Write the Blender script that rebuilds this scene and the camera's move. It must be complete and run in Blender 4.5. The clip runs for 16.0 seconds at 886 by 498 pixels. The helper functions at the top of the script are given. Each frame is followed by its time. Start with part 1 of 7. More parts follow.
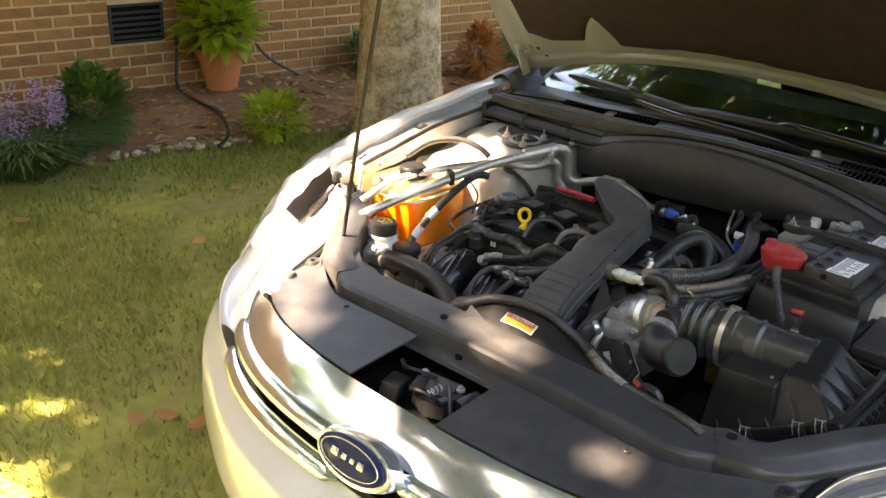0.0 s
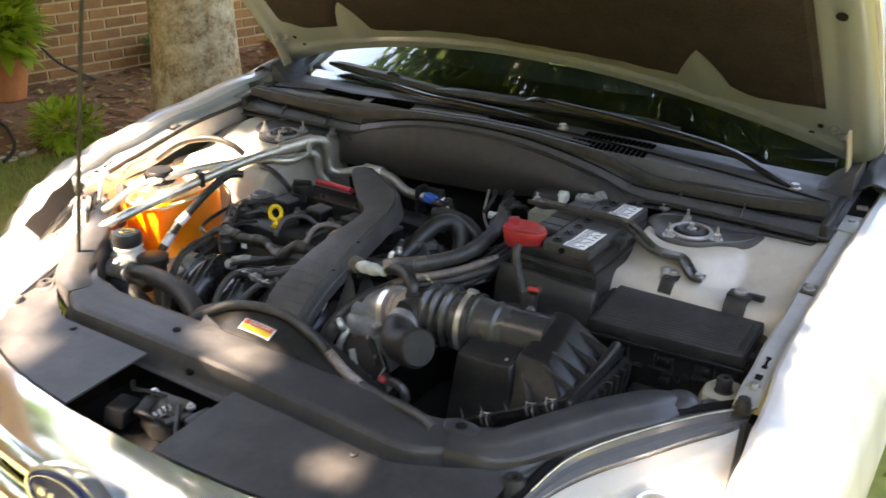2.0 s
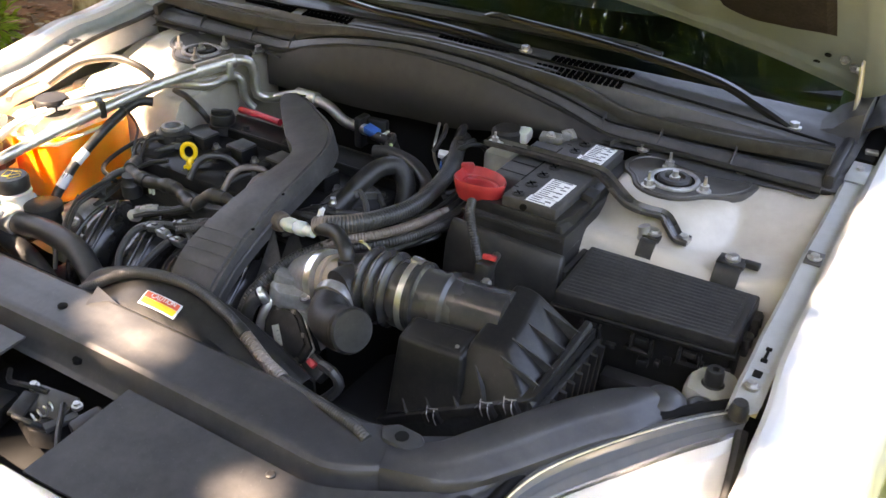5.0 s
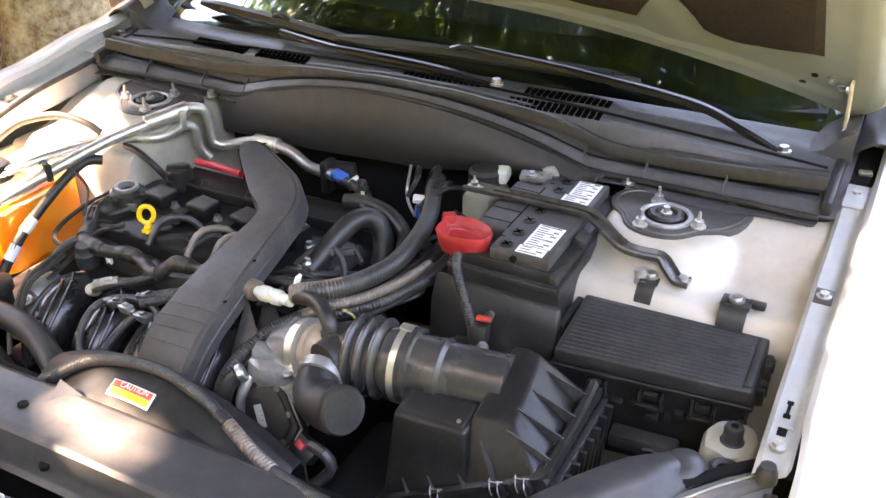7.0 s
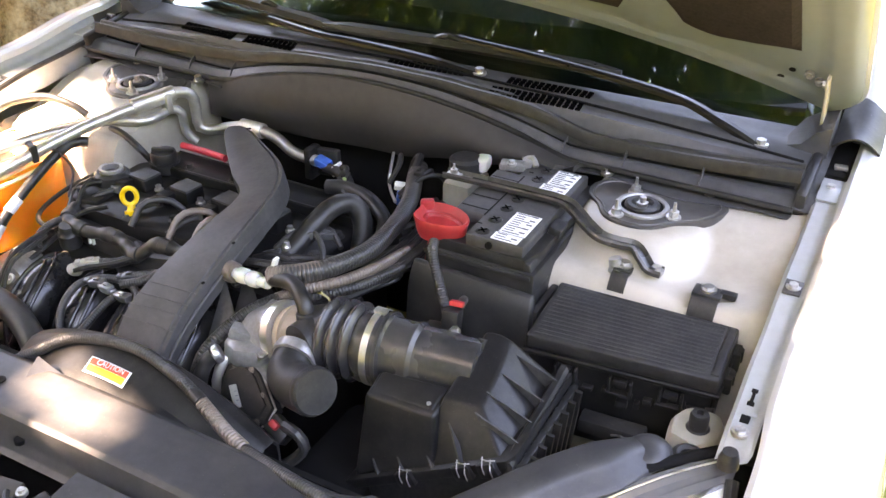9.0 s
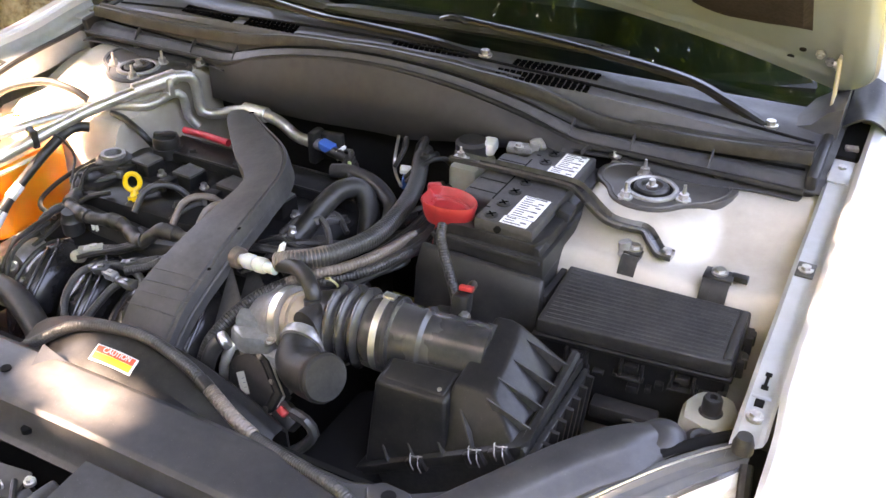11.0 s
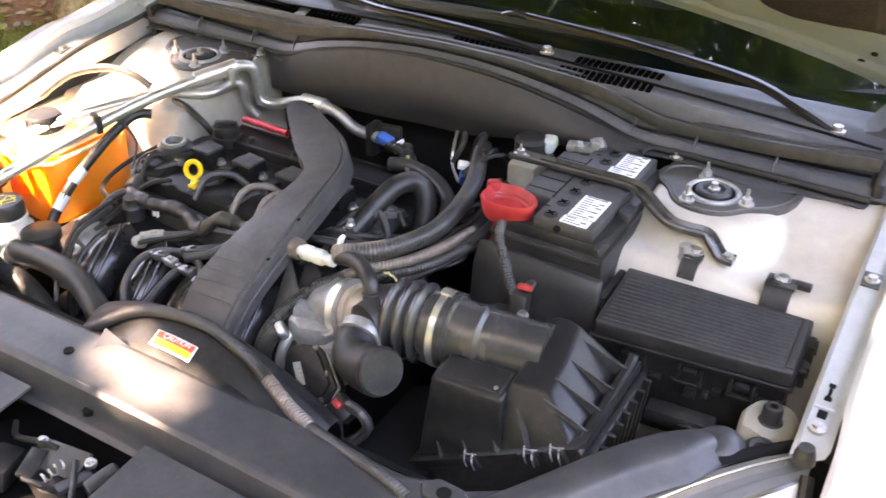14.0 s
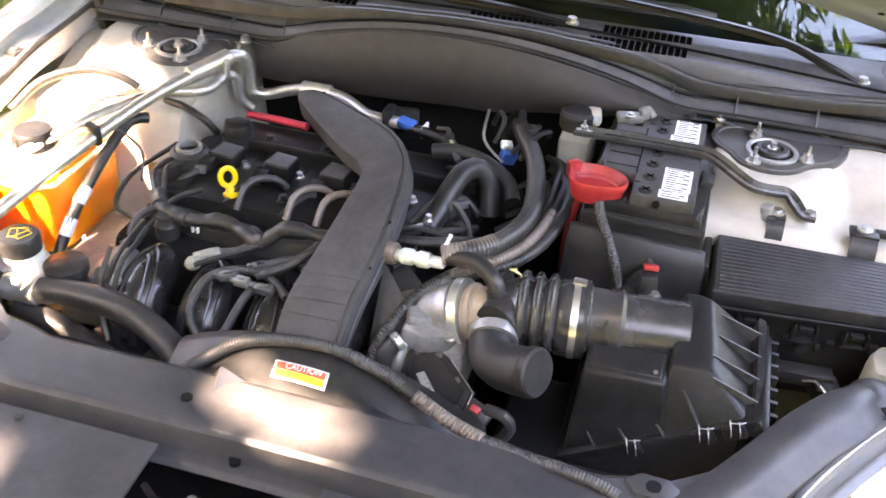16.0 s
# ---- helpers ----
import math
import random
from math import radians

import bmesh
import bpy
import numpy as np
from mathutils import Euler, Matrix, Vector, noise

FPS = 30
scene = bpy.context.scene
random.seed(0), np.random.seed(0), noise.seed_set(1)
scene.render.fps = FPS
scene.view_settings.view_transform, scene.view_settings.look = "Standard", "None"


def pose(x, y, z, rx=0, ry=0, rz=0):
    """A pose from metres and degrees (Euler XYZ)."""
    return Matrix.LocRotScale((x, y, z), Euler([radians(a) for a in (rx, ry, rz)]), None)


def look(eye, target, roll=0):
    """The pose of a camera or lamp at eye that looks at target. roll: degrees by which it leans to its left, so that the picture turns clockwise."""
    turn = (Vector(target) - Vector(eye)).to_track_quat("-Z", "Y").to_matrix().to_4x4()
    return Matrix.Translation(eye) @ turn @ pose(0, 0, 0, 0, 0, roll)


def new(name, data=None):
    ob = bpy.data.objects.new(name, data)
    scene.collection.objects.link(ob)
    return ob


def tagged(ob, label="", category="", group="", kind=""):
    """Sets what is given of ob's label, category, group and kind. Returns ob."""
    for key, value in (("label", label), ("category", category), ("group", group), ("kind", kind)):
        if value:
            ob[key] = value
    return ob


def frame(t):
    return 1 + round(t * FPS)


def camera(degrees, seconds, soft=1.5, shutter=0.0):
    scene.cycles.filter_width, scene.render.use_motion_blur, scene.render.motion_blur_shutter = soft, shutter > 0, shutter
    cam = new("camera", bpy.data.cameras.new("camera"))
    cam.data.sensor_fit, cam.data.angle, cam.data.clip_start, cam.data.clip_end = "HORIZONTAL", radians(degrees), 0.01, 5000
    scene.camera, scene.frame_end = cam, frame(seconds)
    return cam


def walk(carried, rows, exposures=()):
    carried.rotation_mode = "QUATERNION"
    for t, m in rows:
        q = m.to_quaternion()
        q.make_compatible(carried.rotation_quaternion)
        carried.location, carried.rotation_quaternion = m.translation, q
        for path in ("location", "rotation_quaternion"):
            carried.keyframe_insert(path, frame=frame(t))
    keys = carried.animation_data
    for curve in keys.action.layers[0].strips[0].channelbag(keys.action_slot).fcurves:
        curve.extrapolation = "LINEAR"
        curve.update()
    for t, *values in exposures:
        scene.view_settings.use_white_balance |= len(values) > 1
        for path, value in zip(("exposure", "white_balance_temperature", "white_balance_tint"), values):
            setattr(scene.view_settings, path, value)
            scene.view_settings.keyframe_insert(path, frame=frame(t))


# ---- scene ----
cam = camera(49.5, 16.0, shutter=0.4)
PATH = [
    (0, (1.035, -1.029, 1.674), (-0.219, 0.308, 0.874), 2.3),
    (0.5, (1.035, -1.054, 1.684), (-0.162, 0.332, 0.88), 2.4),
    (1, (1.073, -1.057, 1.684), (0.0, 0.431, 0.887), 4.0),
    (1.5, (1.112, -0.981, 1.665), (0.078, 0.507, 0.818), 2.7),
    (2, (1.178, -0.801, 1.659), (0.149, 0.708, 0.845), 0.7),
    (2.5, (1.229, -0.655, 1.646), (0.207, 0.854, 0.823), 0.9),
    (3, (1.251, -0.597, 1.642), (0.241, 0.902, 0.785), 0.9),
    (3.5, (1.252, -0.564, 1.644), (0.196, 0.901, 0.785), 0.9),
    (4, (1.192, -0.551, 1.618), (0.183, 0.893, 0.671), 1.0),
    (6.5, (0.889, -0.445, 1.677), (0.092, 1.074, 0.648), 0.8),
    (7, (0.904, -0.428, 1.672), (0.097, 1.089, 0.649), -0.4),
    (7.5, (0.921, -0.425, 1.67), (0.124, 1.084, 0.626), 0.6),
    (8, (0.949, -0.431, 1.669), (0.136, 1.078, 0.638), 0.7),
    (10.5, (0.93, -0.425, 1.671), (0.146, 1.084, 0.617), 0.4),
    (11, (0.924, -0.425, 1.663), (0.135, 1.074, 0.599), 0.4),
    (11.5, (0.925, -0.424, 1.668), (0.132, 1.069, 0.599), 0.3),
    (12, (0.929, -0.422, 1.672), (0.137, 1.07, 0.602), 0.4),
    (12.5, (0.933, -0.421, 1.669), (0.139, 1.072, 0.601), 0.3),
    (13, (0.938, -0.419, 1.67), (0.135, 1.069, 0.601), 0.0),
    (13.5, (0.93, -0.419, 1.672), (0.123, 1.063, 0.599), 0.3),
    (14, (0.896, -0.434, 1.668), (0.039, 1.016, 0.589), 0.7),
    (14.5, (0.761, -0.474, 1.682), (-0.078, 0.958, 0.566), 2.7),
    (15, (0.538, -0.589, 1.717), (-0.128, 0.977, 0.666), 2.9),
    (15.5, (0.433, -0.644, 1.702), (-0.074, 0.942, 0.593), 3.9),
    (16, (0.41, -0.563, 1.688), (-0.011, 1.013, 0.531), 3.1),
]
walk(cam, [(t, look(eye, target, roll)) for t, eye, target, roll in PATH],
     exposures=[(0.0, 4.06, 9300, 23), (1.5, 4.12, 8900, 22), (4.0, 4.12, 8600, 22), (6.5, 5.16, 9000, 30), (12.5, 5.14, 9000, 31), (14.5, 5.36, 9000, 32), (16.0, 5.44, 9000, 32)])

# ---- world and sun ----
SUN_TO = Vector((-0.42, -0.50, 0.76)).normalized()
world = bpy.data.worlds.new("sky")
scene.world = world
world.use_nodes = True
wn = world.node_tree.nodes
sky = wn.new("ShaderNodeTexSky")
sky.sky_type = 'NISHITA'
sky.sun_disc = False
sky.sun_elevation = math.asin(SUN_TO.z)
sky.sun_rotation = math.atan2(SUN_TO.x, SUN_TO.y)
wn["Background"].inputs["Strength"].default_value = 0.125
world.node_tree.links.new(sky.outputs["Color"], wn["Background"].inputs["Color"])
sun_data = bpy.data.lights.new("sun", 'SUN')
sun_data.energy, sun_data.angle, sun_data.color = 5.0, radians(0.55), (1.0, 0.93, 0.82)
sun = new("sun", sun_data)
sun.matrix_world = look(SUN_TO * 30, (0, 0, 0))


# ---- materials ----
def mat(name, color, rough=0.5, metal=0.0, vary=0.25, grain=60.0, bump=0.15, coat=0.0, dust=0.0, stain=0.0, stain_color=(0.25, 0.21, 0.16),
        trans=0.0, ior=1.45, sss=0.0, island=0.0, per_object=0.0, spec=0.5, specks=0.0, edge_glint=0.0):
    m = bpy.data.materials.new(name)
    m.use_nodes = True
    nt = m.node_tree
    n, l = nt.nodes, nt.links
    b = n["Principled BSDF"]
    b.inputs["Roughness"].default_value = rough
    b.inputs["Metallic"].default_value = metal
    b.inputs["IOR"].default_value = ior
    b.inputs["Coat Weight"].default_value = coat
    b.inputs["Coat Roughness"].default_value = 0.08
    b.inputs["Specular IOR Level"].default_value = spec
    b.inputs["Transmission Weight"].default_value = trans
    b.inputs["Subsurface Weight"].default_value = sss
    b.inputs["Subsurface Radius"].default_value = (0.05, 0.02, 0.006)
    b.inputs["Subsurface Scale"].default_value = 1.0
    tc = n.new("ShaderNodeTexCoord")
    fine = n.new("ShaderNodeTexNoise")
    fine.inputs["Scale"].default_value, fine.inputs["Detail"].default_value = grain, 5
    broad = n.new("ShaderNodeTexNoise")
    broad.inputs["Scale"].default_value, broad.inputs["Detail"].default_value = grain / 9, 4
    l.new(tc.outputs["Object"], fine.inputs["Vector"])
    l.new(tc.outputs["Object"], broad.inputs["Vector"])
    ramp = n.new("ShaderNodeMapRange")
    ramp.inputs["From Min"].default_value, ramp.inputs["From Max"].default_value = 0.3, 0.7
    ramp.inputs["To Min"].default_value, ramp.inputs["To Max"].default_value = 1 - vary, 1 + vary
    half = n.new("ShaderNodeMath")
    half.operation = 'ADD'
    scale = n.new("ShaderNodeMath")
    scale.operation = 'MULTIPLY'
    scale.inputs[1].default_value = 0.5
    l.new(fine.outputs["Fac"], half.inputs[0])
    l.new(broad.outputs["Fac"], half.inputs[1])
    l.new(half.outputs[0], scale.inputs[0])
    l.new(scale.outputs[0], ramp.inputs["Value"])
    tint = n.new("ShaderNodeMix")
    tint.data_type, tint.blend_type = 'RGBA', 'MULTIPLY'
    tint.inputs["Factor"].default_value = 1.0
    tint.inputs["A"].default_value = (*color, 1)
    grey = n.new("ShaderNodeCombineColor")
    for k in range(3):
        l.new(ramp.outputs[0], grey.inputs[k])
    l.new(grey.outputs[0], tint.inputs["B"])
    out = tint.outputs["Result"]
    if per_object or island:
        src = n.new("ShaderNodeObjectInfo" if per_object else "ShaderNodeNewGeometry")
        hs = n.new("ShaderNodeHueSaturation")
        mr = n.new("ShaderNodeMapRange")
        amount = per_object or island
        mr.inputs["To Min"].default_value, mr.inputs["To Max"].default_value = 1 - amount, 1 + amount
        l.new(src.outputs["Random" if per_object else "Random Per Island"], mr.inputs["Value"])
        l.new(mr.outputs[0], hs.inputs["Value"])
        l.new(out, hs.inputs["Color"])
        out = hs.outputs[0]
    if dust or stain:
        mask = n.new("ShaderNodeTexNoise")
        mask.inputs["Scale"].default_value, mask.inputs["Detail"].default_value, mask.inputs["Roughness"].default_value = grain / 5, 8, 0.7
        l.new(tc.outputs["Object"], mask.inputs["Vector"])
        mm = n.new("ShaderNodeMapRange")
        mm.inputs["From Min"].default_value, mm.inputs["From Max"].default_value = 0.42, 0.72
        mm.inputs["To Max"].default_value = dust or stain
        l.new(mask.outputs["Fac"], mm.inputs["Value"])
        dm = n.new("ShaderNodeMix")
        dm.data_type = 'RGBA'
        dm.inputs["B"].default_value = (*((0.20, 0.185, 0.165) if dust else stain_color), 1)
        l.new(mm.outputs[0], dm.inputs["Factor"])
        l.new(out, dm.inputs["A"])
        out = dm.outputs["Result"]
    if specks:
        dots = n.new("ShaderNodeTexNoise")
        dots.inputs["Scale"].default_value, dots.inputs["Detail"].default_value = 480.0, 2
        l.new(tc.outputs["Object"], dots.inputs["Vector"])
        dr = n.new("ShaderNodeMapRange")
        dr.inputs["From Min"].default_value, dr.inputs["From Max"].default_value = 0.70, 0.78
        dr.inputs["To Max"].default_value = specks
        l.new(dots.outputs["Fac"], dr.inputs["Value"])
        dmx = n.new("ShaderNodeMix")
        dmx.data_type = 'RGBA'
        dmx.inputs["B"].default_value = (0.34, 0.32, 0.29, 1)
        l.new(dr.outputs[0], dmx.inputs["Factor"])
        l.new(out, dmx.inputs["A"])
        out = dmx.outputs["Result"]
    # paler convex edges: edge highlights put into the colour
    if edge_glint:
        geo = n.new("ShaderNodeNewGeometry")
        wr = n.new("ShaderNodeMapRange")
        wr.inputs["From Min"].default_value, wr.inputs["From Max"].default_value = 0.56, 0.70
        wr.inputs["To Max"].default_value = edge_glint
        l.new(geo.outputs["Pointiness"], wr.inputs["Value"])
        wm = n.new("ShaderNodeMath")
        wm.operation = 'MULTIPLY'
        l.new(wr.outputs[0], wm.inputs[0])
        l.new(fine.outputs["Fac"], wm.inputs[1])
        wx = n.new("ShaderNodeMix")
        wx.data_type = 'RGBA'
        wx.inputs["B"].default_value = (0.13, 0.13, 0.13, 1)
        l.new(wm.outputs[0], wx.inputs["Factor"])
        l.new(out, wx.inputs["A"])
        out = wx.outputs["Result"]
    l.new(out, b.inputs["Base Color"])
    rr = n.new("ShaderNodeMapRange")
    rr.inputs["To Min"].default_value, rr.inputs["To Max"].default_value = max(0.0, rough * 0.75), min(1.0, rough * 1.25)
    l.new(broad.outputs["Fac"], rr.inputs["Value"])
    if trans < 0.5 and rough > 0.1:
        l.new(rr.outputs[0], b.inputs["Roughness"])
    if bump:
        bp = n.new("ShaderNodeBump")
        bp.inputs["Strength"].default_value, bp.inputs["Distance"].default_value = bump, 0.002
        l.new(fine.outputs["Fac"], bp.inputs["Height"])
        l.new(bp.outputs[0], b.inputs["Normal"])
    return m


def leaf_mat(name, color, color2, rough=0.5):
    m = bpy.data.materials.new(name)
    m.use_nodes = True
    nt = m.node_tree
    n, l = nt.nodes, nt.links
    b = n["Principled BSDF"]
    b.inputs["Roughness"].default_value = rough
    geo = n.new("ShaderNodeNewGeometry")
    mix = n.new("ShaderNodeMix")
    mix.data_type = 'RGBA'
    mix.inputs["A"].default_value, mix.inputs["B"].default_value = (*color, 1), (*color2, 1)
    l.new(geo.outputs["Random Per Island"], mix.inputs["Factor"])
    l.new(mix.outputs["Result"], b.inputs["Base Color"])
    tr = n.new("ShaderNodeBsdfTranslucent")
    l.new(mix.outputs["Result"], tr.inputs["Color"])
    ms = n.new("ShaderNodeMixShader")
    ms.inputs[0].default_value = 0.45
    l.new(b.outputs[0], ms.inputs[1])
    l.new(tr.outputs[0], ms.inputs[2])
    l.new(ms.outputs[0], n["Material Output"].inputs["Surface"])
    return m


M_PLASTIC = mat("black_plastic", (0.0145, 0.0143, 0.0143), 0.40, vary=0.35, grain=90, bump=0.14, dust=0.12, spec=0.40, specks=0.30, edge_glint=0.4)
M_PLASTIC_GREY = mat("grey_black_plastic", (0.018, 0.0178, 0.0182), 0.45, vary=0.3, grain=120, bump=0.18, dust=0.12, spec=0.38, specks=0.22, edge_glint=0.25)
M_BOX = mat("filter_box_plastic", (0.0095, 0.0095, 0.0098), 0.37, vary=0.3, grain=120, bump=0.14, dust=0.07, spec=0.32, specks=0.25, edge_glint=0.5)
M_DUCT = mat("dull_duct_plastic", (0.050, 0.049, 0.050), 0.50, vary=0.28, grain=110, bump=0.14, dust=0.16, spec=0.4, specks=0.25, edge_glint=0.15)
M_COWL = mat("weathered_cowl_plastic", (0.052, 0.053, 0.057), 0.40, vary=0.3, grain=70, bump=0.14, dust=0.16, specks=0.2)
M_COVER = mat("satin_panel_plastic", (0.031, 0.031, 0.033), 0.40, vary=0.22, grain=80, bump=0.09, dust=0.14, specks=0.3)
M_RUBBER = mat("black_rubber", (0.015, 0.0148, 0.0148), 0.42, vary=0.35, grain=120, bump=0.16, dust=0.14, spec=0.55, specks=0.15)
M_LOOM = mat("corrugated_loom", (0.026, 0.0255, 0.025), 0.36, vary=0.35, grain=100, bump=0.16, dust=0.22, spec=0.6)
M_BAR = mat("dusty_black_steel", (0.030, 0.029, 0.029), 0.27, metal=0.2, vary=0.4, grain=60, bump=0.10, dust=0.30, spec=0.7, specks=0.4, edge_glint=0.4)
M_GLOSS = mat("glossy_plug_plastic", (0.085, 0.085, 0.086), 0.16, vary=0.35, grain=90, bump=0.25, spec=0.9)
M_LOOM_TAN = mat("dusty_loom", (0.155, 0.118, 0.094), 0.30, vary=0.4, grain=100, bump=0.1, dust=0.35, spec=0.7)
M_ALU = mat("cast_aluminium", (0.34, 0.335, 0.33), 0.38, metal=0.55, vary=0.25, grain=140, bump=0.25, stain=0.4, stain_color=(0.16, 0.14, 0.12))
M_RUNNER = mat("runner_plastic", (0.0135, 0.0135, 0.014), 0.24, vary=0.3, grain=90, bump=0.06, dust=0.10, spec=0.6, specks=0.15)
M_BELLOWS = mat("shiny_bellows_rubber", (0.028, 0.028, 0.029), 0.27, vary=0.3, grain=90, bump=0.06, dust=0.18, spec=0.65, specks=0.15)
M_TANRING = mat("tan_seal", (0.33, 0.25, 0.18), 0.40, vary=0.2, grain=60, bump=0.05, stain=0.2)
M_LABELG = mat("brassy_wire", (0.40, 0.36, 0.20), 0.35, metal=0.6, vary=0.2, grain=80, bump=0.02)
M_DIMPL = mat("aged_grey_plastic", (0.30, 0.29, 0.25), 0.45, vary=0.25, grain=40, bump=0.08, stain=0.5, sss=0.1)
M_PIPE = mat("aluminium_pipe", (0.62, 0.60, 0.57), 0.38, metal=0.8, vary=0.2, grain=80, bump=0.08, stain=0.25)
M_STEEL = mat("zinc_bolt", (0.55, 0.54, 0.52), 0.35, metal=0.9, vary=0.3, grain=200, bump=0.2, stain=0.4, stain_color=(0.22, 0.15, 0.10))
M_CLAMP = mat("stainless_clamp", (0.74, 0.74, 0.73), 0.32, metal=0.9, vary=0.1, grain=150, bump=0.05)
M_PAINT = mat("silver_car_paint", (0.62, 0.64, 0.66), 0.34, metal=0.12, vary=0.03, grain=900, bump=0.0, coat=1.0)
M_APRON = mat("inner_body_paint", (0.45, 0.41, 0.345), 0.58, metal=0.1, vary=0.08, grain=40, bump=0.03, stain=0.55, stain_color=(0.30, 0.25, 0.19), coat=0.2)
M_RAIL = mat("galvanised_rail_paint", (0.42, 0.445, 0.46), 0.35, metal=0.3, vary=0.1, grain=60, bump=0.03, stain=0.3, coat=0.4)
M_CHROME = mat("chrome", (0.80, 0.86, 0.93), 0.12, metal=0.88, vary=0.05, grain=60, bump=0.02)
M_PLATE = mat("firewall_pad", (0.036, 0.033, 0.032), 0.55, vary=0.25, grain=50, bump=0.25, stain=0.4, stain_color=(0.050, 0.044, 0.038))
M_PAD = mat("hood_felt", (0.025, 0.021, 0.021), 0.95, vary=0.35, grain=160, bump=0.6, spec=0.1)
M_WIPER = mat("wiper_black", (0.008, 0.008, 0.008), 0.30, vary=0.2, grain=90, bump=0.05, spec=0.5)
M_HOODIN = mat("hood_inner_paint", (0.155, 0.188, 0.196), 0.4, metal=0.1, vary=0.06, grain=40, bump=0.02, stain=0.25, coat=0.3)
M_ORANGE = mat("orange_coolant_tank", (0.95, 0.30, 0.02), 0.35, vary=0.08, grain=30, bump=0.03, sss=0.9)
# pale cream: sun glare on the tank's top put into the colour
M_TANKTOP = mat("sunlit_tank_plastic", (0.88, 0.72, 0.50), 0.4, vary=0.12, grain=35, bump=0.05, sss=0.3)
M_WHITEPL = mat("milky_plastic", (0.62, 0.61, 0.55), 0.4, vary=0.12, grain=40, bump=0.05, stain=0.3, sss=0.2)
M_RED = mat("red_plastic", (0.42, 0.028, 0.030), 0.42, vary=0.3, grain=60, bump=0.08, dust=0.14)
M_REDTUBE = mat("red_sleeve", (0.55, 0.03, 0.05), 0.35, vary=0.12, grain=60, bump=0.02)
M_YELLOW = mat("yellow_handle", (0.90, 0.55, 0.01), 0.35, vary=0.06, grain=60, bump=0.02)
M_BLUE = mat("blue_connector", (0.03, 0.14, 0.48), 0.35, vary=0.1, grain=60, bump=0.02)
M_GREEN = mat("green_clip", (0.35, 0.45, 0.20), 0.4, vary=0.1, grain=60, bump=0.02)
M_WHITE = mat("white_label", (0.80, 0.80, 0.78), 0.4, vary=0.04, grain=60, bump=0.0, stain=0.12)
M_INK = mat("label_ink", (0.10, 0.10, 0.11), 0.5, vary=0.1, grain=60, bump=0.0)
M_LABELY = mat("yellow_label", (0.92, 0.62, 0.05), 0.35, vary=0.05, grain=60, bump=0.0)
M_LABELR = mat("red_label_print", (0.72, 0.12, 0.06), 0.35, vary=0.05, grain=60, bump=0.0)
M_HEAD = mat("valve_cover_black", (0.0075, 0.0075, 0.0078), 0.42, vary=0.35, grain=90, bump=0.12, dust=0.05, spec=0.22, specks=0.2)
M_BADGE = mat("blue_badge", (0.010, 0.022, 0.085), 0.3, vary=0.05, grain=40, bump=0.0, spec=0.25)
M_SCRIPT = mat("badge_silver", (0.75, 0.75, 0.76), 0.2, metal=0.7, vary=0.03, grain=40, bump=0.0)
M_TYRE = mat("tyre_rubber", (0.022, 0.022, 0.023), 0.8, vary=0.2, grain=120, bump=0.3)
# black marks laid on surfaces: the shade inside slots put into colour
M_HOLE = mat("opening_shade_black", (0.002, 0.002, 0.002), 0.9, vary=0.1, grain=40, bump=0.0, spec=0.0)
# near-black: shade of depths, holes and gaps as colour; also some black trim
M_DARK = mat("cavity_shade_and_trim", (0.006, 0.006, 0.006), 0.8, vary=0.3, grain=40, bump=0.1, spec=0.15)
M_DASH = mat("dark_dash", (0.012, 0.013, 0.012), 0.7, vary=0.1, grain=60, bump=0.1)
M_FRIT = mat("glass_frit", (0.006, 0.006, 0.006), 0.3, vary=0.1, grain=60, bump=0.0)
M_CABIN = mat("dark_cabin", (0.02, 0.021, 0.02), 0.7, vary=0.2, grain=60, bump=0.1)
M_GLASS = mat("windscreen_glass", (0.55, 0.68, 0.60), 0.0, vary=0.02, grain=10, bump=0.0, trans=1.0, ior=1.52)
M_LENS = mat("headlamp_lens", (0.95, 0.96, 0.95), 0.03, vary=0.02, grain=10, bump=0.0, trans=1.0, ior=1.45)
M_RIM = mat("grey_lamp_rim", (0.115, 0.118, 0.124), 0.22, vary=0.1, grain=60, bump=0.03, stain=0.2, coat=0.5)
M_REFLECT = mat("headlamp_reflector", (0.85, 0.86, 0.86), 0.22, metal=0.9, vary=0.05, grain=40, bump=0.0)
M_BRICK = mat("brown_brick", (0.315, 0.148, 0.060), 0.85, vary=0.28, grain=45, bump=0.6, per_object=0.22)
M_BRICKS = mat("brown_brick_field", (0.315, 0.148, 0.060), 0.85, vary=0.28, grain=45, bump=0.6, island=0.22)
M_MORTAR = mat("mortar", (0.56, 0.40, 0.23), 0.95, vary=0.15, grain=80, bump=0.5)
M_POT = mat("terracotta", (0.56, 0.20, 0.08), 0.8, vary=0.12, grain=30, bump=0.2)
# pale mottling of the bark, lightened further to stand for its lit patches
M_BARK = mat("grey_bark", (0.30, 0.20, 0.11), 0.95, vary=0.9, grain=60, bump=1.0, stain=0.95, stain_color=(0.66, 0.56, 0.40))
M_MULCH = mat("mulch_soil", (0.28, 0.128, 0.062), 0.95, vary=0.45, grain=30, bump=0.9, stain=0.3, stain_color=(0.30, 0.20, 0.13))
M_LAWN = mat("lawn_soil", (0.225, 0.235, 0.046), 0.95, vary=0.45, grain=16, bump=0.8, stain=0.6, stain_color=(0.26, 0.17, 0.09))
M_BLADE = leaf_mat("grass_blade", (0.21, 0.29, 0.040), (0.38, 0.34, 0.11), 0.6)
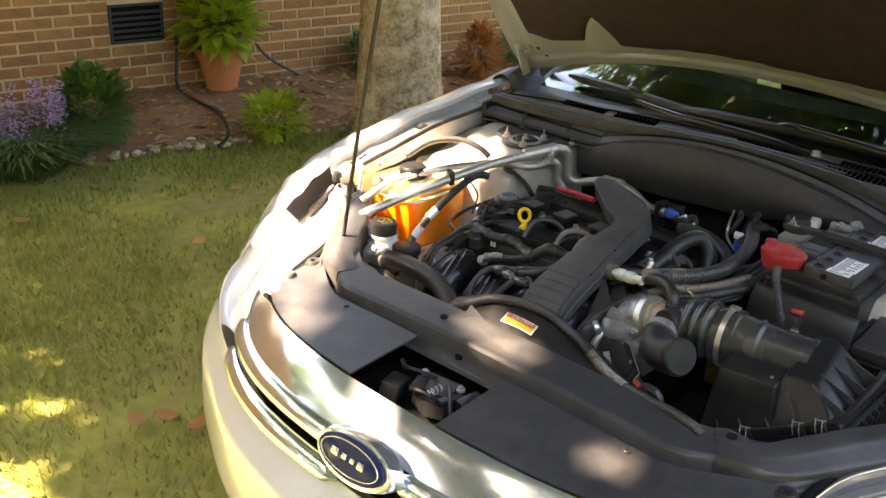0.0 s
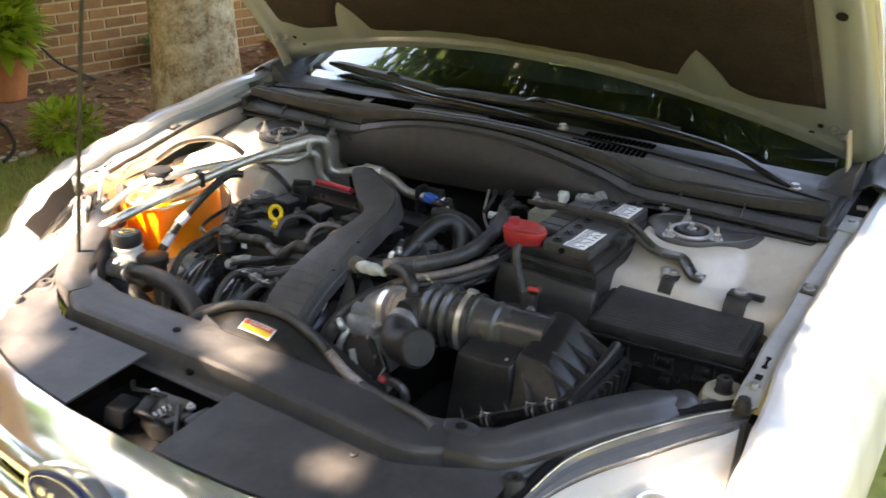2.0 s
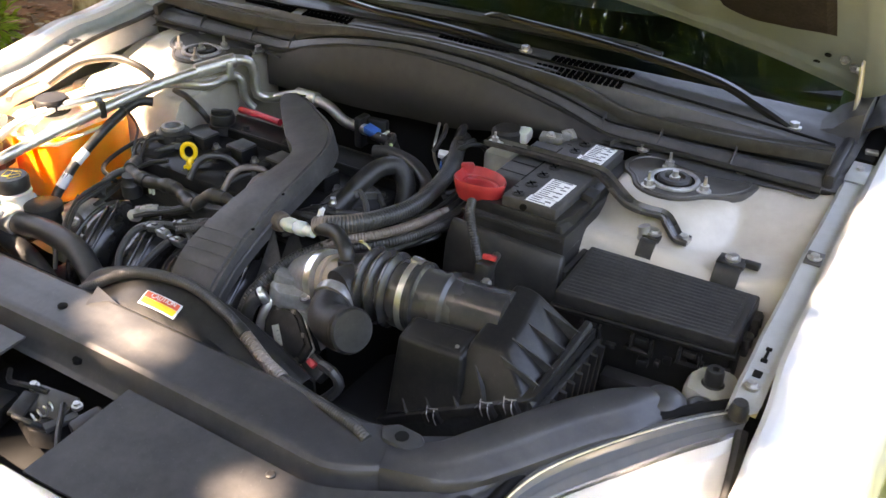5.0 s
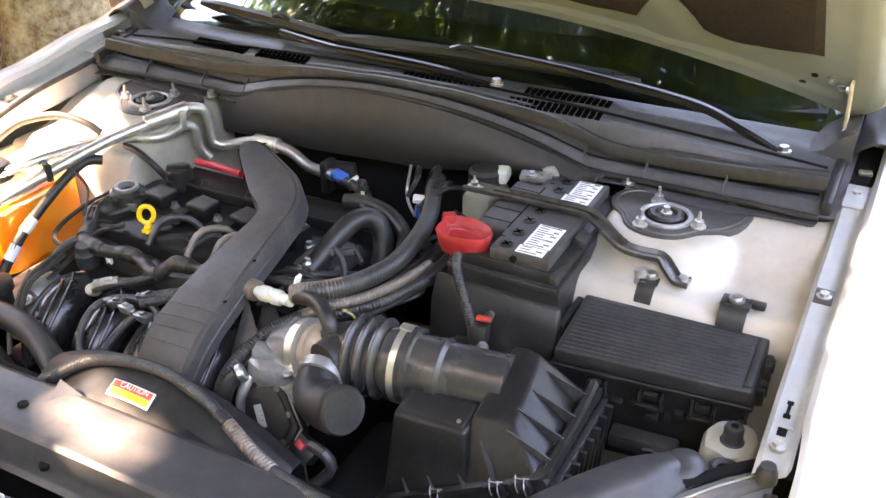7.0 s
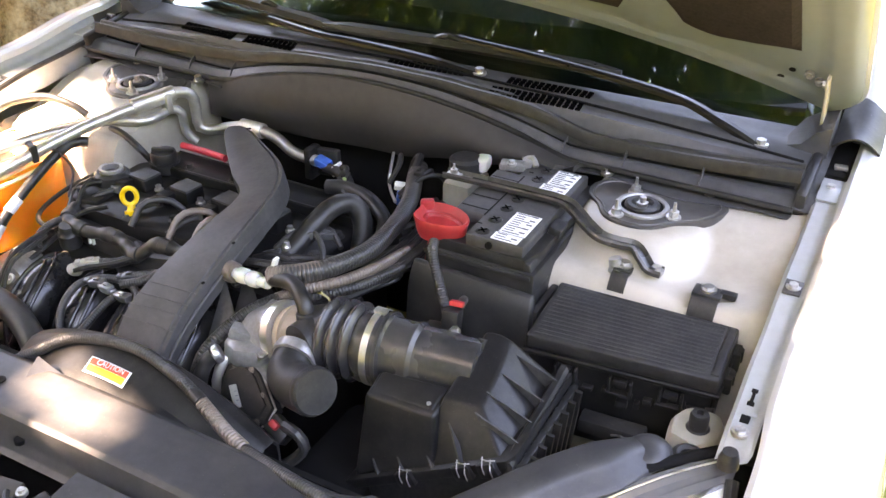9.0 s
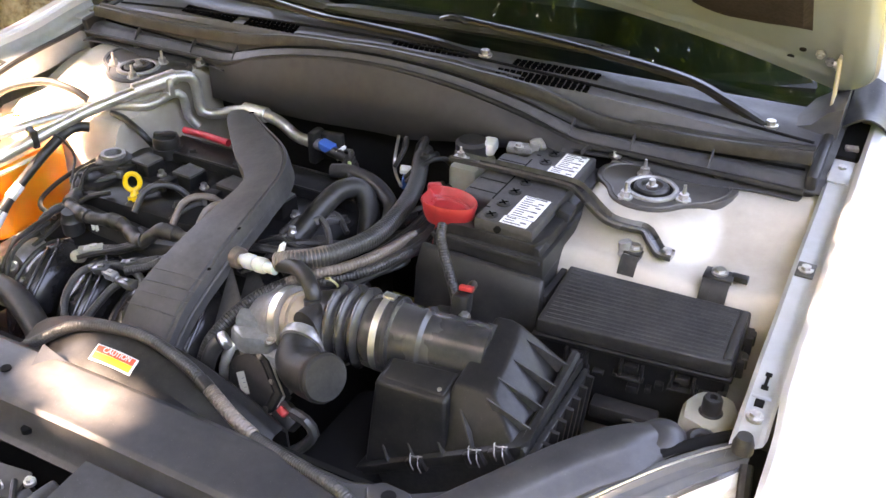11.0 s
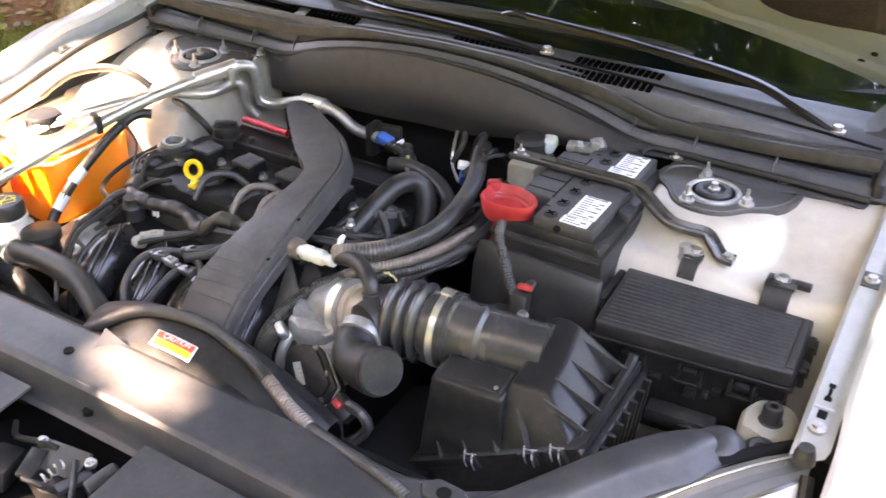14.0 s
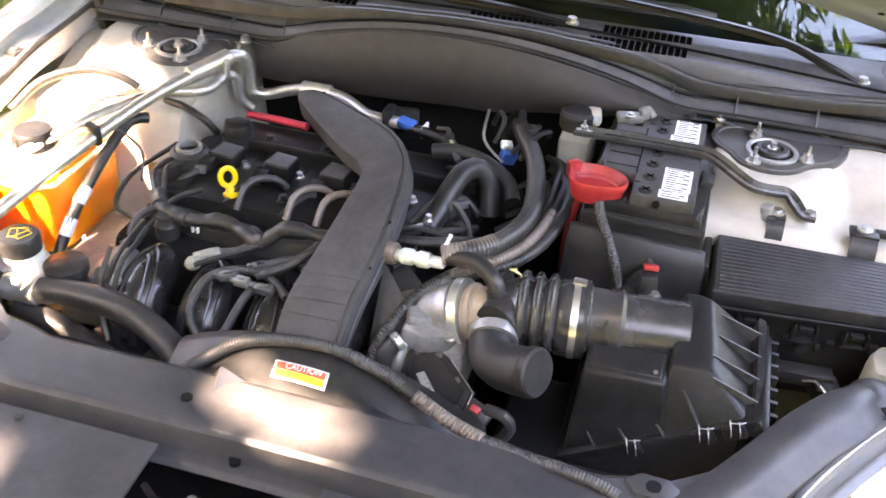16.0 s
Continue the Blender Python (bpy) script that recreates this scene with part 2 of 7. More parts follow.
M_LEAF = leaf_mat("tree_leaf", (0.055, 0.115, 0.02), (0.14, 0.20, 0.045))
M_FERN = leaf_mat("bright_foliage", (0.24, 0.38, 0.025), (0.48, 0.56, 0.06))
M_SHRUB = leaf_mat("dark_foliage", (0.05, 0.14, 0.025), (0.11, 0.22, 0.04))
M_STRAP = leaf_mat("strap_leaf", (0.06, 0.13, 0.04), (0.13, 0.22, 0.09))
M_PETAL = leaf_mat("lilac_petal", (0.42, 0.26, 0.55), (0.60, 0.42, 0.68))
M_COPPER = leaf_mat("copper_foliage", (0.35, 0.12, 0.03), (0.45, 0.22, 0.06))
M_DEADLEAF = leaf_mat("fallen_leaf", (0.55, 0.20, 0.05), (0.50, 0.36, 0.15))
M_LITTER = leaf_mat("dry_litter", (0.55, 0.40, 0.20), (0.50, 0.46, 0.14))
M_PEBBLE = mat("bed_pebble", (0.50, 0.40, 0.29), 0.8, vary=0.3, grain=60, bump=0.3, island=0.35)

# ---- geometry helpers ----
BASE = {}


def thing(name, label, category, at=(0, 0, 0), group="", kind=""):
    ob = new(name)
    ob.empty_display_size = 0.05
    ob.location = at
    BASE[ob] = Vector(at)
    return tagged(ob, label, category, group, kind)


def part(name, bm, material, parent=None, label="", sharp=38):
    """One bmesh, in world metres, as one mesh object under a thing or a part."""
    base = BASE[parent] if parent else Vector((0, 0, 0))
    if parent:
        for v in bm.verts:
            v.co -= base
    bmesh.ops.recalc_face_normals(bm, faces=bm.faces[:])
    me = bpy.data.meshes.new(name)
    bm.to_mesh(me)
    bm.free()
    me.materials.append(material)
    me.polygons.foreach_set("use_smooth", [True] * len(me.polygons))
    me.set_sharp_from_angle(angle=radians(sharp))
    ob = new(name, me)
    if parent:
        ob.parent = parent
        BASE[ob] = base
    else:
        BASE[ob] = Vector((0, 0, 0))
    if label:
        ob["label"] = label
    return ob


def B():
    return bmesh.new()


def join(bm, other):
    me = bpy.data.meshes.new("tmp")
    other.to_mesh(me)
    other.free()
    bm.from_mesh(me)
    bpy.data.meshes.remove(me)
    return bm


def soften(bm, w, seg=2, angle=30):
    es = [e for e in bm.edges if len(e.link_faces) == 2 and e.calc_face_angle(0) > radians(angle)]
    if es and w > 0:
        bmesh.ops.bevel(bm, geom=es, offset=w, segments=seg, affect='EDGES', profile=0.5, clamp_overlap=True)
    return bm


def box(bm, c, s, bev=0.003, rot=(0, 0, 0), seg=2):
    t = B()
    bmesh.ops.create_cube(t, size=1.0, matrix=Matrix.Diagonal((*s, 1)))
    soften(t, bev, seg)
    bmesh.ops.transform(t, matrix=pose(*c, *rot), verts=t.verts[:])
    return join(bm, t)


def ring_frame(d):
    d = Vector(d).normalized()
    a = Vector((0, 0, 1)) if abs(d.z) < 0.9 else Vector((1, 0, 0))
    u = d.cross(a).normalized()
    return u, d.cross(u).normalized()


def lathe(bm, p0, p1, profile, seg=24):
    """profile: (share of the way from p0 to p1, radius)."""
    p0, p1 = Vector(p0), Vector(p1)
    u, v = ring_frame(p1 - p0)
    rings = []
    for s, r in profile:
        c = p0.lerp(p1, s)
        rings.append([bm.verts.new(c + (u * math.cos(k * math.tau / seg) + v * math.sin(k * math.tau / seg)) * max(r, 1e-5)) for k in range(seg)])
    skin(bm, rings, True)
    return bm


def cyl(bm, p0, p1, r0, r1=None, seg=20, bev=0.0):
    r1 = r0 if r1 is None else r1
    n = (Vector(p1) - Vector(p0)).length
    b = min(bev / n, 0.4) if bev else 0
    prof = [(0, r0 - bev), (b, r0), (1 - b, r1), (1, r1 - bev)] if bev else [(0, r0), (1, r1)]
    return lathe(bm, p0, p1, prof, seg)


def skin(bm, rings, closed=True, caps=True):
    n = len(rings[0])
    for a, b in zip(rings, rings[1:]):
        for k in range(n if closed else n - 1):
            j = (k + 1) % n
            bm.faces.new((a[k], a[j], b[j], b[k]))
    if caps and closed:
        bm.faces.new(rings[0][::-1])
        bm.faces.new(rings[-1])
    return bm


def spline(pts, step=0.012):
    pts = [Vector(p) for p in pts]
    ext = [pts[0] * 2 - pts[1]] + pts + [pts[-1] * 2 - pts[-2]]
    out = []
    for i in range(1, len(ext) - 2):
        p0, p1, p2, p3 = ext[i - 1:i + 3]
        n = max(2, int((p2 - p1).length / step))
        for k in range(n):
            t = k / n
            out.append(0.5 * ((2 * p1) + (p2 - p0) * t + (2 * p0 - 5 * p1 + 4 * p2 - p3) * t * t + (3 * p1 - p0 - 3 * p2 + p3) * t ** 3))
    out.append(pts[-1])
    return out


def tube(bm, pts, r, seg=10, step=0.012, ribs=0.0, pitch=0.008):
    """A hose along a smooth line; ribs: the depth of its corrugations."""
    path = spline(pts, .003 if ribs else step)
    if ribs:
        even, left = [path[0]], 0.0
        for p, q in zip(path, path[1:]):
            ln = (q - p).length
            at_ = pitch / 4 - left
            while at_ <= ln:
                even.append(p.lerp(q, at_ / ln))
                at_ += pitch / 4
            left = ln - (at_ - pitch / 4)
        path = even
    u = None
    rings = []
    for i, p in enumerate(path):
        d = (path[min(i + 1, len(path) - 1)] - path[max(i - 1, 0)]).normalized()
        if u is None:
            u, _ = ring_frame(d)
        u = (u - d * u.dot(d)).normalized()
        v = d.cross(u)
        rad = (r(i / (len(path) - 1)) if callable(r) else r) + ribs * (0, .9, 1, .9)[i % 4] - ribs * .5
        rings.append([bm.verts.new(p + (u * math.cos(k * math.tau / seg) + v * math.sin(k * math.tau / seg)) * rad) for k in range(seg)])
    return skin(bm, rings, True)


def prism(bm, outline, lo, hi, axis='z', bev=0.002, taper=1.0):
    """A polygon in the two other axes, carried from lo to hi along an axis."""
    t = B()
    cx = sum(p[0] for p in outline) / len(outline)
    cy = sum(p[1] for p in outline) / len(outline)

    def put(a, b, h):
        return {'z': (a, b, h), 'y': (a, h, b), 'x': (h, a, b)}[axis]
    low = [t.verts.new(put(a, b, lo)) for a, b in outline]
    top = [t.verts.new(put(cx + (a - cx) * taper, cy + (b - cy) * taper, hi)) for a, b in outline]
    skin(t, [low, top], True)
    bmesh.ops.recalc_face_normals(t, faces=t.faces[:])
    soften(t, bev)
    return join(bm, t)


def sheet(bm, nu, nv, f, thick=0.0):
    """A curved sheet f(u, v) for u, v in 0..1; thick: carried down by it."""
    t = B()
    g = [[t.verts.new(f(i / nu, j / nv)) for j in range(nv + 1)] for i in range(nu + 1)]
    for i in range(nu):
        for j in range(nv):
            t.faces.new((g[i][j], g[i + 1][j], g[i + 1][j + 1], g[i][j + 1]))
    if thick:
        bmesh.ops.recalc_face_normals(t, faces=t.faces[:])
        bmesh.ops.solidify(t, geom=t.faces[:], thickness=thick)
    return join(bm, t)


def shell(bm, nu, nv, top, low):
    """Two sheets over one grid, stitched along their rims."""
    t = B()
    g, h = ([[t.verts.new(f(i / nu, j / nv)) for j in range(nv + 1)] for i in range(nu + 1)] for f in (top, low))
    for q in (g, h):
        for i in range(nu):
            for j in range(nv):
                t.faces.new((q[i][j], q[i + 1][j], q[i + 1][j + 1], q[i][j + 1]))
    rim_ = [(i, 0) for i in range(nu)] + [(nu, j) for j in range(nv)] + [(i, nv) for i in range(nu, 0, -1)] + [(0, j) for j in range(nv, 0, -1)]
    for (a, b), (c, d) in zip(rim_, rim_[1:] + rim_[:1]):
        t.faces.new((g[a][b], g[c][d], h[c][d], h[a][b]))
    return join(bm, t)


def lerp_table(x, table):
    if x <= table[0][0]:
        return table[0][1]
    for (a, va), (b, vb) in zip(table, table[1:]):
        if x <= b:
            s = (x - a) / (b - a)
            s = s * s * (3 - 2 * s)
            return va + (vb - va) * s
    return table[-1][1]


def bolt(bm, p, r=0.008, n=(0, 0, 1), h=0.007, stud=0.0):
    n = Vector(n).normalized()
    p = Vector(p)
    cyl(bm, p - n * 0.003, p + n * 0.002, r * 1.5, seg=16)
    cyl(bm, p + n * 0.002, p + n * h, r, seg=6)
    if stud:
        cyl(bm, p + n * h, p + n * (h + stud), r * 0.45, r * 0.3, seg=8)
    return bm


def smooth_step(a, b, x):
    t = max(0.0, min(1.0, (x - a) / (b - a)))
    return t * t * (3 - 2 * t)




# ---- ground and yard ----
bm = B()
sheet(bm, 40, 40, lambda u, v: (200 * (2 * u - 1) ** 3, 200 * (2 * v - 1) ** 3 + 1, -0.004))
lawn = tagged(part("ground", bm, M_LAWN), "patchy green and brown lawn round the car", "lawn", kind="structure")

WALL_P, WALL_S, WALL_N = Vector((-4.4, 2.0, 0)), Vector((0.163, 0.987, 0)).normalized(), Vector((0.987, -0.163, 0)).normalized()


def on_wall(s, z, out=0.0):
    p = WALL_P + WALL_S * s + WALL_N * out
    return Vector((p.x, p.y, z))


def bed_z(x, y):
    d = -((Vector((x, y, 0)) - WALL_P).dot(WALL_N)) + 1.05   # 0 at the bed's edge, 1.05 at the wall
    return 0.012 + 0.10 * smooth_step(0.0, 1.0, d) + 0.012 * noise.noise(Vector((x * 4, y * 4, 0)))


bm = B()


def bed_sheet(u, v):
    s = -4 + 9 * v
    out = 1.05 * (1 - u) + 0.08 * math.sin(s * 2.1) * (1 - u)
    p = on_wall(s, 0, out)
    z = bed_z(p.x, p.y) if 0 < u else -0.03
    return (p.x, p.y, z)


sheet(bm, 14, 90, bed_sheet)
tagged(part("flower_bed", bm, M_MULCH), "brown mulched flower bed along the brick wall", "flower bed", kind="structure")

wall = thing("wall_north", "brown brick house wall with pale mortar", "wall", on_wall(0, 0), kind="structure")
bm = B()
c = [on_wall(-7, -0.1, -0.003), on_wall(7, -0.1, -0.003), on_wall(7, -0.1, -0.25), on_wall(-7, -0.1, -0.25)]
lo = [bm.verts.new(p) for p in c]
hi = [bm.verts.new(p + Vector((0, 0, 2.8))) for p in c]
skin(bm, [lo, hi])
part("mortar_backing", bm, M_MORTAR, wall, "pale sandy mortar joints")
vent = thing("foundation_vent", "dark louvred foundation vent in the brick wall", "vent", on_wall(-0.04, 0.52, 0))
VS0, VS1, VZ0, VZ1 = -0.21, 0.125, 0.405, 0.64


def wall_box(bm, s0, s1, z0, z1, o0, o1, bev=0.002):
    t = B()
    bmesh.ops.create_cube(t, size=1.0, matrix=Matrix.Diagonal((o1 - o0, s1 - s0, z1 - z0, 1)))
    soften(t, bev, 1)
    rotm = Matrix.Rotation(-math.atan2(WALL_S.x, WALL_S.y), 4, 'Z')
    c = on_wall((s0 + s1) / 2, (z0 + z1) / 2, (o0 + o1) / 2)
    bmesh.ops.transform(t, matrix=Matrix.Translation(c) @ rotm, verts=t.verts[:])
    return join(bm, t)


M_VENT = mat("vent_metal", (0.035, 0.034, 0.036), 0.6, vary=0.25, grain=40, bump=0.1)
bm = B()
for z0, z1, s0, s1 in ((VZ0, VZ0 + 0.015, VS0, VS1), (VZ1 - 0.015, VZ1, VS0, VS1), (VZ0, VZ1, VS0, VS0 + 0.015), (VZ0, VZ1, VS1 - 0.015, VS1)):
    wall_box(bm, s0, s1, z0, z1, -0.01, 0.014)
part("frame", bm, M_VENT, vent)
part("backing", wall_box(B(), VS0 + 0.01, VS1 - 0.01, VZ0 + 0.01, VZ1 - 0.01, -0.004, -0.0005), M_DARK, vent)
for k in range(5):
    z = VZ0 + 0.03 + k * 0.036
    part("slat", wall_box(B(), VS0 + 0.016, VS1 - 0.016, z, z + 0.016, 0.0, 0.009), M_VENT, vent)

# planting
def blades(bm, n, place, size, rnd, lean=0.5):
    """n bent leaf strips; place() gives the foot, size() the length and width."""
    for _ in range(n):
        p, d = place()
        ln, w = size()
        side = Vector((-d.y, d.x, 0))
        if side.length < 1e-3:
            side = Vector((1, 0, 0))
        side = side.normalized() * w * 0.5
        mid = p + d * ln * 0.55
        tip = p + d * ln + Vector((d.x, d.y, 0)) * ln * lean * 0.3 - Vector((0, 0, ln * lean * 0.25))
        a, b2, c2, d2, e = (bm.verts.new(q) for q in (p - side * 0.6, p + side * 0.6, mid + side, mid - side, tip))
        bm.faces.new((a, b2, c2, d2))
        bm.faces.new((d2, c2, e))
    return bm


def bushy(center, rad, n, leaf, rnd):
    """A mound of leaves round a centre, denser at its skin, with an uneven outline."""
    bm = B()
    c = Vector(center)

    def place():
        while True:
            q = Vector((rnd.uniform(-1, 1), rnd.uniform(-1, 1), rnd.uniform(-0.7, 1)))
            if 0.35 < q.length < 0.9 + 0.25 * noise.noise(q * 2.3 + c):
                break
        d = (q.normalized() + Vector((rnd.uniform(-.6, .6), rnd.uniform(-.6, .6), rnd.uniform(-.2, .7)))).normalized()
        return c + Vector((q.x * rad[0], q.y * rad[1], q.z * rad[2])), d
    blades(bm, n, place, lambda: (leaf[0] * rnd.uniform(.6, 1.3), leaf[1] * rnd.uniform(.6, 1.3)), rnd)
    return bm


def stems(bm, foot, center, rad, n, rnd):
    for _ in range(n):
        a = rnd.uniform(0, math.tau)
        tip = Vector(center) + Vector((math.cos(a) * rad[0] * .5, math.sin(a) * rad[1] * .5, rnd.uniform(-.2, .5) * rad[2]))
        tube(bm, [foot, Vector(foot).lerp(tip, .5) + Vector((0, 0, .02)), tip], 0.004, seg=5, step=.05)
    return bm


PX, PY = -4.16, 2.38
pz = bed_z(PX, PY)
pot = thing("flower_pot", "terracotta flower pot standing on the mulch", "flower pot", (PX, PY, pz))
part("pot_body", lathe(B(), (PX, PY, pz), (PX, PY, pz + 0.265), [(0, .090), (.02, .097), (.80, .142), (.82, .153), (.98, .157), (1, .150), (.99, .138), (.9, .132)], 32), M_POT, pot)
part("soil", cyl(B(), (PX, PY, pz + .215), (PX, PY, pz + .236), .130), M_MULCH, pot)
plant = thing("potted_plant", "bright green leafy plant in the terracotta pot", "plant", (PX, PY, pz + .236))
part("foliage", bushy((PX, PY, pz + .45), (.23, .23, .22), 420, (.135, .060), random.Random(3)), M_FERN, plant)
part("stem", stems(B(), (PX, PY, pz + .232), (PX, PY, pz + .45), (.2, .2, .2), 9, random.Random(4)), M_SHRUB, plant)

for name, label, foot, rad, n, leaf, m, seed in (
        ("small_bush", "small bright green bush on the mulch", (-3.32, 2.17), (.17, .17, .14), 460, (.070, .028), M_FERN, 11),
        ("shrub", "dark green upright shrub by the brick wall", (-3.75, 1.30), (.19, .19, .23), 760, (.075, .034), M_SHRUB, 12),
        ("copper_shrub", "copper orange shrub behind the tree trunk", (-3.45, 4.05), (.15, .15, .20), 420, (.075, .03), M_COPPER, 13),
        ("low_shrub", "low dark green shrub behind the tree trunk", (-3.95, 3.45), (.16, .16, .15), 420, (.06, .025), M_SHRUB, 14),
        ("leafy_shrub", "low mid green shrub beside the wall", (-3.5, 4.6), (.2, .2, .17), 420, (.06, .025), M_SHRUB, 15)):
    fz = bed_z(*foot)
    c = (foot[0], foot[1], fz + rad[2] * .95)
    sh = thing(name, label, "shrub", (*foot, fz))
    part("foliage", bushy(c, rad, n, leaf, random.Random(seed)), m, sh)
    part("stem", stems(B(), (*foot, fz), c, rad, 6, random.Random(seed + 40)), M_BARK, sh)

LX, LY = -3.62, .86
lz = bed_z(LX, LY)
lil = thing("lilac_flower_clump", "strappy green leaves with lilac flower spikes", "flowers", (LX, LY, lz))
r = random.Random(21)


def strap_place():
    a = r.uniform(0, math.tau)
    return Vector((LX + .16 * math.cos(a) * r.random(), LY + .30 * math.sin(a) * r.random(), lz)), Vector((math.cos(a) * .8, math.sin(a) * .8, r.uniform(.7, 1.5))).normalized()


part("foliage", blades(B(), 760, strap_place, lambda: (r.uniform(.28, .52), r.uniform(.009, .016)), r, 1.3), M_STRAP, lil)
for k in range(22):
    x, y, h = LX + r.uniform(-.16, .12), LY + r.uniform(-.32, .26), r.uniform(.36, .50)
    bm = B()
    for _ in range(70):
        a, z = r.uniform(0, math.tau), r.uniform(.5, 1) * h
        p = Vector((x + .014 * math.cos(a), y + .014 * math.sin(a), lz + z))
        blades(bm, 1, lambda: (p, Vector((math.cos(a), math.sin(a), .5)).normalized()), lambda: (.016, .012), r)
    part("flower_spike", bm, M_PETAL, lil, "lilac flower spike")

# drip hose on the bed
hose_pts = [(-4.31, 2.17, .46), (-4.30, 2.15, .28), (-4.26, 2.12, .13), (-4.02, 2.09, .10), (-3.76, 2.08, .08), (-3.52, 1.98, .06), (-3.38, 1.88, .05), (-3.34, 1.80, .03)]
bm = tube(B(), [(x, y, max(z, bed_z(x, y) + .011)) for x, y, z in hose_pts], .011, seg=8, step=.04)
tagged(part("garden_hose", bm, M_RUBBER), "black irrigation hose lying over the mulch", "hose")
bm = tube(B(), [(-4.2, 2.62, .42), (-4.16, 2.75, .25), (-4.1, 2.95, bed_z(-4.1, 2.95) + .008)], .009, seg=8, step=.04)
tagged(part("support_wire", bm, M_RUBBER), "black wire running from the potted plant to the bed", "wire")

bm = B()
r = random.Random(31)
for k in range(170):
    s = -3.4 + 6 * r.random()
    p = on_wall(s, 0, 1.02 - abs(r.gauss(0, .07)) + .08 * math.sin(s * 2.1))
    t = B()
    bmesh.ops.create_icosphere(t, subdivisions=1, radius=1)
    bmesh.ops.transform(t, matrix=Matrix.Translation((p.x, p.y, bed_z(p.x, p.y) + .004)) @ Matrix.Rotation(r.random() * 6, 4, 'Z') @ Matrix.Diagonal((r.uniform(.012, .040), r.uniform(.012, .032), r.uniform(.009, .020), 1)), verts=t.verts[:])
    join(bm, t)
tagged(part("edging_pebbles", bm, M_PEBBLE), "loose pebbles along the edge of the bed", "pebbles", kind="stuff")

# mulch chips
r = random.Random(32)
vs, fs = [], []
for k in range(3500):
    p = on_wall(-3.5 + 8 * r.random(), 0, r.uniform(.03, .98))
    a, ln, w = r.random() * 6.28, r.uniform(.012, .04), r.uniform(.005, .014)
    z = bed_z(p.x, p.y) + r.uniform(.002, .012)
    d = Vector((math.cos(a) * ln, math.sin(a) * ln, r.uniform(-.006, .006)))
    e = Vector((-math.sin(a) * w, math.cos(a) * w, r.uniform(-.004, .004)))
    q = Vector((p.x, p.y, z))
    i = len(vs)
    vs += [q - d - e, q + d - e, q + d + e, q - d + e]
    fs.append((i, i + 1, i + 2, i + 3))
me = bpy.data.meshes.new("mulch_chips")
me.from_pydata(vs, [], fs)
M_CHIP = mat("bark_chip", (0.30, 0.175, 0.10), 0.95, vary=0.3, grain=60, bump=0.3, island=0.5)
me.materials.append(M_CHIP)
tagged(new("mulch_chips", me), "brown bark chips scattered over the bed", "mulch", kind="stuff")

# fallen leaves on the bed
r = random.Random(36)
vs, fs = [], []
for k in range(420):
    p = on_wall(-3.0 + 7 * r.random(), 0, r.uniform(.06, 1.02))
    a, ln, w = r.random() * 6.28, r.uniform(.018, .042), r.uniform(.010, .022)
    q = Vector((p.x, p.y, bed_z(p.x, p.y) + r.uniform(.010, .020)))
    d = Vector((math.cos(a) * ln, math.sin(a) * ln, r.uniform(-.008, .012)))
    e = Vector((-math.sin(a) * w, math.cos(a) * w, r.uniform(-.006, .010)))
    i = len(vs)
    vs += [q - d, q - d * .2 - e, q + d, q + d * .1 + e]
    fs.append((i, i + 1, i + 2, i + 3))
me = bpy.data.meshes.new("leaf_litter")
me.from_pydata(vs, [], fs)
me.materials.append(M_LITTER)
tagged(new("leaf_litter", me), "dry tan leaves lying on the mulch", "leaves", kind="stuff")

# grass blades where the camera looks down on the lawn
r = random.Random(33)
vs, fs = [], []


def grass_area(n, x0, x1, y0, y1, h):
    for k in range(n):
        x, y = r.uniform(x0, x1), r.uniform(y0, y1)
        if (Vector((x, y, 0)) - WALL_P).dot(WALL_N) < 1.0 + .08 * math.sin((Vector((x, y, 0)) - WALL_P).dot(WALL_S) * 2.1):
            continue
        dens = noise.noise(Vector((x * 1.3, y * 1.3, 5))) + .5 * noise.noise(Vector((x * 4, y * 4, 2)))
        if dens < r.uniform(-.7, .35):
            continue
        a, ln, w = r.random() * 6.28, h * r.uniform(.5, 1.4), r.uniform(.0025, .005)
        i = len(vs)
        lx, ly = math.cos(a + 1.5) * ln * r.uniform(.2, 1.0), math.sin(a + 1.5) * ln * r.uniform(.2, 1.0)
        vs.extend([(x - math.cos(a) * w, y - math.sin(a) * w, -.004), (x + math.cos(a) * w, y + math.sin(a) * w, -.004), (x + lx, y + ly, ln * .8)])
        fs.append((i, i + 1, i + 2))


grass_area(95000, -3.5, -.85, -1.2, 4.5, .035)
grass_area(9000, .9, 2.6, .2, 4.0, .04)
me = bpy.data.meshes.new("grass")
me.from_pydata(vs, [], fs)
me.materials.append(M_BLADE)
tagged(new("grass", me), "short green and straw coloured grass blades", "grass", kind="stuff")

r = random.Random(34)
spots = [(-1.27, .12), (-1.23, .20), (-1.13, .24), (-2.3, 1.0), (-2.75, 1.5), (-1.9, -.35), (-2.6, .2), (-1.75, 1.1), (-2.2, 2.1), (-3.0, .55), (-1.5, -.6)]
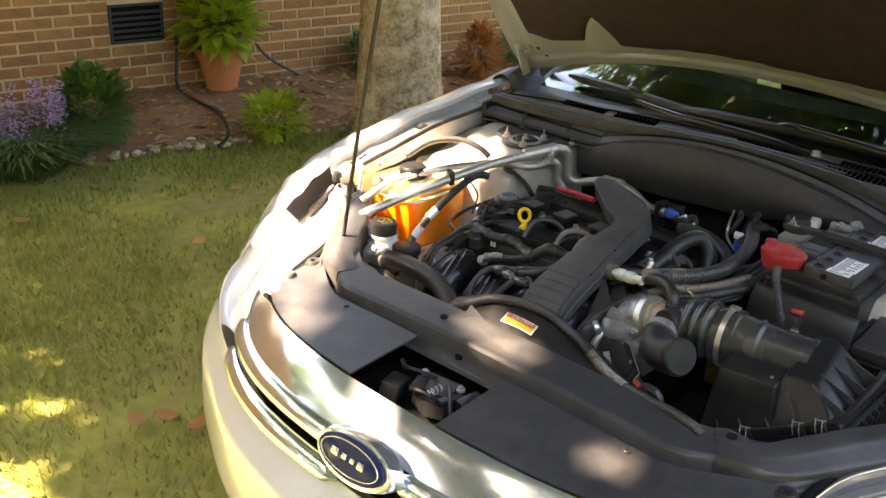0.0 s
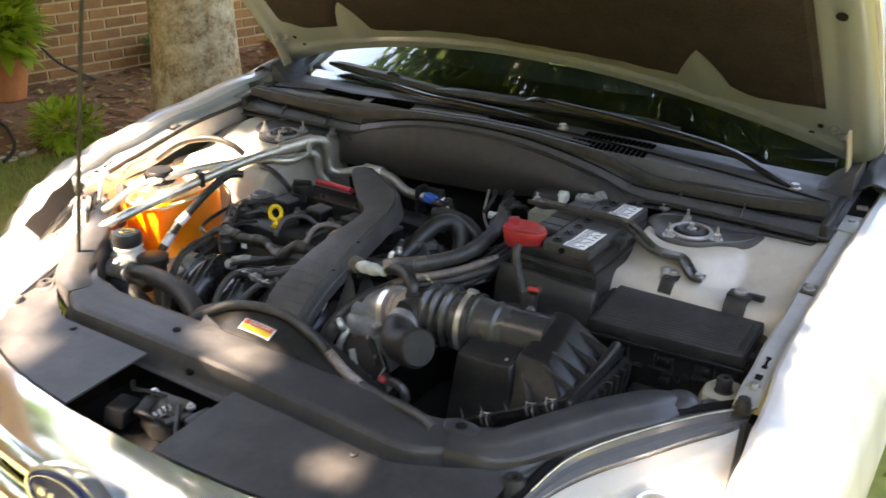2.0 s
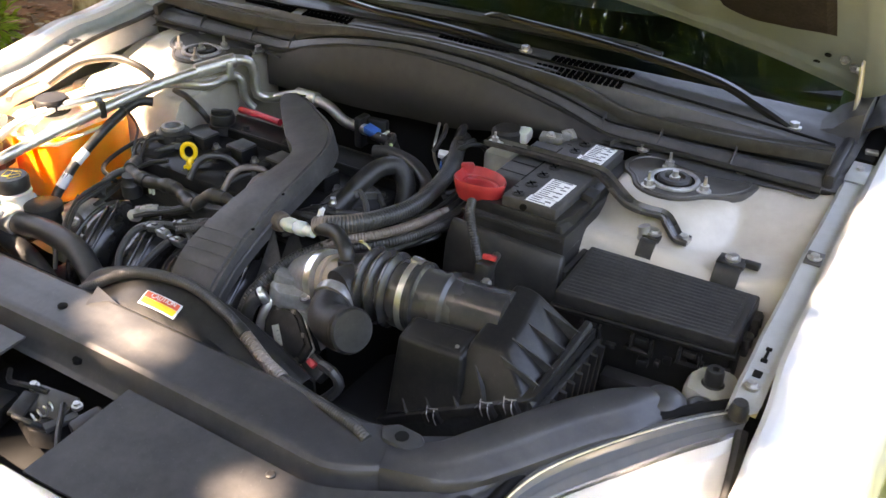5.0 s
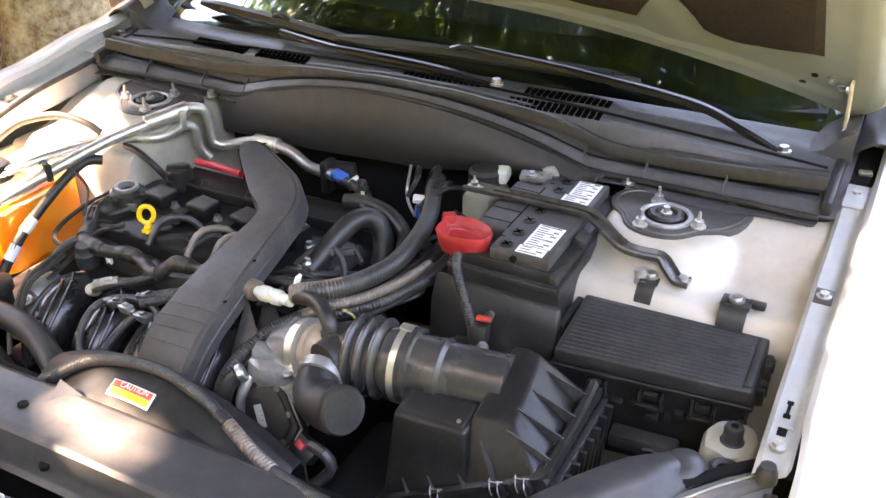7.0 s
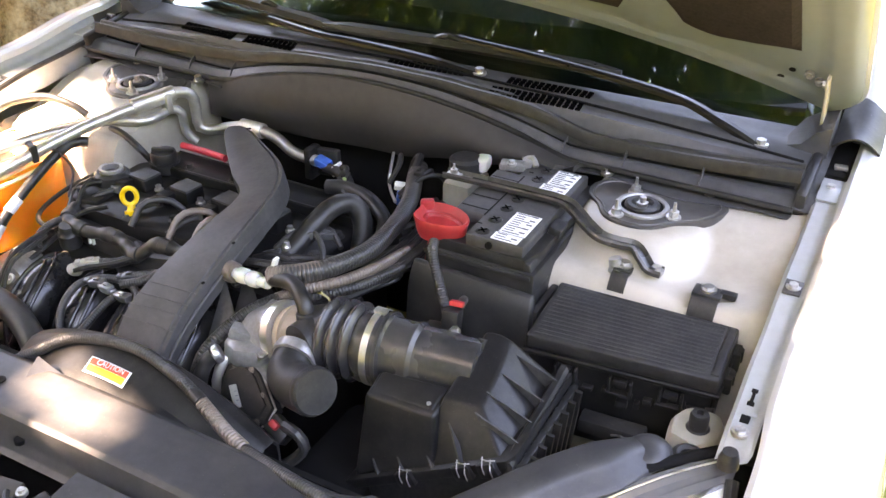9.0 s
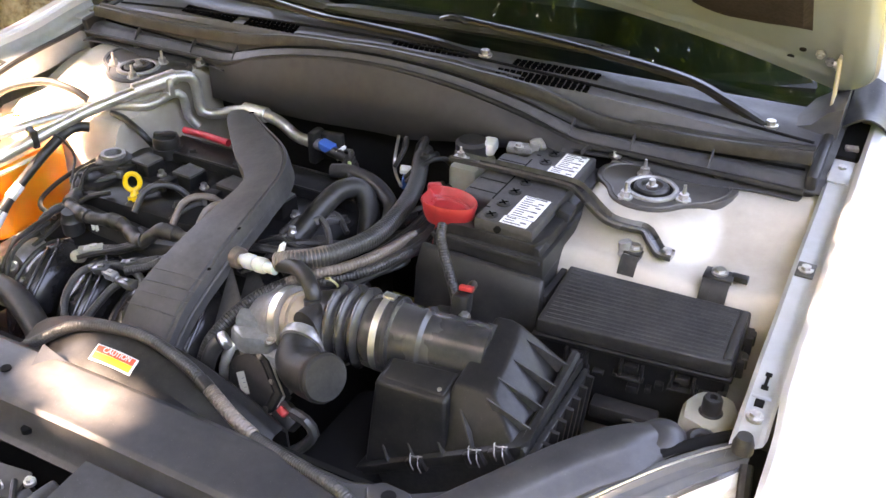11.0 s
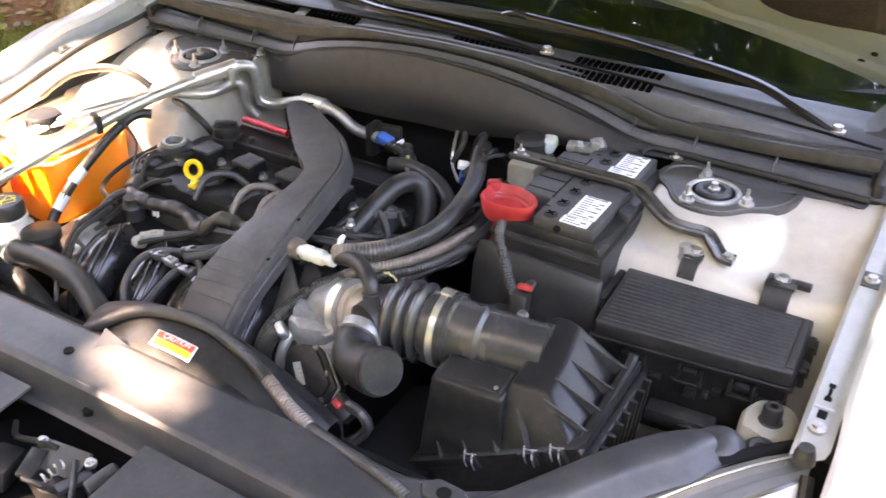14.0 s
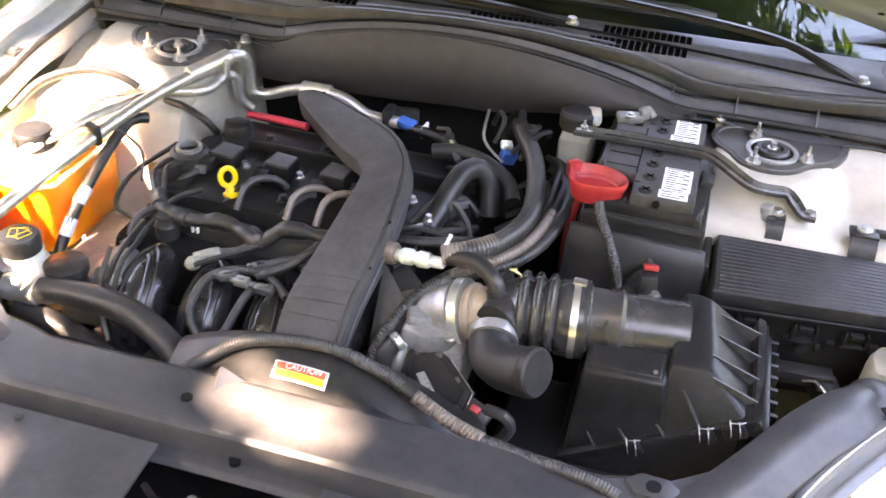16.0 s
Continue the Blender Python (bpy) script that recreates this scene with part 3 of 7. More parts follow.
for k, (x, y) in enumerate(spots):
    bm = B()
    a = r.random() * 6

    def leaf(u, v, a=a, x=x, y=y):
        s, t = u * 2 - 1, v * 2 - 1
        w = .026 * (1 - s * s) ** .6 * t
        px, py = .042 * s, w
        return (x + px * math.cos(a) - py * math.sin(a), y + px * math.sin(a) + py * math.cos(a), .02 + .012 * s * s + .3 * abs(w) * .5)
    sheet(bm, 8, 4, leaf, .001)
    tagged(part("fallen_leaf", bm, M_DEADLEAF), "dry orange brown leaf lying on the lawn", "leaf", group="fallen leaves")

# the tree over the car
TX, TY = -2.985, 2.815
tree = thing("oak_tree", "large tree with pale mottled bark shading the car", "tree", (TX, TY, 0))
bm = B()
rings = []
for i in range(26):
    z = i / 25 * 4.6 - .03
    rad = .234 + .09 * math.exp(-max(z, 0) * 6) - .010 * z
    rings.append([bm.verts.new((TX - .02 * z + rad * (1 + .06 * math.sin(3 * a + z) + .05 * noise.noise(Vector((math.cos(a) * 2, math.sin(a) * 2, z * 2)))) * math.cos(a),
                                TY + .03 * z + rad * (1 + .06 * math.sin(3 * a + z)) * math.sin(a), z)) for a in [k * math.tau / 24 for k in range(24)]])
skin(bm, rings)
part("trunk", bm, M_BARK, tree)
limb_ends = []
r = random.Random(41)
for k in range(9):
    a = k / 9 * math.tau + r.uniform(-.2, .2)
    z0 = r.uniform(3.2, 4.5)
    ln = r.uniform(3.0, 5.0)
    p0 = Vector((TX - .02 * z0, TY + .03 * z0, z0))
    p2 = p0 + Vector((math.cos(a) * ln, math.sin(a) * ln, r.uniform(.8, 2.6)))
    p1 = p0.lerp(p2, .5) + Vector((0, 0, r.uniform(.2, .7)))
    part("limb", tube(B(), [p0, p1, p2], lambda s: .11 * (1 - s) + .02, seg=9, step=.2), M_BARK, tree)
    limb_ends += [p1, p2]

# where the sun comes through the crown: x, y, reach at the height of the engine bay
GAPS = [(-.655, .41, .075), (-.595, .335, .055), (-.565, .255, .045), (-.665, .68, .115), (-.78, .62, .05), (-.655, .93, .125), (-.76, .30, .15), (-.60, .12, .10), (-.42, .02, .07), (-.12, -.06, .07), (-.095, .246, .042), (-.050, .234, .058), (-.008, .225, .058), (.032, .218, .048), (-.128, .288, .012), (.322, .08, .052),
        (-.20, .335, .02), (-.88, .80, .06), (-.90, 1.1, .04), (-.87, .48, .09), (.90, .34, .07),
        (-.30, .22, .02), (.80, .33, .06)]

HIGH_GAPS = [(-4.10, 2.34, .60, .17), (-2.74, 2.72, .8, .04), (-2.95, 2.64, 1.5, .05), (-4.1, 2.4, .6, .16), (-3.9, 1.0, .1, .05), (-3.6, 3.1, .1, .06), (-4.35, 1.5, .4, .08)]


def sunlit(p, size):
    for gx, gy, gz, gr in HIGH_GAPS:
        k = (p.z - gz) / SUN_TO.z
        if (p.x - SUN_TO.x * k - gx) ** 2 + (p.y - SUN_TO.y * k - gy) ** 2 < (gr + .10) ** 2:
            return True
    k = (p.z - .8) / SUN_TO.z
    x, y = p.x - SUN_TO.x * k, p.y - SUN_TO.y * k
    if .995 - size * .9 < x < 1.55 and -.6 < y < 1.22 - .5 * max(0, x - .95):
        return True
    for gx, gy, gr in GAPS:
        if (x - gx) ** 2 + (y - gy) ** 2 < (gr + size * .5) ** 2:
            return True
    k = p.z / SUN_TO.z
    x, y = p.x - SUN_TO.x * k, p.y - SUN_TO.y * k
    if p.x < -2.6 and -4.2 < p.y < -.9 and not (-5 < x < -.8 and -.4 < y < 5) and noise.noise(p * 1.3) > .02:
        return True
    return y < -.17 - .11 * (x + 1.74) + .04 * math.sin(x * 9) and -4.2 < x < -.85


vs, fs = [], []


def leaf_quad(p, size, rnd):
    d = Vector((rnd.gauss(0, 1), rnd.gauss(0, 1), rnd.gauss(0, .6))).normalized()
    u, v = ring_frame(d)
    u, v = u * size, v * size * .6
    i = len(vs)
    vs.extend([p - u, p - v * .9 + d * size * .1, p + u, p + v * .9 + d * size * .1])
    fs.append((i, i + 1, i + 2, i + 3))


r = random.Random(42)
clumps = []
while len(clumps) < 1500:
    q = Vector((r.uniform(-1, 1), r.uniform(-1, 1), r.uniform(-1, 1)))
    if q.length < 1 and q.length > .3:
        clumps.append(Vector((-1.9 + q.x * 6.2, .9 + q.y * 6.2, 6.0 + q.z * 2.3)))
def shade_clump(x0, x1, y0, y1):
    x, y, z = r.uniform(x0, x1), r.uniform(y0, y1), r.uniform(4.8, 7.6)
    k = (z - .8) / SUN_TO.z
    return Vector((x + SUN_TO.x * k, y + SUN_TO.y * k, z))


clumps += [shade_clump(-1.2, 1.25, -.5, 1.7) for _ in range(460)]
clumps += [shade_clump(-4.0, -.9, -.1, 4.2) for _ in range(360)]
clumps += [shade_clump(-.9, 3.4, -4.6, -1.0) for _ in range(420)]
clumps += [Vector((r.uniform(-3.2, 2.2), r.uniform(.8, 6.0), r.uniform(5.4, 8.0))) for _ in range(230)]
clumps += [Vector((r.uniform(-6.4, -2.8), r.uniform(.6, 4.6), r.uniform(5.2, 8.0))) for _ in range(35)]
clumps += [Vector((r.uniform(-2.0, 2.6), r.uniform(-2.5, 1.0), r.uniform(5.4, 8.0))) for _ in range(70)]
clumps += [shade_clump(-.74, -.60, .48, .57) for _ in range(12)]
clumps += [shade_clump(-.04, .24, .04, .16) for _ in range(12)]
for c in clumps:
    k = (c.z - .8) / SUN_TO.z
    sx, sy = c.x - SUN_TO.x * k, c.y - SUN_TO.y * k
    shades_car = -1.5 < sx < 3.4 and -4.6 < sy < -.7 or -1.5 < sx < 1.6 and -.7 < sy < 2.6 or (-4.0 < sx < -1.5 and -.7 < sy < 4.0 and r.random() < .97)
    over_glass = -4.8 < c.x < 2.6 and -2.5 < c.y < 6
    if not shades_car and r.random() > (.84 if over_glass else .10):
        continue
    for k in range(60):
        p = c + Vector((r.gauss(0, .32), r.gauss(0, .32), r.gauss(0, .2)))
        size = r.uniform(.07, .13)
        if p.z > 3.2 and not sunlit(p, size):
            leaf_quad(p, size, r)
me = bpy.data.meshes.new("crown")
me.from_pydata([v - Vector((TX, TY, 0)) for v in vs], [], fs)
me.materials.append(M_LEAF)
crown = new("crown", me)
crown.parent = tree
crown["label"] = "broad leafy crown with gaps that let sun through"
crown["kind"] = "stuff"

# woods beyond the car
vs, fs = [], []
r = random.Random(43)
for k in range(15000):
    a = r.uniform(0, math.tau)
    d = r.uniform(15, 21)
    h = 7.5 + 2.5 * noise.noise(Vector((a * 5, 0, 0)))
    p = Vector((math.cos(a) * d, math.sin(a) * d + 2, 0))
    if (p - WALL_P).dot(WALL_N) < 1.5 and p.y < 12:
        continue
    p.z = r.random() ** .8 * h
    leaf_quad(p, r.uniform(.3, .6), r)
# nearer unseen arc added ahead of the car to dim the sky's reflection
for k in range(7000):
    a = math.radians(r.uniform(-165, -15))
    d = r.uniform(11, 14.5)
    h = 7.8 + 2.2 * noise.noise(Vector((a * 6, 3, 0)))
    leaf_quad(Vector((math.cos(a) * d, math.sin(a) * d, .3 + r.random() * h)), r.uniform(.3, .6), r)
me = bpy.data.meshes.new("far_woods")
me.from_pydata(vs, [], fs)
me.materials.append(M_LEAF)
tagged(new("far_woods", me), "dense green woodland round the yard, with an unseen arc ahead of the car", "woods", kind="stuff")


# ---- the car's body ----
M_STRUT = mat("dusty_steel_plate", (0.085, 0.082, 0.080), 0.42, metal=0.5, vary=0.25, grain=60, bump=0.08, stain=0.4, stain_color=(0.16, 0.13, 0.10))
car = thing("car", "silver saloon car with its hood propped open", "car", (0, 0.9, 0))


def both(fn):
    for side in (1, -1):
        fn(side)


def grille_y(x):
    return -0.03 + 0.2 * x * x + 0.6 * x ** 4


def mirror(bm, side):
    if side < 0:
        bmesh.ops.scale(bm, vec=(-1, 1, 1), verts=bm.verts[:])
    return bm


CREST = [(.28, .675), (.36, .735), (.44, .785), (.50, .825), (.60, .868), (.70, .893), (.93, .930), (1.2, .960), (1.36, .985), (1.6, .99)]
AXLE_Y, AXLE_Z, ARCH = .87, .325, .375


def fender(side):
    bm = B()

    def f(u, v):
        y = .29 + u * 1.13
        c = lerp_table(y, CREST)
        wide = .062 * smooth_step(.50, .27, y)
        inset = .007 * smooth_step(.62, .54, y)
        low = .27 if abs(y - AXLE_Y) >= ARCH else max(.27, AXLE_Z + math.sqrt(ARCH ** 2 - (y - AXLE_Y) ** 2))
        mid = (low + c - .22) / 2
        sec = [(.868, c - .012), (.876, c - .002), (.892, c + .001), (.94, c - .010), (.985, c - .036), (1.018, c - .10), (1.034, max(c - .20, low + .02)), (1.036, max(mid, low + .012)), (1.032, low + .006), (1.026, low)]
        k = v * (len(sec) - 1)
        i = min(int(k), len(sec) - 2)
        s = k - i
        x = sec[i][0] * (1 - s) + sec[i + 1][0] * s
        return (x - wide * smooth_step(.87, .99, x) + inset * smooth_step(.93, .87, x), y, sec[i][1] * (1 - s) + sec[i + 1][1] * s)
    sheet(bm, 100, 36, f, .004)
    fe = part("fender", mirror(bm, side), M_PAINT, car, "glossy silver front fender")
    # inner flange with its bolts and slots
    bm = B()

    def rail(u, v):
        y = .545 + u * .63
        c = lerp_table(y, CREST)
        sec = [(.822, c - .085), (.826, c - .038), (.832, c - .032), (.858, c - .032), (.866, c - .026), (.870, c - .012)]
        k = v * (len(sec) - 1)
        i = min(int(k), len(sec) - 2)
        s = k - i
        return (sec[i][0] * (1 - s) + sec[i + 1][0] * s, y, sec[i][1] * (1 - s) + sec[i + 1][1] * s)
    sheet(bm, 40, 15, rail)
    ra = part("fender_rail", mirror(bm, side), M_RAIL, car, "grey painted inner fender rail")
    for y in (.58, .864, 1.15):
        part("bolt", mirror(bolt(B(), (.846, y, lerp_table(y, CREST) - .031), .0075), side), M_STEEL, ra)
    for y in (.864, 1.15):
        part("bolt_plate", mirror(box(B(), (.846, y, lerp_table(y, CREST) - .0315), (.026, .034, .004), .001, (7, 0, 0)), side), M_STRUT, ra)
    part("rail_lap", mirror(box(B(), (.846, 1.140, lerp_table(1.14, CREST) - .030), (.034, .07, .004), .001, (7, 0, 0)), side), M_RAIL, ra)
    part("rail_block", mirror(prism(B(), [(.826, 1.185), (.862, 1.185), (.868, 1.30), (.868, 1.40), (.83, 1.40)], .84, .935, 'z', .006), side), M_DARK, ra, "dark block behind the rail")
    part("block_clip", mirror(box(B(), (.850, 1.215, .938), (.022, .014, .008), .002, (0, 0, 12)), side), M_STEEL, ra)
    for y, w, ww in ((.603, .014, .012), (.641, .020, .0045), (.651, .006, .0085), (.631, .007, .0095), (1.117, .010, .010)):
        bm = B()
        box(bm, (.846, y, lerp_table(y, CREST) - .032), (ww, w, .004), .001, (12, 0, 0))
        part("slot", mirror(bm, side), M_DARK, ra)
    part("rail_step", mirror(box(B(), (.846, .615, lerp_table(.615, CREST) - .033), (.026, .006, .005), .002, (12, 0, 0)), side), M_RAIL, ra)
    bm = lathe(B(), (.843, .548, .800), (.843, .548, .824), [(0, .014), (.5, .014), (.7, .012), (1, .010), (1, .001)], 20)
    part("rubber_bumper", mirror(bm, side), M_RUBBER, ra, "round black rubber stop")
    # rubber strip along the gap to the hood
    if side > 0:
        return
    bm = tube(B(), [(.818, y, lerp_table(y, CREST) - .034) for y in (.62, .75, .9, 1.05, 1.18)], .006, seg=8, step=.03)
    part("rubber_strip", mirror(bm, side), M_RUBBER, car)


both(fender)


def tower(side):
    """Shock tower and inner apron."""
    bm = B()

    def f(u, v):
        x, y = .40 + u * .428, .60 + v * .53
        d = math.hypot(x - .575, y - 1.0)
        z = .840 + .044 * smooth_step(.90, 1.07, y)
        z = max(z, .884 - .05 * smooth_step(.085, .165, d))
        z -= .010 * smooth_step(.62, .70, x) * smooth_step(.78, .70, x) * smooth_step(1.05, .92, y)
        z += .012 * smooth_step(.765, .825, x) if side > 0 else -.03 * smooth_step(.755, .80, x)
        z -= .33 * smooth_step(.842, .715, y)
        z -= .40 * smooth_step(.475, .425, x + .02 * (y - 1))
        return (x, y, z)
    sheet(bm, 60, 64, f)
    part("shock_tower", mirror(bm, side), M_APRON, car, "beige painted shock tower, dusty")
    bm = B()
    cx, cy, cz = .57, 1.0, .886
    out = []
    for k in range(40):
        a = k / 40 * math.tau
        rr = .098 + .018 * math.cos(3 * (a - 2.55)) + .038 * math.exp(-(math.remainder(a - .62, math.tau) / .38) ** 2)
        out.append((cx + rr * math.cos(a), cy + rr * math.sin(a) * (.95 if math.sin(a) > 0 else .62)))
    prism(bm, out, cz - .012, cz + .003, 'z', .002)
    part("strut_mount_plate", mirror(bm, side), M_STRUT, car, "dark strut mount plate")
    part("plate_groove", mirror(tube(B(), [(cx + 1.0 * (a_ - cx), cy + 1.0 * (b_ - cy), cz + .003) for a_, b_ in [(cx + (p_ - cx) * .90, cy + (q_ - cy) * .90) for p_, q_ in out + out[:1]]], .0022, seg=6, step=.02), side), M_STRUT, car)
    bm = B()
    lathe(bm, (cx, cy, cz), (cx, cy, cz + .02), [(0, .046), (.25, .046), (.40, .044), (.42, .038), (.30, .036), (.1, .036)], 36)
    sm = part("strut_ring", mirror(bm, side), M_ALU, car, "metal ring round the strut top")
    bm = B()
    cyl(bm, (cx, cy, cz), (cx, cy, cz + .012), .010, seg=6)
    cyl(bm, (cx, cy, cz + .012), (cx, cy, cz + .022), .0055, seg=10)
    part("strut_nut", mirror(bm, side), M_STEEL, sm)
    part("strut_bearing", mirror(lathe(B(), (cx, cy, cz + .003), (cx, cy, cz + .012), [(0, .030), (.6, .030), (1, .026), (1, .019), (.3, .016)], 30), side), M_RUBBER, sm)
    # near-black disc puts the shade of the ring's well into colour
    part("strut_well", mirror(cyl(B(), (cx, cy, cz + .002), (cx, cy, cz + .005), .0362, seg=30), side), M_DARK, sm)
    for px, py in ((-.030, -.048), (.058, -.012), (-.027, .046)):
        part("stud_nut", mirror(bolt(B(), (cx + px, cy + py, cz + .004), .0085, h=.012, stud=.016), side), M_STEEL, sm)
    for px, py, pz in ((.70, 1.112, .890), (.742, 1.10, .892)):
        part("panel_screw", mirror(bolt(B(), (px, py, pz), .007, h=.005), side), M_PLASTIC, car)
    # wall of the bay below the tower
    bm = B()
    box(bm, (.828, .87, .60), (.010, .52, .40), .002)
    part("apron", mirror(bm, side), M_APRON, car)


both(tower)

# bay floor and firewall, near-black to put the depth's shade into colour
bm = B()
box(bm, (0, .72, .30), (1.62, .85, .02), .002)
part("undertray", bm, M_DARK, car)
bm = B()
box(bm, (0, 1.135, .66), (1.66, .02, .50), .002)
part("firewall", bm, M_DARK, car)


def edge_z(x):
    return max(.905, .972 - .42 * x * x)


# firewall cover pad
bm = B()


def pad(u, v):
    x = -.445 + u * .87
    lowz = lerp_table(x, [(-.45, .815), (-.23, .82), (.03, .835), (.20, .86), (.37, .892), (.43, .905)])
    top = edge_z(x) - .004 if x > -.30 else lerp_table(x, [(-.445, .892), (-.30, edge_z(-.30) - .004)])
    z = lowz + (top - lowz) * v
    y = 1.088 - .02 * u - .022 * math.sin(v * math.pi) * math.sin(min(u * 6, 1) * math.pi / 2)
    return (x, y, z)


sheet(bm, 50, 10, pad, .006)
fp = part("firewall_pad", bm, M_PLATE, car, "grey brown sound pad on the firewall")
part("hole", cyl(B(), (-.341, 1.066, .862), (-.341, 1.075, .862), .011), M_DARK, fp)
part("clip", cyl(B(), (-.02, 1.058, .925), (-.02, 1.066, .925), .008), M_PLASTIC, fp)


def glass_y(x):
    return 1.185 + .21 * x * x


def glass_z(x):
    return 1.002 - .07 * x * x


# cowl panel
bm = B()


def cowl_z(x, y):
    s = (y - 1.085) / (glass_y(x) - 1.085)
    table = [(0, edge_z(x)), (.10, edge_z(x) + .014), (.22, edge_z(x) + .012), (.38, max(edge_z(x) + .02, .988 - .075 * x * x)), (.75, 1.0 - .075 * x * x), (1.0, glass_z(x))]
    return lerp_table(s, table)


def cowl(u, v):
    x = -.83 + 1.66 * u
    y = 1.085 + v * (glass_y(x) + .004 - 1.085)
    return (x, y, cowl_z(x, y) if v < .999 else glass_z(x) - .012)


sheet(bm, 80, 30, cowl, .004)
cp = part("cowl_panel", bm, M_COWL, car, "weathered dark grey plastic cowl panel")
bm, rings = B(), []
SEAL = spline([(-.80, 1.13, .950), (-.60, 1.128, .948), (-.41, 1.125, .956), (-.23, 1.122, .974), (0, 1.120, .988), (.17, 1.122, .984), (.29, 1.125, .951), (.40, 1.126, .943), (.60, 1.128, .941), (.80, 1.13, .956)], .02)
for q in SEAL:
    z0 = max(q.z, cowl_z(q.x, q.y) - .001)
    rings.append([bm.verts.new((q.x, q.y + dy, z0 + dz)) for dy, dz in ((-.017, -.016), (-.016, .000), (-.012, .006), (-.006, .006), (-.002, .001), (.002, .001), (.005, .007), (.011, .008), (.015, .002), (.017, -.010))])
skin(bm, rings)
part("hood_seal", bm, M_RUBBER, cp, "black double lipped rubber hood seal")
bm = tube(B(), [(x, 1.083, edge_z(x) - .002) for x in [-.80 + .1 * k for k in range(17)]], .006, seg=8, step=.03)
part("edge_bead", bm, M_PLASTIC, cp)
for yy, dz, rr in ((1.094, .016, .003), (1.150, .020, .003)):
    bm = tube(B(), [(x, yy + .07 * x * x, cowl_z(x, yy + .07 * x * x) + .001) for x in [-.79 + .079 * k for k in range(21)]], rr, seg=8, step=.03)
    part("ledge_groove", bm, M_DARK, cp)
for x in (-.66, -.5, -.385, .385, .50, .64):
    bm = B()
    prism(bm, [(1.080, edge_z(x) - .008), (1.112, edge_z(x) + .004), (1.112, edge_z(x) + .028), (1.096, edge_z(x) + .018)], x - .0015, x + .0015, 'x', .0004)
    part("rib", bm, M_COWL, cp)
for x, y_ in ((-.46, 1.072), (.476, 1.086), (.661, 1.096), (-.655, 1.094)):
    part("cowl_bolt", bolt(B(), (x, y_, .894), .008, (0, -.2, 1), .012), M_STEEL, cp)
for x0_, x1_ in ((.40, .80), (-.80, -.40)):
    bm = B()
    sheet(bm, 20, 4, lambda u, v: (x0_ + (x1_ - x0_) * u, 1.066 + .012 * math.sin(u * 9) + (.050 - .012 * math.sin(u * 9)) * v, .8905 + .012 * v * v), .003)
    part("mounting_flange", bm, M_COWL, cp, "dusty grey lower flange of the cowl")
# vent grilles in the cowl
bm = box(B(), (0, 0, 0), (.0092, .0070, .003), 0)
SLOT = bpy.data.meshes.new("vent_slot")
bm.to_mesh(SLOT)
bm.free()
SLOT.materials.append(M_HOLE)
for (ax, ay), (bx, by), rows in (((.235, 1.158), (.400, 1.180), 3), ((.215, 1.120), (.396, 1.140), 3), ((-.017, 1.138), (.150, 1.150), 2), ((-.580, 1.168), (-.412, 1.138), 3), ((-.381, 1.136), (-.243, 1.128), 3)):
    n = int(math.hypot(bx - ax, by - ay) / .0118)
    for i in range(n):
        for j in range(rows):
            x, y = ax + (bx - ax) * (i + .5) / n, ay + (by - ay) * (i + .5) / n + j * .0088
            vo = new("vent_slot", SLOT)
            vo.parent = cp
            dzdy, dzdx = (cowl_z(x, y + .004) - cowl_z(x, y - .004)) / .008, (cowl_z(x + .004, y) - cowl_z(x - .004, y)) / .008
            vo.matrix_basis = pose(*(Vector((x, y, cowl_z(x, y) + .0012)) - BASE[cp]), math.degrees(math.atan(dzdy)), -math.degrees(math.atan(dzdx)), math.degrees(math.atan2(by - ay, bx - ax)))

# side corners of the cowl and hinges
def corner(side):
    bm = B()
    part("cowl_end", mirror(box(B(), (.808, 1.17, .900), (.020, .16, .090), .008, (8, 0, 0)), side), M_PLASTIC, car)
    rings = []
    for k in range(9):
        a_ = k / 8
        rings.append([bm.verts.new(p_) for p_ in ((.735 + .03 * a_, 1.225 + .10 * a_, .950 + .022 * a_), (.775 + .012 * a_, 1.225 + .10 * a_, .962 + .026 * a_), (.800, 1.225 + .10 * a_, .990 + .022 * a_), (.822, 1.225 + .10 * a_, 1.000 + .02 * a_), (.822, 1.225 + .10 * a_, .90))])
    skin(bm, rings)
    part("cowl_corner", mirror(bm, side), M_COWL, car)
    bm = B()
    prism(bm, [(1.262, .925), (1.300, .945), (1.285, 1.0), (1.236, 1.100), (1.205, 1.092), (1.250, 1.0)], .796, .801, 'x', .001)
    hi = part("hood_hinge", mirror(bm, side), M_APRON, car, "thin painted steel hood hinge")
    part("hinge_bolt", mirror(bolt(B(), (.796, 1.228, 1.075), .007, (-1, 0, 0)), side), M_STEEL, hi)
    # body pillar beside the windscreen
    bm = B()
    tube(bm, [(.872, 1.33, .955), (.850, 1.50, 1.065), (.695, 1.9, 1.32), (.63, 2.2, 1.435), (.60, 2.6, 1.455)], lambda s: .030 + .005 * smooth_step(0, .3, s), seg=14)
    part("a_pillar", mirror(bm, side), M_PAINT, car)
    bm = B()
    sheet(bm, 16, 10, lambda u, v: (.824 + (.905 - .824) * v, 1.235 + .30 * u, .965 + .022 * smooth_step(0, .5, u) + .022 * math.sin(v * math.pi) + .02 * u * (1 - v)), .004)
    part("pillar_foot", mirror(bm, side), M_PLASTIC, car)
    bm = B()
    box(bm, (.95, 1.72, 1.02), (.20, .10, .13), .04, (0, 0, -8), 4)
    mi = part("door_mirror", mirror(bm, side), M_PAINT, car, "silver door mirror")


both(corner)

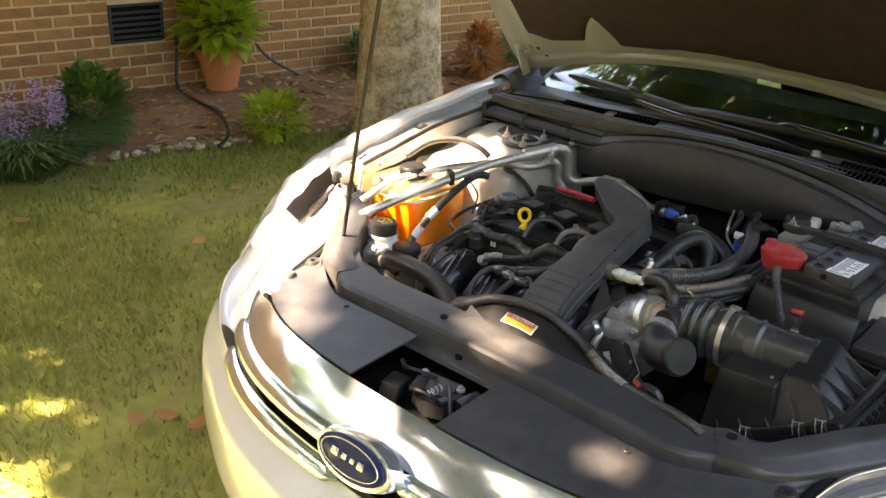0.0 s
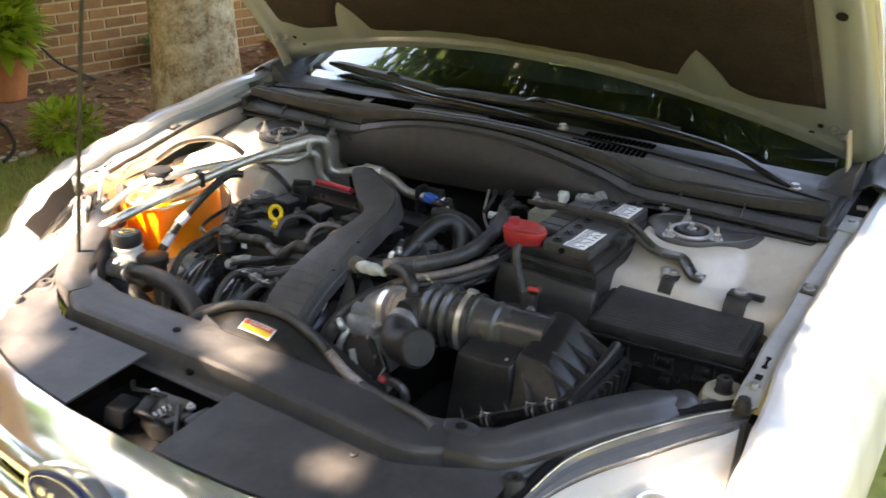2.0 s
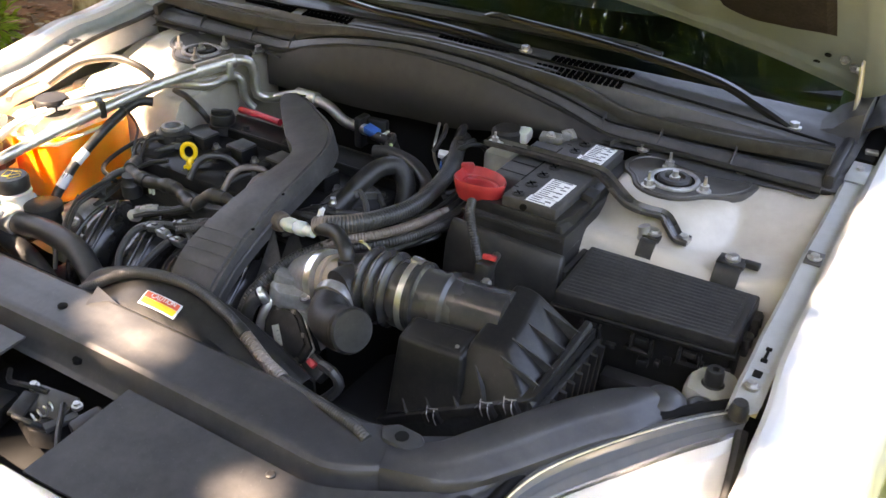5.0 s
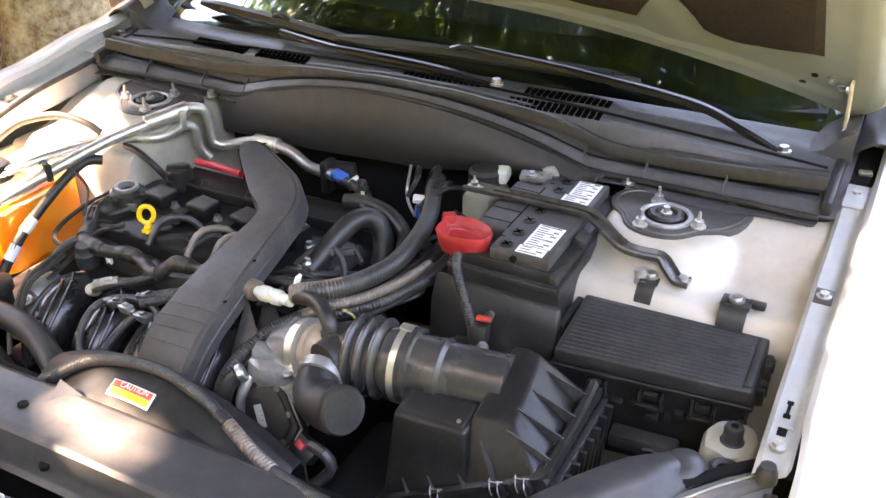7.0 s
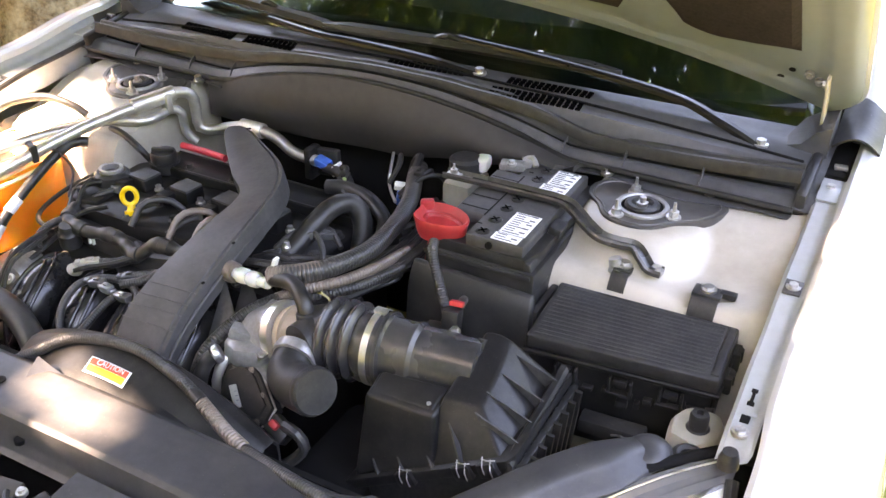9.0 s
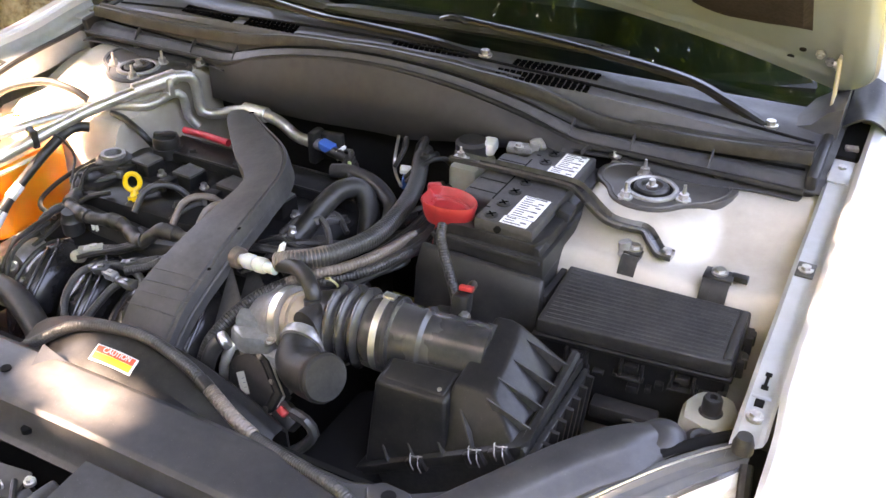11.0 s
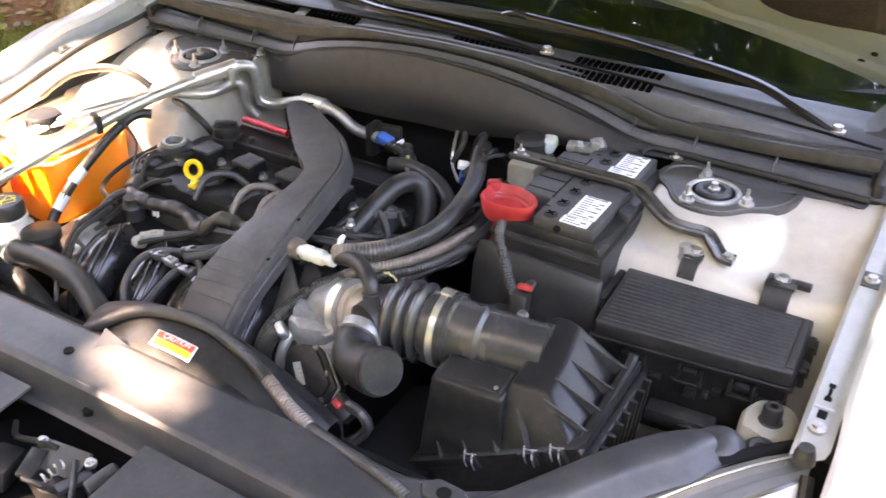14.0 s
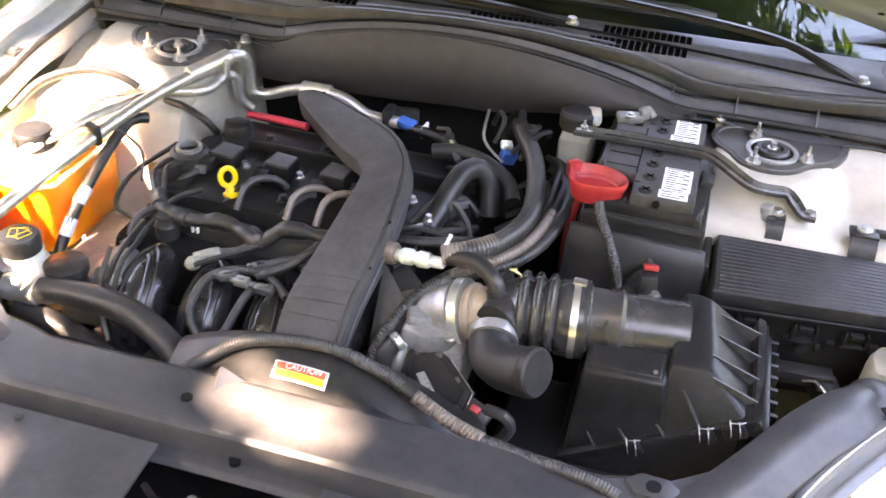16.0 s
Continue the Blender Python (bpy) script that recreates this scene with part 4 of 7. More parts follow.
# windscreen
bm = B()


def screen(u, v):
    x0 = (-.80 + 1.60 * u)
    x = x0 * (1 - .22 * v)
    return (x, glass_y(x0) + v * .86 - .06 * v * v, glass_z(x0) + .44 * v + .035 * math.sin(v * math.pi) * (1 - x0 * x0))


sheet(bm, 40, 24, screen, .005)
ws = part("windscreen", bm, M_GLASS, car, "dark glass windscreen reflecting trees")
ws.visible_shadow = False
bm = B()
sheet(bm, 40, 6, lambda u, v: Vector(screen(u, v * (.13 + .10 * (2 * u - 1) ** 2))) + Vector((0, .010, -.014)), .002)
part("frit_band", bm, M_FRIT, ws, "black band along the foot of the glass")
# wipers: arm and blade at the foot of the glass
def wiper(pivot, arm, blade):
    p = Vector(pivot)
    bm = B()
    cyl(bm, p - Vector((0, 0, .03)), p + Vector((0, 0, .008)), .017, .014, 18, .003)
    w = part("wiper", bm, M_WIPER, car, "black wiper arm and blade")
    path = spline([p + Vector((0, 0, .004))] + [Vector(q) for q in arm], .015)
    bm, rings = B(), []
    for i, q in enumerate(path):
        d = (path[min(i + 1, len(path) - 1)] - path[max(i - 1, 0)]).normalized()
        sd = Vector((d.y, -d.x, 0)).normalized()
        s_ = i / (len(path) - 1)
        wd, ht = .0120 - .005 * s_, .0085 - .003 * s_
        rings.append([bm.verts.new(q + sd * a_ * wd + Vector((0, 0, b_ * ht))) for a_, b_ in ((-1, -.6), (-1, .4), (-.5, 1), (.5, 1), (1, .4), (1, -.6))])
    part("wiper_arm", skin(bm, rings), M_WIPER, w)
    b0, b1 = Vector(blade[0]), Vector(blade[1])
    mid = b0.lerp(b1, .5) + Vector((0, -.004, .004))
    path = spline([b0, mid, b1], .03)
    bm, rings = B(), []
    for i, q in enumerate(path):
        e = min(1, .4 + 6 * min(i, len(path) - 1 - i) / len(path))
        rings.append([bm.verts.new(q + Vector((0, a_ * e, b_ * e))) for a_, b_ in ((-.004, -.012), (-.013, -.002), (-.008, .009), (.004, .013), (.011, .004), (.003, -.012))])
    part("wiper_blade", skin(bm, rings), M_WIPER, w)
    bm = B()
    tube(bm, [b0.lerp(b1, .38), b0.lerp(b1, .46) + Vector((0, -.006, .020)), b0.lerp(b1, .54)], .007, seg=8)
    part("blade_clip", bm, M_WIPER, w)
    part("pivot_nut", bolt(B(), p + Vector((0, 0, .010)), .009, h=.010), M_STEEL, w)


wiper((.712, 1.205, .945), [(.64, 1.214, .976), (.538, 1.228, 1.003), (.32, 1.222, 1.028), (.10, 1.222, 1.040)], ((-.216, 1.206, 1.021), (.434, 1.241, 1.024)))
wiper((.175, 1.166, .990), [(.05, 1.168, 1.006), (-.104, 1.172, 1.010), (-.214, 1.180, 1.008), (-.36, 1.205, 1.012)], ((-.16, 1.215, 1.012), (-.66, 1.30, 1.012)))

# cabin behind the glass
bm = B()
sheet(bm, 20, 10, lambda u, v: ((-.76 + 1.52 * u) * (1 - .05 * v), glass_y(-.76 + 1.52 * u) + .03 + v * .55, .985 + .03 * math.sin(v * math.pi)), .02)
part("dashboard", bm, M_DASH, car, "dark dashboard top")
# dark slab added in the cabin to block the sunlit lawn behind
part("cabin_light_block", box(B(), (0, 2.75, .95), (1.30, .12, .80), .04, (12, 0, 0), 3), M_CABIN, car)
bm = B()
sheet(bm, 16, 20, lambda u, v: ((-.60 + 1.2 * u), 2.06 + v * 1.75, 1.455 + .03 * math.sin(v * math.pi) - .05 * (2 * u - 1) ** 2 - .10 * max(0, v - .75) / .25), .02)
part("roof", bm, M_PAINT, car, "silver roof")


def flank(side):
    bm = B()

    def f(u, v):
        y = 1.42 + 3.20 * u
        sec = [(.890, .985), (.960, .955), (1.0, .86), (1.030, .72), (1.030, .50), (1.01, .36), (.98, .24)]
        k = v * (len(sec) - 1)
        i = min(int(k), len(sec) - 2)
        s = k - i
        pinch = 1 - .10 * smooth_step(.8, 1.0, u)
        return ((sec[i][0] * (1 - s) + sec[i + 1][0] * s) * pinch, y, sec[i][1] * (1 - s) + sec[i + 1][1] * s)
    sheet(bm, 60, 18, f)
    gone = [fc for fc in bm.faces if (fc.calc_center_median().y - 3.60) ** 2 + (fc.calc_center_median().z - AXLE_Z) ** 2 < ARCH ** 2]
    bmesh.ops.delete(bm, geom=gone, context='FACES')
    part("body_side", mirror(bm, side), M_PAINT, car, "silver doors and rear quarter")
    bm = B()
    sheet(bm, 20, 8, lambda u, v: ((.872 - .25 * v), 1.50 + .62 * v * (1 - u) + u * (2.55 - .35 * v) - .0, .985 + .45 * v), .004)
    part("side_glass", mirror(bm, side), M_CABIN, car)
    for wy in (AXLE_Y, 3.60):
        bm = lathe(B(), (.75, wy, AXLE_Z), (.960, wy, AXLE_Z), [(0, .20), (0, .29), (.1, .318), (.5, .325), (.9, .318), (1, .29), (.97, .205)], 40)
        wh = part("tyre", mirror(bm, side), M_TYRE, car, "black tyre")
        bm = lathe(B(), (.81, wy, AXLE_Z), (.950, wy, AXLE_Z), [(0, .205), (.9, .207), (1, .20), (.9, .19), (.75, .06), (.85, .05), (.85, .001)], 40)
        part("rim", mirror(bm, side), M_SCRIPT, wh, "silver wheel rim")


both(flank)
bm = B()
sheet(bm, 16, 12, lambda u, v: ((-.86 + 1.72 * u) * (1 - .06 * v), 3.78 + v * .85, 1.36 - .36 * smooth_step(0, .55, v) - .06 * v), .01)
part("boot_lid", bm, M_PAINT, car)
bm = B()
sheet(bm, 16, 8, lambda u, v: ((-.82 + 1.64 * u), 4.60 + .12 * math.sin(v * 3.1) * (1 - (2 * u - 1) ** 2), .96 - .72 * v), .01)
part("rear_bumper", bm, M_PAINT, car)
bm = B()
box(bm, (0, 2.9, .34), (1.70, 3.0, .12), .02)
part("floor_pan", bm, M_DARK, car)

# front bumper
def nose(t):
    """Plan of the nose from the middle, t = 0, to the fender, t = 1."""
    pts = [(0, -.155), (.20, -.147), (.40, -.110), (.58, -.035), (.74, .05), (.87, .16), (.965, .30), (1.02, .47)]
    p = spline([(a, b, 0) for a, b in pts], .02)
    k = t * (len(p) - 1)
    i = min(int(k), len(p) - 2)
    return p[i].lerp(p[i + 1], k - i)


bm = B()


def bumper(u, v):
    s = 2 * u - 1
    q = nose(abs(s))
    inward = .045 * (1 - smooth_step(0, .22, v)) + .10 * smooth_step(.55, 1, v) - .02 * math.sin(v * math.pi)
    top = .585 + .03 * smooth_step(.55, .8, abs(s)) + .12 * smooth_step(.85, 1, abs(s))
    z = top + (.215 - top) * v
    return (math.copysign(q.x * (1 - inward * .3), s), q.y + inward * (1 - abs(s) ** 3), z)


sheet(bm, 90, 24, bumper, .004)
bp = part("front_bumper", bm, M_PAINT, car, "silver front bumper cover")
bm = B()
sheet(bm, 30, 6, lambda u, v: (-.42 + .84 * u, nose(abs(2 * u - 1) * .42).y + .012, .40 - .12 * v), .004)
part("lower_intake", bm, M_DARK, bp)

# painted lip between the bumper and each headlamp
def lamp_lip(side):
    low = spline([(.620, .060, .600), (.660, .075, .598), (.720, .115, .600), (.785, .200, .612), (.845, .320, .645), (.866, .440, .695)], .01)

    def f(u, v):
        k = u * (len(low) - 1)
        i = min(int(k), len(low) - 2)
        a = low[i].lerp(low[i + 1], k - i)
        b = Vector(bumper((1 + .60 + .38 * u) / 2, 0.01))
        return a.lerp(b, v) + Vector((0, 0, .006 * math.sin(v * math.pi)))
    bm = B()
    sheet(bm, 40, 6, f, .003)
    part("lamp_lip", mirror(bm, side), M_PAINT, bp)


both(lamp_lip)

# grille with its chrome bars
bm = B()
sheet(bm, 40, 6, lambda u, v: (-.60 + 1.2 * u, grille_y(-.60 + 1.2 * u) + .012 - .06 * v, .70 - .13 * v), .004)
gr = part("grille", bm, M_DARK, car, "dark grille behind chrome bars")


def chrome_bar(off, zc, h, d, x0, x1, ztop):
    bm = B()

    def f(u, v):
        x = x0 + (x1 - x0) * u
        a = v * math.tau
        end = min(1, 14 * min(u, 1 - u) + .25)
        return (x, grille_y(x) + off + d * math.cos(a) * end + .55 * h * math.sin(a) * end, zc - ztop * x * x + h * math.sin(a) * end)
    sheet(bm, 50, 14, f)
    part("chrome_bar", bm, M_CHROME, gr, "polished chrome grille bar")


bm = B()


def band(u, v):
    x = -.645 + 1.29 * u
    end = min(1, 9 * min(u, 1 - u) + .15)
    w = (v - .5) * .068 * end
    return (x, grille_y(x) - .018 + w, .706 - .07 * x * x + (w * .85 - 3.6 * w * w))


sheet(bm, 60, 14, band, .006)
part("chrome_band", bm, M_CHROME, gr, "broad chrome band over the grille")
chrome_bar(-.062, .655, .017, .014, -.605, -.06, .03)
chrome_bar(-.062, .655, .017, .014, .06, .605, .03)
chrome_bar(-.092, .606, .017, .014, -.585, -.05, .02)
chrome_bar(-.092, .606, .017, .014, .05, .585, .02)
BN = Vector((0, -.92, .38)).normalized()
BU = Vector((0, .38, .92)).normalized()


def oval(bm, c, a, b, t, nrim=40):
    c = Vector(c)
    rings = []
    for k, (sc, dep) in enumerate(((1, 0), (1, t * .6), (.95, t), (.0005, t * 1.15))):
        rings.append([bm.verts.new(c + Vector((1, 0, 0)) * (a * sc * math.cos(i * math.tau / nrim)) + BU * (b * sc * math.sin(i * math.tau / nrim)) + BN * dep) for i in range(nrim)])
    return skin(bm, rings)


BC = Vector((0, -.122, .676))
part("badge_surround", oval(B(), BC - BN * .02, .098, .046, .03), M_CHROME, gr, "oval chrome badge surround")
bd = part("badge", oval(B(), BC + BN * .013, .082, .036, .005), M_BADGE, gr, "dark blue oval badge")
bm = B()
c = BC + BN * .0190
ringp = [c + Vector((1, 0, 0)) * (.072 * math.cos(i * math.tau / 40)) + BU * (.0275 * math.sin(i * math.tau / 40)) for i in range(41)]
tube(bm, ringp, .0012, seg=5)
part("badge_rim", bm, M_SCRIPT, bd)
bm = B()
for x0, x1, w in ((-.045, -.028, .008), (-.018, -.007, .006), (.003, .013, .005), (.022, .037, .008)):
    box(bm, c + Vector(((x0 + x1) / 2, 0, 0)), (x1 - x0, .0015, w * 1.6), .0004, (-22, 0, 0))
part("badge_shapes", bm, M_SCRIPT, bd, "plain silver bars on the badge")

# headlamps: a stepped grey rim under the support, a clear lens and two bright bowls behind it
RIM = [(.606, .13, .680), (.612, .19, .705), (.620, .26, .725), (.634, .335, .745), (.664, .395, .757), (.725, .475, .772), (.79, .54, .785), (.855, .590, .795)]
LENS_TOP = [(.618, .120, .670), (.621, .175, .692), (.630, .225, .710), (.648, .275, .726), (.684, .34, .740), (.748, .425, .755), (.800, .490, .768), (.853, .545, .780)]
LENS_LOW = [(.620, .060, .600), (.660, .075, .598), (.720, .115, .600), (.785, .200, .612), (.845, .320, .645), (.866, .440, .695)]


def pick(l, u):
    k = u * (len(l) - 1)
    i = min(int(k), len(l) - 2)
    return l[i].lerp(l[i + 1], k - i)


def headlamp(side):
    top, low, rim = spline(LENS_TOP, .01), spline(LENS_LOW, .01), spline(RIM, .01)
    bm = B()

    def lens(u, v):
        p = pick(top, u).lerp(pick(low, u), v)
        return p + Vector((.25, -.75, .6)).normalized() * .030 * math.sin(v * math.pi) * math.sin(u * math.pi) ** .7
    sheet(bm, 40, 16, lens, .003)
    he = tagged(part("headlamp", mirror(bm, side), M_LENS, car, "clear headlamp lens"))
    he.visible_shadow = False
    bm = B()

    def bowl(u, v):
        p = pick(top, u).lerp(pick(low, u), v)
        depth = math.sin(v * math.pi) * math.sin(u * math.pi)
        step = .012 * smooth_step(.18, .24, v) * smooth_step(.82, .76, v)
        return p + Vector((-.18, .5, -.55)).normalized() * (.004 + .030 * depth ** .6 + step)
    sheet(bm, 60, 40, bowl)
    part("housing", mirror(bm, side), M_WHITE, he, "pale headlamp housing")
    for u, v, rr in ((.36, .50, .038), (.66, .46, .033)):
        p = pick(top, u).lerp(pick(low, u), v) + Vector((-.10, .3, -.4)).normalized() * .027
        d = Vector((.25, -.80, .54)).normalized()
        bm = lathe(B(), p - d * .035, p + d * .004, [(0, .001), (.05, rr * .35), (.3, rr * .70), (.8, rr * .95), (1, rr), (1, rr * 1.12), (.8, rr * 1.16), (0, rr * .9), (-.02, .001)], 32)
        rf = part("reflector", mirror(bm, side), M_REFLECT, he, "bright reflector bowl")
        part("bulb", mirror(lathe(B(), p - d * .034, p - d * .008, [(0, .010), (.6, .010), (.9, .007), (1, .001)], 16), side), M_LENS, rf)
    bm = B()
    prof = [(0, -.010), (.06, .002), (.20, .006), (.34, .006), (.40, -.002), (.62, -.001), (.70, .001), (.95, .000), (1, -.010)]

    def step_rim(u, v):
        k = v * (len(prof) - 1)
        i = min(int(k), len(prof) - 2)
        w, h = (prof[i][j] + (prof[i + 1][j] - prof[i][j]) * (k - i) for j in (0, 1))
        return pick(rim, u).lerp(pick(top, u), w) + Vector((0, 0, h))
    sheet(bm, 60, 24, step_rim)
    part("rim", mirror(bm, side), M_RIM, he, "stepped grey rim along the top of the lens")
    bm = tube(B(), [p.lerp(q, .27) + Vector((0, 0, .006)) for p, q in zip([pick(rim, k / 20) for k in range(5, 20)], [pick(top, k / 20) for k in range(5, 20)])], .0016, seg=6, step=.02)
    part("bright_line", mirror(bm, side), M_CLAMP, he, "thin bright line along the rim")
    bm = tube(B(), [p + Vector((-.008, .008, -.004)) for p in spline(RIM, .05)], .009, seg=10)
    part("rubber_edge", mirror(bm, side), M_DARK, he, "black rubber edge behind the rim")
    bm = tube(B(), [LENS_TOP[-1], Vector(LENS_TOP[-1]).lerp(Vector(LENS_LOW[-1]), .5) + Vector((.004, -.004, .004)), LENS_LOW[-1]], .009, seg=8)
    part("side_trim", mirror(bm, side), M_PLASTIC_GREY, he)
    # near-black strip added to close the lamp's gap and keep it dark
    seal = spline([(.866, .30, .640), (.870, .40, .680), (.868, .47, .715), (.862, .53, .765), (.860, .585, .790)], .02)
    bm = B()
    sheet(bm, 24, 3, lambda u, v: pick(seal, u) + Vector((-.012 + .036 * v, 0, -.012)), .004)
    part("gap_shade_strip", mirror(bm, side), M_DARK, he, "black strip added for the shade in the gap to the fender")
    bm = B()
    prism(bm, [(.545, .120), (.556, .168), (.566, .212), (.585, .224), (.604, .205), (.606, .160), (.598, .115)], .700, .716, 'z', .004, .94)
    mt = part("mount_tab", mirror(bm, side), M_RAIL, he, "pale grey headlamp mounting tab")
    part("washer", mirror(cyl(B(), (.583, .186, .716), (.583, .186, .7185), .020, seg=24, bev=.001), side), M_STEEL, mt)
    part("screw", mirror(lathe(B(), (.581, .187, .718), (.581, .187, .732), [(0, .013), (.7, .0125), (1, .009), (1, .001)], 20), side), M_STRUT, mt)


both(headlamp)

# upper radiator support: a long black pressing that sweeps back behind the headlamps
def support_y(x):
    a = abs(x)
    return .242 + ((a - .40) ** 1.3 if a > .40 else 0)


bm = B()


def support(u, v):
    x = -.56 + 1.12 * u
    c = support_y(x)
    z = .752 + .012 * math.cos(x * 3) + .012 * smooth_step(.5, .78, abs(x))
    w = .066 - .040 * smooth_step(.42, .55, abs(x))
    wf = .068 * (1 - .80 * smooth_step(.42, .60, abs(x)))
    f_ = wf / .068
    sec = [(-wf, -.055), (-.060 * f_, -.050), (-.052 * f_, -.036), (-.042 * f_, -.006), (-.034 * f_, -.001), (.008, .0), (.02, .001), (.035, .0015), (w - .012, .001), (w, -.008), (w, -.07)]
    k = v * (len(sec) - 1)
    i = min(int(k), len(sec) - 2)
    s = k - i
    o = sec[i][0] * (1 - s) + sec[i + 1][0] * s
    return (x - o * .35 * smooth_step(.4, .7, abs(x)) * math.copysign(1, x), c + o, z + sec[i][1] * (1 - s) + sec[i + 1][1] * s)


sheet(bm, 80, 50, support)
su = part("radiator_support", bm, M_COVER, car, "black upper radiator support panel")
for x, y in ((-.151, .247), (-.054, .19)):
    hz = .7535 + .012 * math.cos(x * 3) - (.030 if y < .2 else 0)
    part("mounting_hole", cyl(B(), (x, y, hz - .006), (x, y, hz + .001), .008 if abs(x) < .4 else .011, seg=16), M_DARK, su)


def support_bar(side):
    bm = B()
    pts = [(.465, .262, .755), (.535, .292, .763), (.586, .346, .775), (.656, .440, .789), (.712, .502, .797), (.738, .540, .799)]
    path = spline(pts, .02)
    rings = []
    for i, p in enumerate(path):
        d = (path[min(i + 1, len(path) - 1)] - path[max(i - 1, 0)]).normalized()
        n = Vector((d.y, -d.x, 0)).normalized()
        t_ = i / (len(path) - 1)
        e_ = (1 - .25 * smooth_step(.80, 1, t_)) * (.75 + .25 * smooth_step(0, .3, t_))
        g, drop = smooth_step(0, .25, t_), .010 * smooth_step(.90, 1, t_)
        sec = ((.041, -.050), (.040, -.018), (.034, -.012), (.016, -.006), (.011, -.001), (.004, .003), (-.008, .004), (-.014, .003), (-.032, .001), (-.038, -.003), (-.040, -.010), (-.042, -.085))
        rings.append([bm.verts.new(p + n * a * e_ + Vector((0, 0, (b if b < -.015 else b * g) - drop))) for a, b in sec])
    skin(bm, rings)
    part("support_brace", mirror(bm, side), M_COVER, su, "raised black brace beside the headlamp")
    bm = B()
    lathe(bm, (.742, .548, .735), (.742, .548, .795), [(0, .040), (.45, .038), (.72, .034), (.88, .026), (.97, .013), (1, .001)], 28)
    part("brace_end", mirror(bm, side), M_COVER, su)
    bm = B()
    lathe(bm, (.790, .565, .755), (.790, .565, .784), [(0, .028), (.7, .025), (.9, .022), (1, .016), (.9, .011), (.6, .009), (.6, .001)], 24)
    part("lug", mirror(bm, side), M_PLASTIC_GREY, su, "round black mounting lug")
    # low shelf that fills the space down to the headlamp's rim
    back = spline([(.490, .190, .722), (.545, .245, .728), (.610, .310, .740), (.690, .420, .757), (.745, .495, .770), (.800, .560, .778), (.850, .615, .788)], .02)
    front = spline([(.560, .135, .705)] + [(x - .010, y + .010, z - .012) for x, y, z in RIM[1:]], .02)

    def shelf(u, v):
        p = pick(back, u).lerp(pick(front, u), v)
        return p + Vector((0, 0, .006 * smooth_step(.30, .22, v) - .012 * smooth_step(.40, .52, v) * smooth_step(.95, .80, v)))
    bm = B()
    sheet(bm, 50, 20, shelf)
    sf = part("lamp_shelf", mirror(bm, side), M_COVER, su, "recessed black shelf behind the headlamp")
    part("boss", mirror(lathe(B(), (.590, .262, .705), (.590, .262, .737), [(0, .026), (.5, .023), (.8, .019), (1, .015), (1, .008), (.8, .006), (.8, .001)], 24), side), M_PLASTIC_GREY, sf, "round black boss in the shelf")


both(support_bar)

def support_tab(x, y, z):
    bm = B()
    prism(bm, [(x - .045, y + .012), (x - .028, y - .014), (x + .022, y - .016), (x + .045, y + .010), (x + .024, y + .030), (x - .022, y + .032)], z - .03, z + .012, 'z', .006, .82)
    tb0 = part("raised_tab", bm, M_COVER, su, "raised tab of the support with a bolt hole")
    part("tab_hole", cyl(B(), (x, y + .006, z), (x, y + .006, z + .0132), .010, seg=18), M_DARK, tb0)


support_tab(.469, .292, .750)

# fan shroud hump with the caution label
bm = B()


def hump(u, v):
    x = -.24 + .47 * u
    top = .780 - 1.25 * (x + .035) ** 2
    sec = [(.408, top - .07), (.405, top - .012), (.395, top), (.375, top + .002), (.33, top - .018), (.305, max(.752, top - .035)), (.288, .748)]
    k = v * (len(sec) - 1)
    i = min(int(k), len(sec) - 2)
    s = k - i
    return (x, sec[i][0] * (1 - s) + sec[i + 1][0] * s, sec[i][1] * (1 - s) + sec[i + 1][1] * s)


sheet(bm, 40, 24, hump, .004)
sh = part("fan_shroud", bm, M_PLASTIC, car, "rounded black fan shroud top")


def shroud_label(u, v, lift):
    x = -.066 + .080 * u
    y = .347 - .025 * v
    top = .780 - 1.25 * (x + .035) ** 2
    return (x + .002 * v, y, top + .002 - .0185 * (.375 - y) / .045 * 1.0 + lift)


bm = B()
sheet(bm, 8, 4, lambda u, v: shroud_label(u, v, .0030), .0006)
lb = part("caution_label", bm, M_WHITE, sh, "white, red and yellow caution sticker")
bm = B()
sheet(bm, 8, 3, lambda u, v: shroud_label(.04 + .92 * u, .50 + .42 * v, .0042), .0004)
part("yellow_field", bm, M_LABELY, lb)
bm = B()
sheet(bm, 8, 3, lambda u, v: shroud_label(.04 + .92 * u, .08 + .40 * v, .0042), .0004)
part("red_field", bm, M_LABELR, lb)


def writing(text, size, at, rot, material, parent, name="lettering"):
    cu = bpy.data.curves.new(name, 'FONT')
    cu.body, cu.size, cu.extrude = text, size, .0002
    cu.align_x, cu.align_y = 'CENTER', 'CENTER'
    tmp = new("tmp_text", cu)
    me = bpy.data.meshes.new_from_object(tmp.evaluated_get(bpy.context.evaluated_depsgraph_get()))
    bpy.data.objects.remove(tmp)
    me.name = name
    me.materials.clear()
    me.materials.append(material)
    ob = new(name, me)
    ob.parent = parent
    base = BASE[parent]
    ob.matrix_basis = pose(at[0] - base.x, at[1] - base.y, at[2] - base.z, *rot)
    return ob


a = Vector(shroud_label(.55, .27, .0050))
writing("CAUTION", .0120, a, (24, 0, 0), M_WHITE, lb)

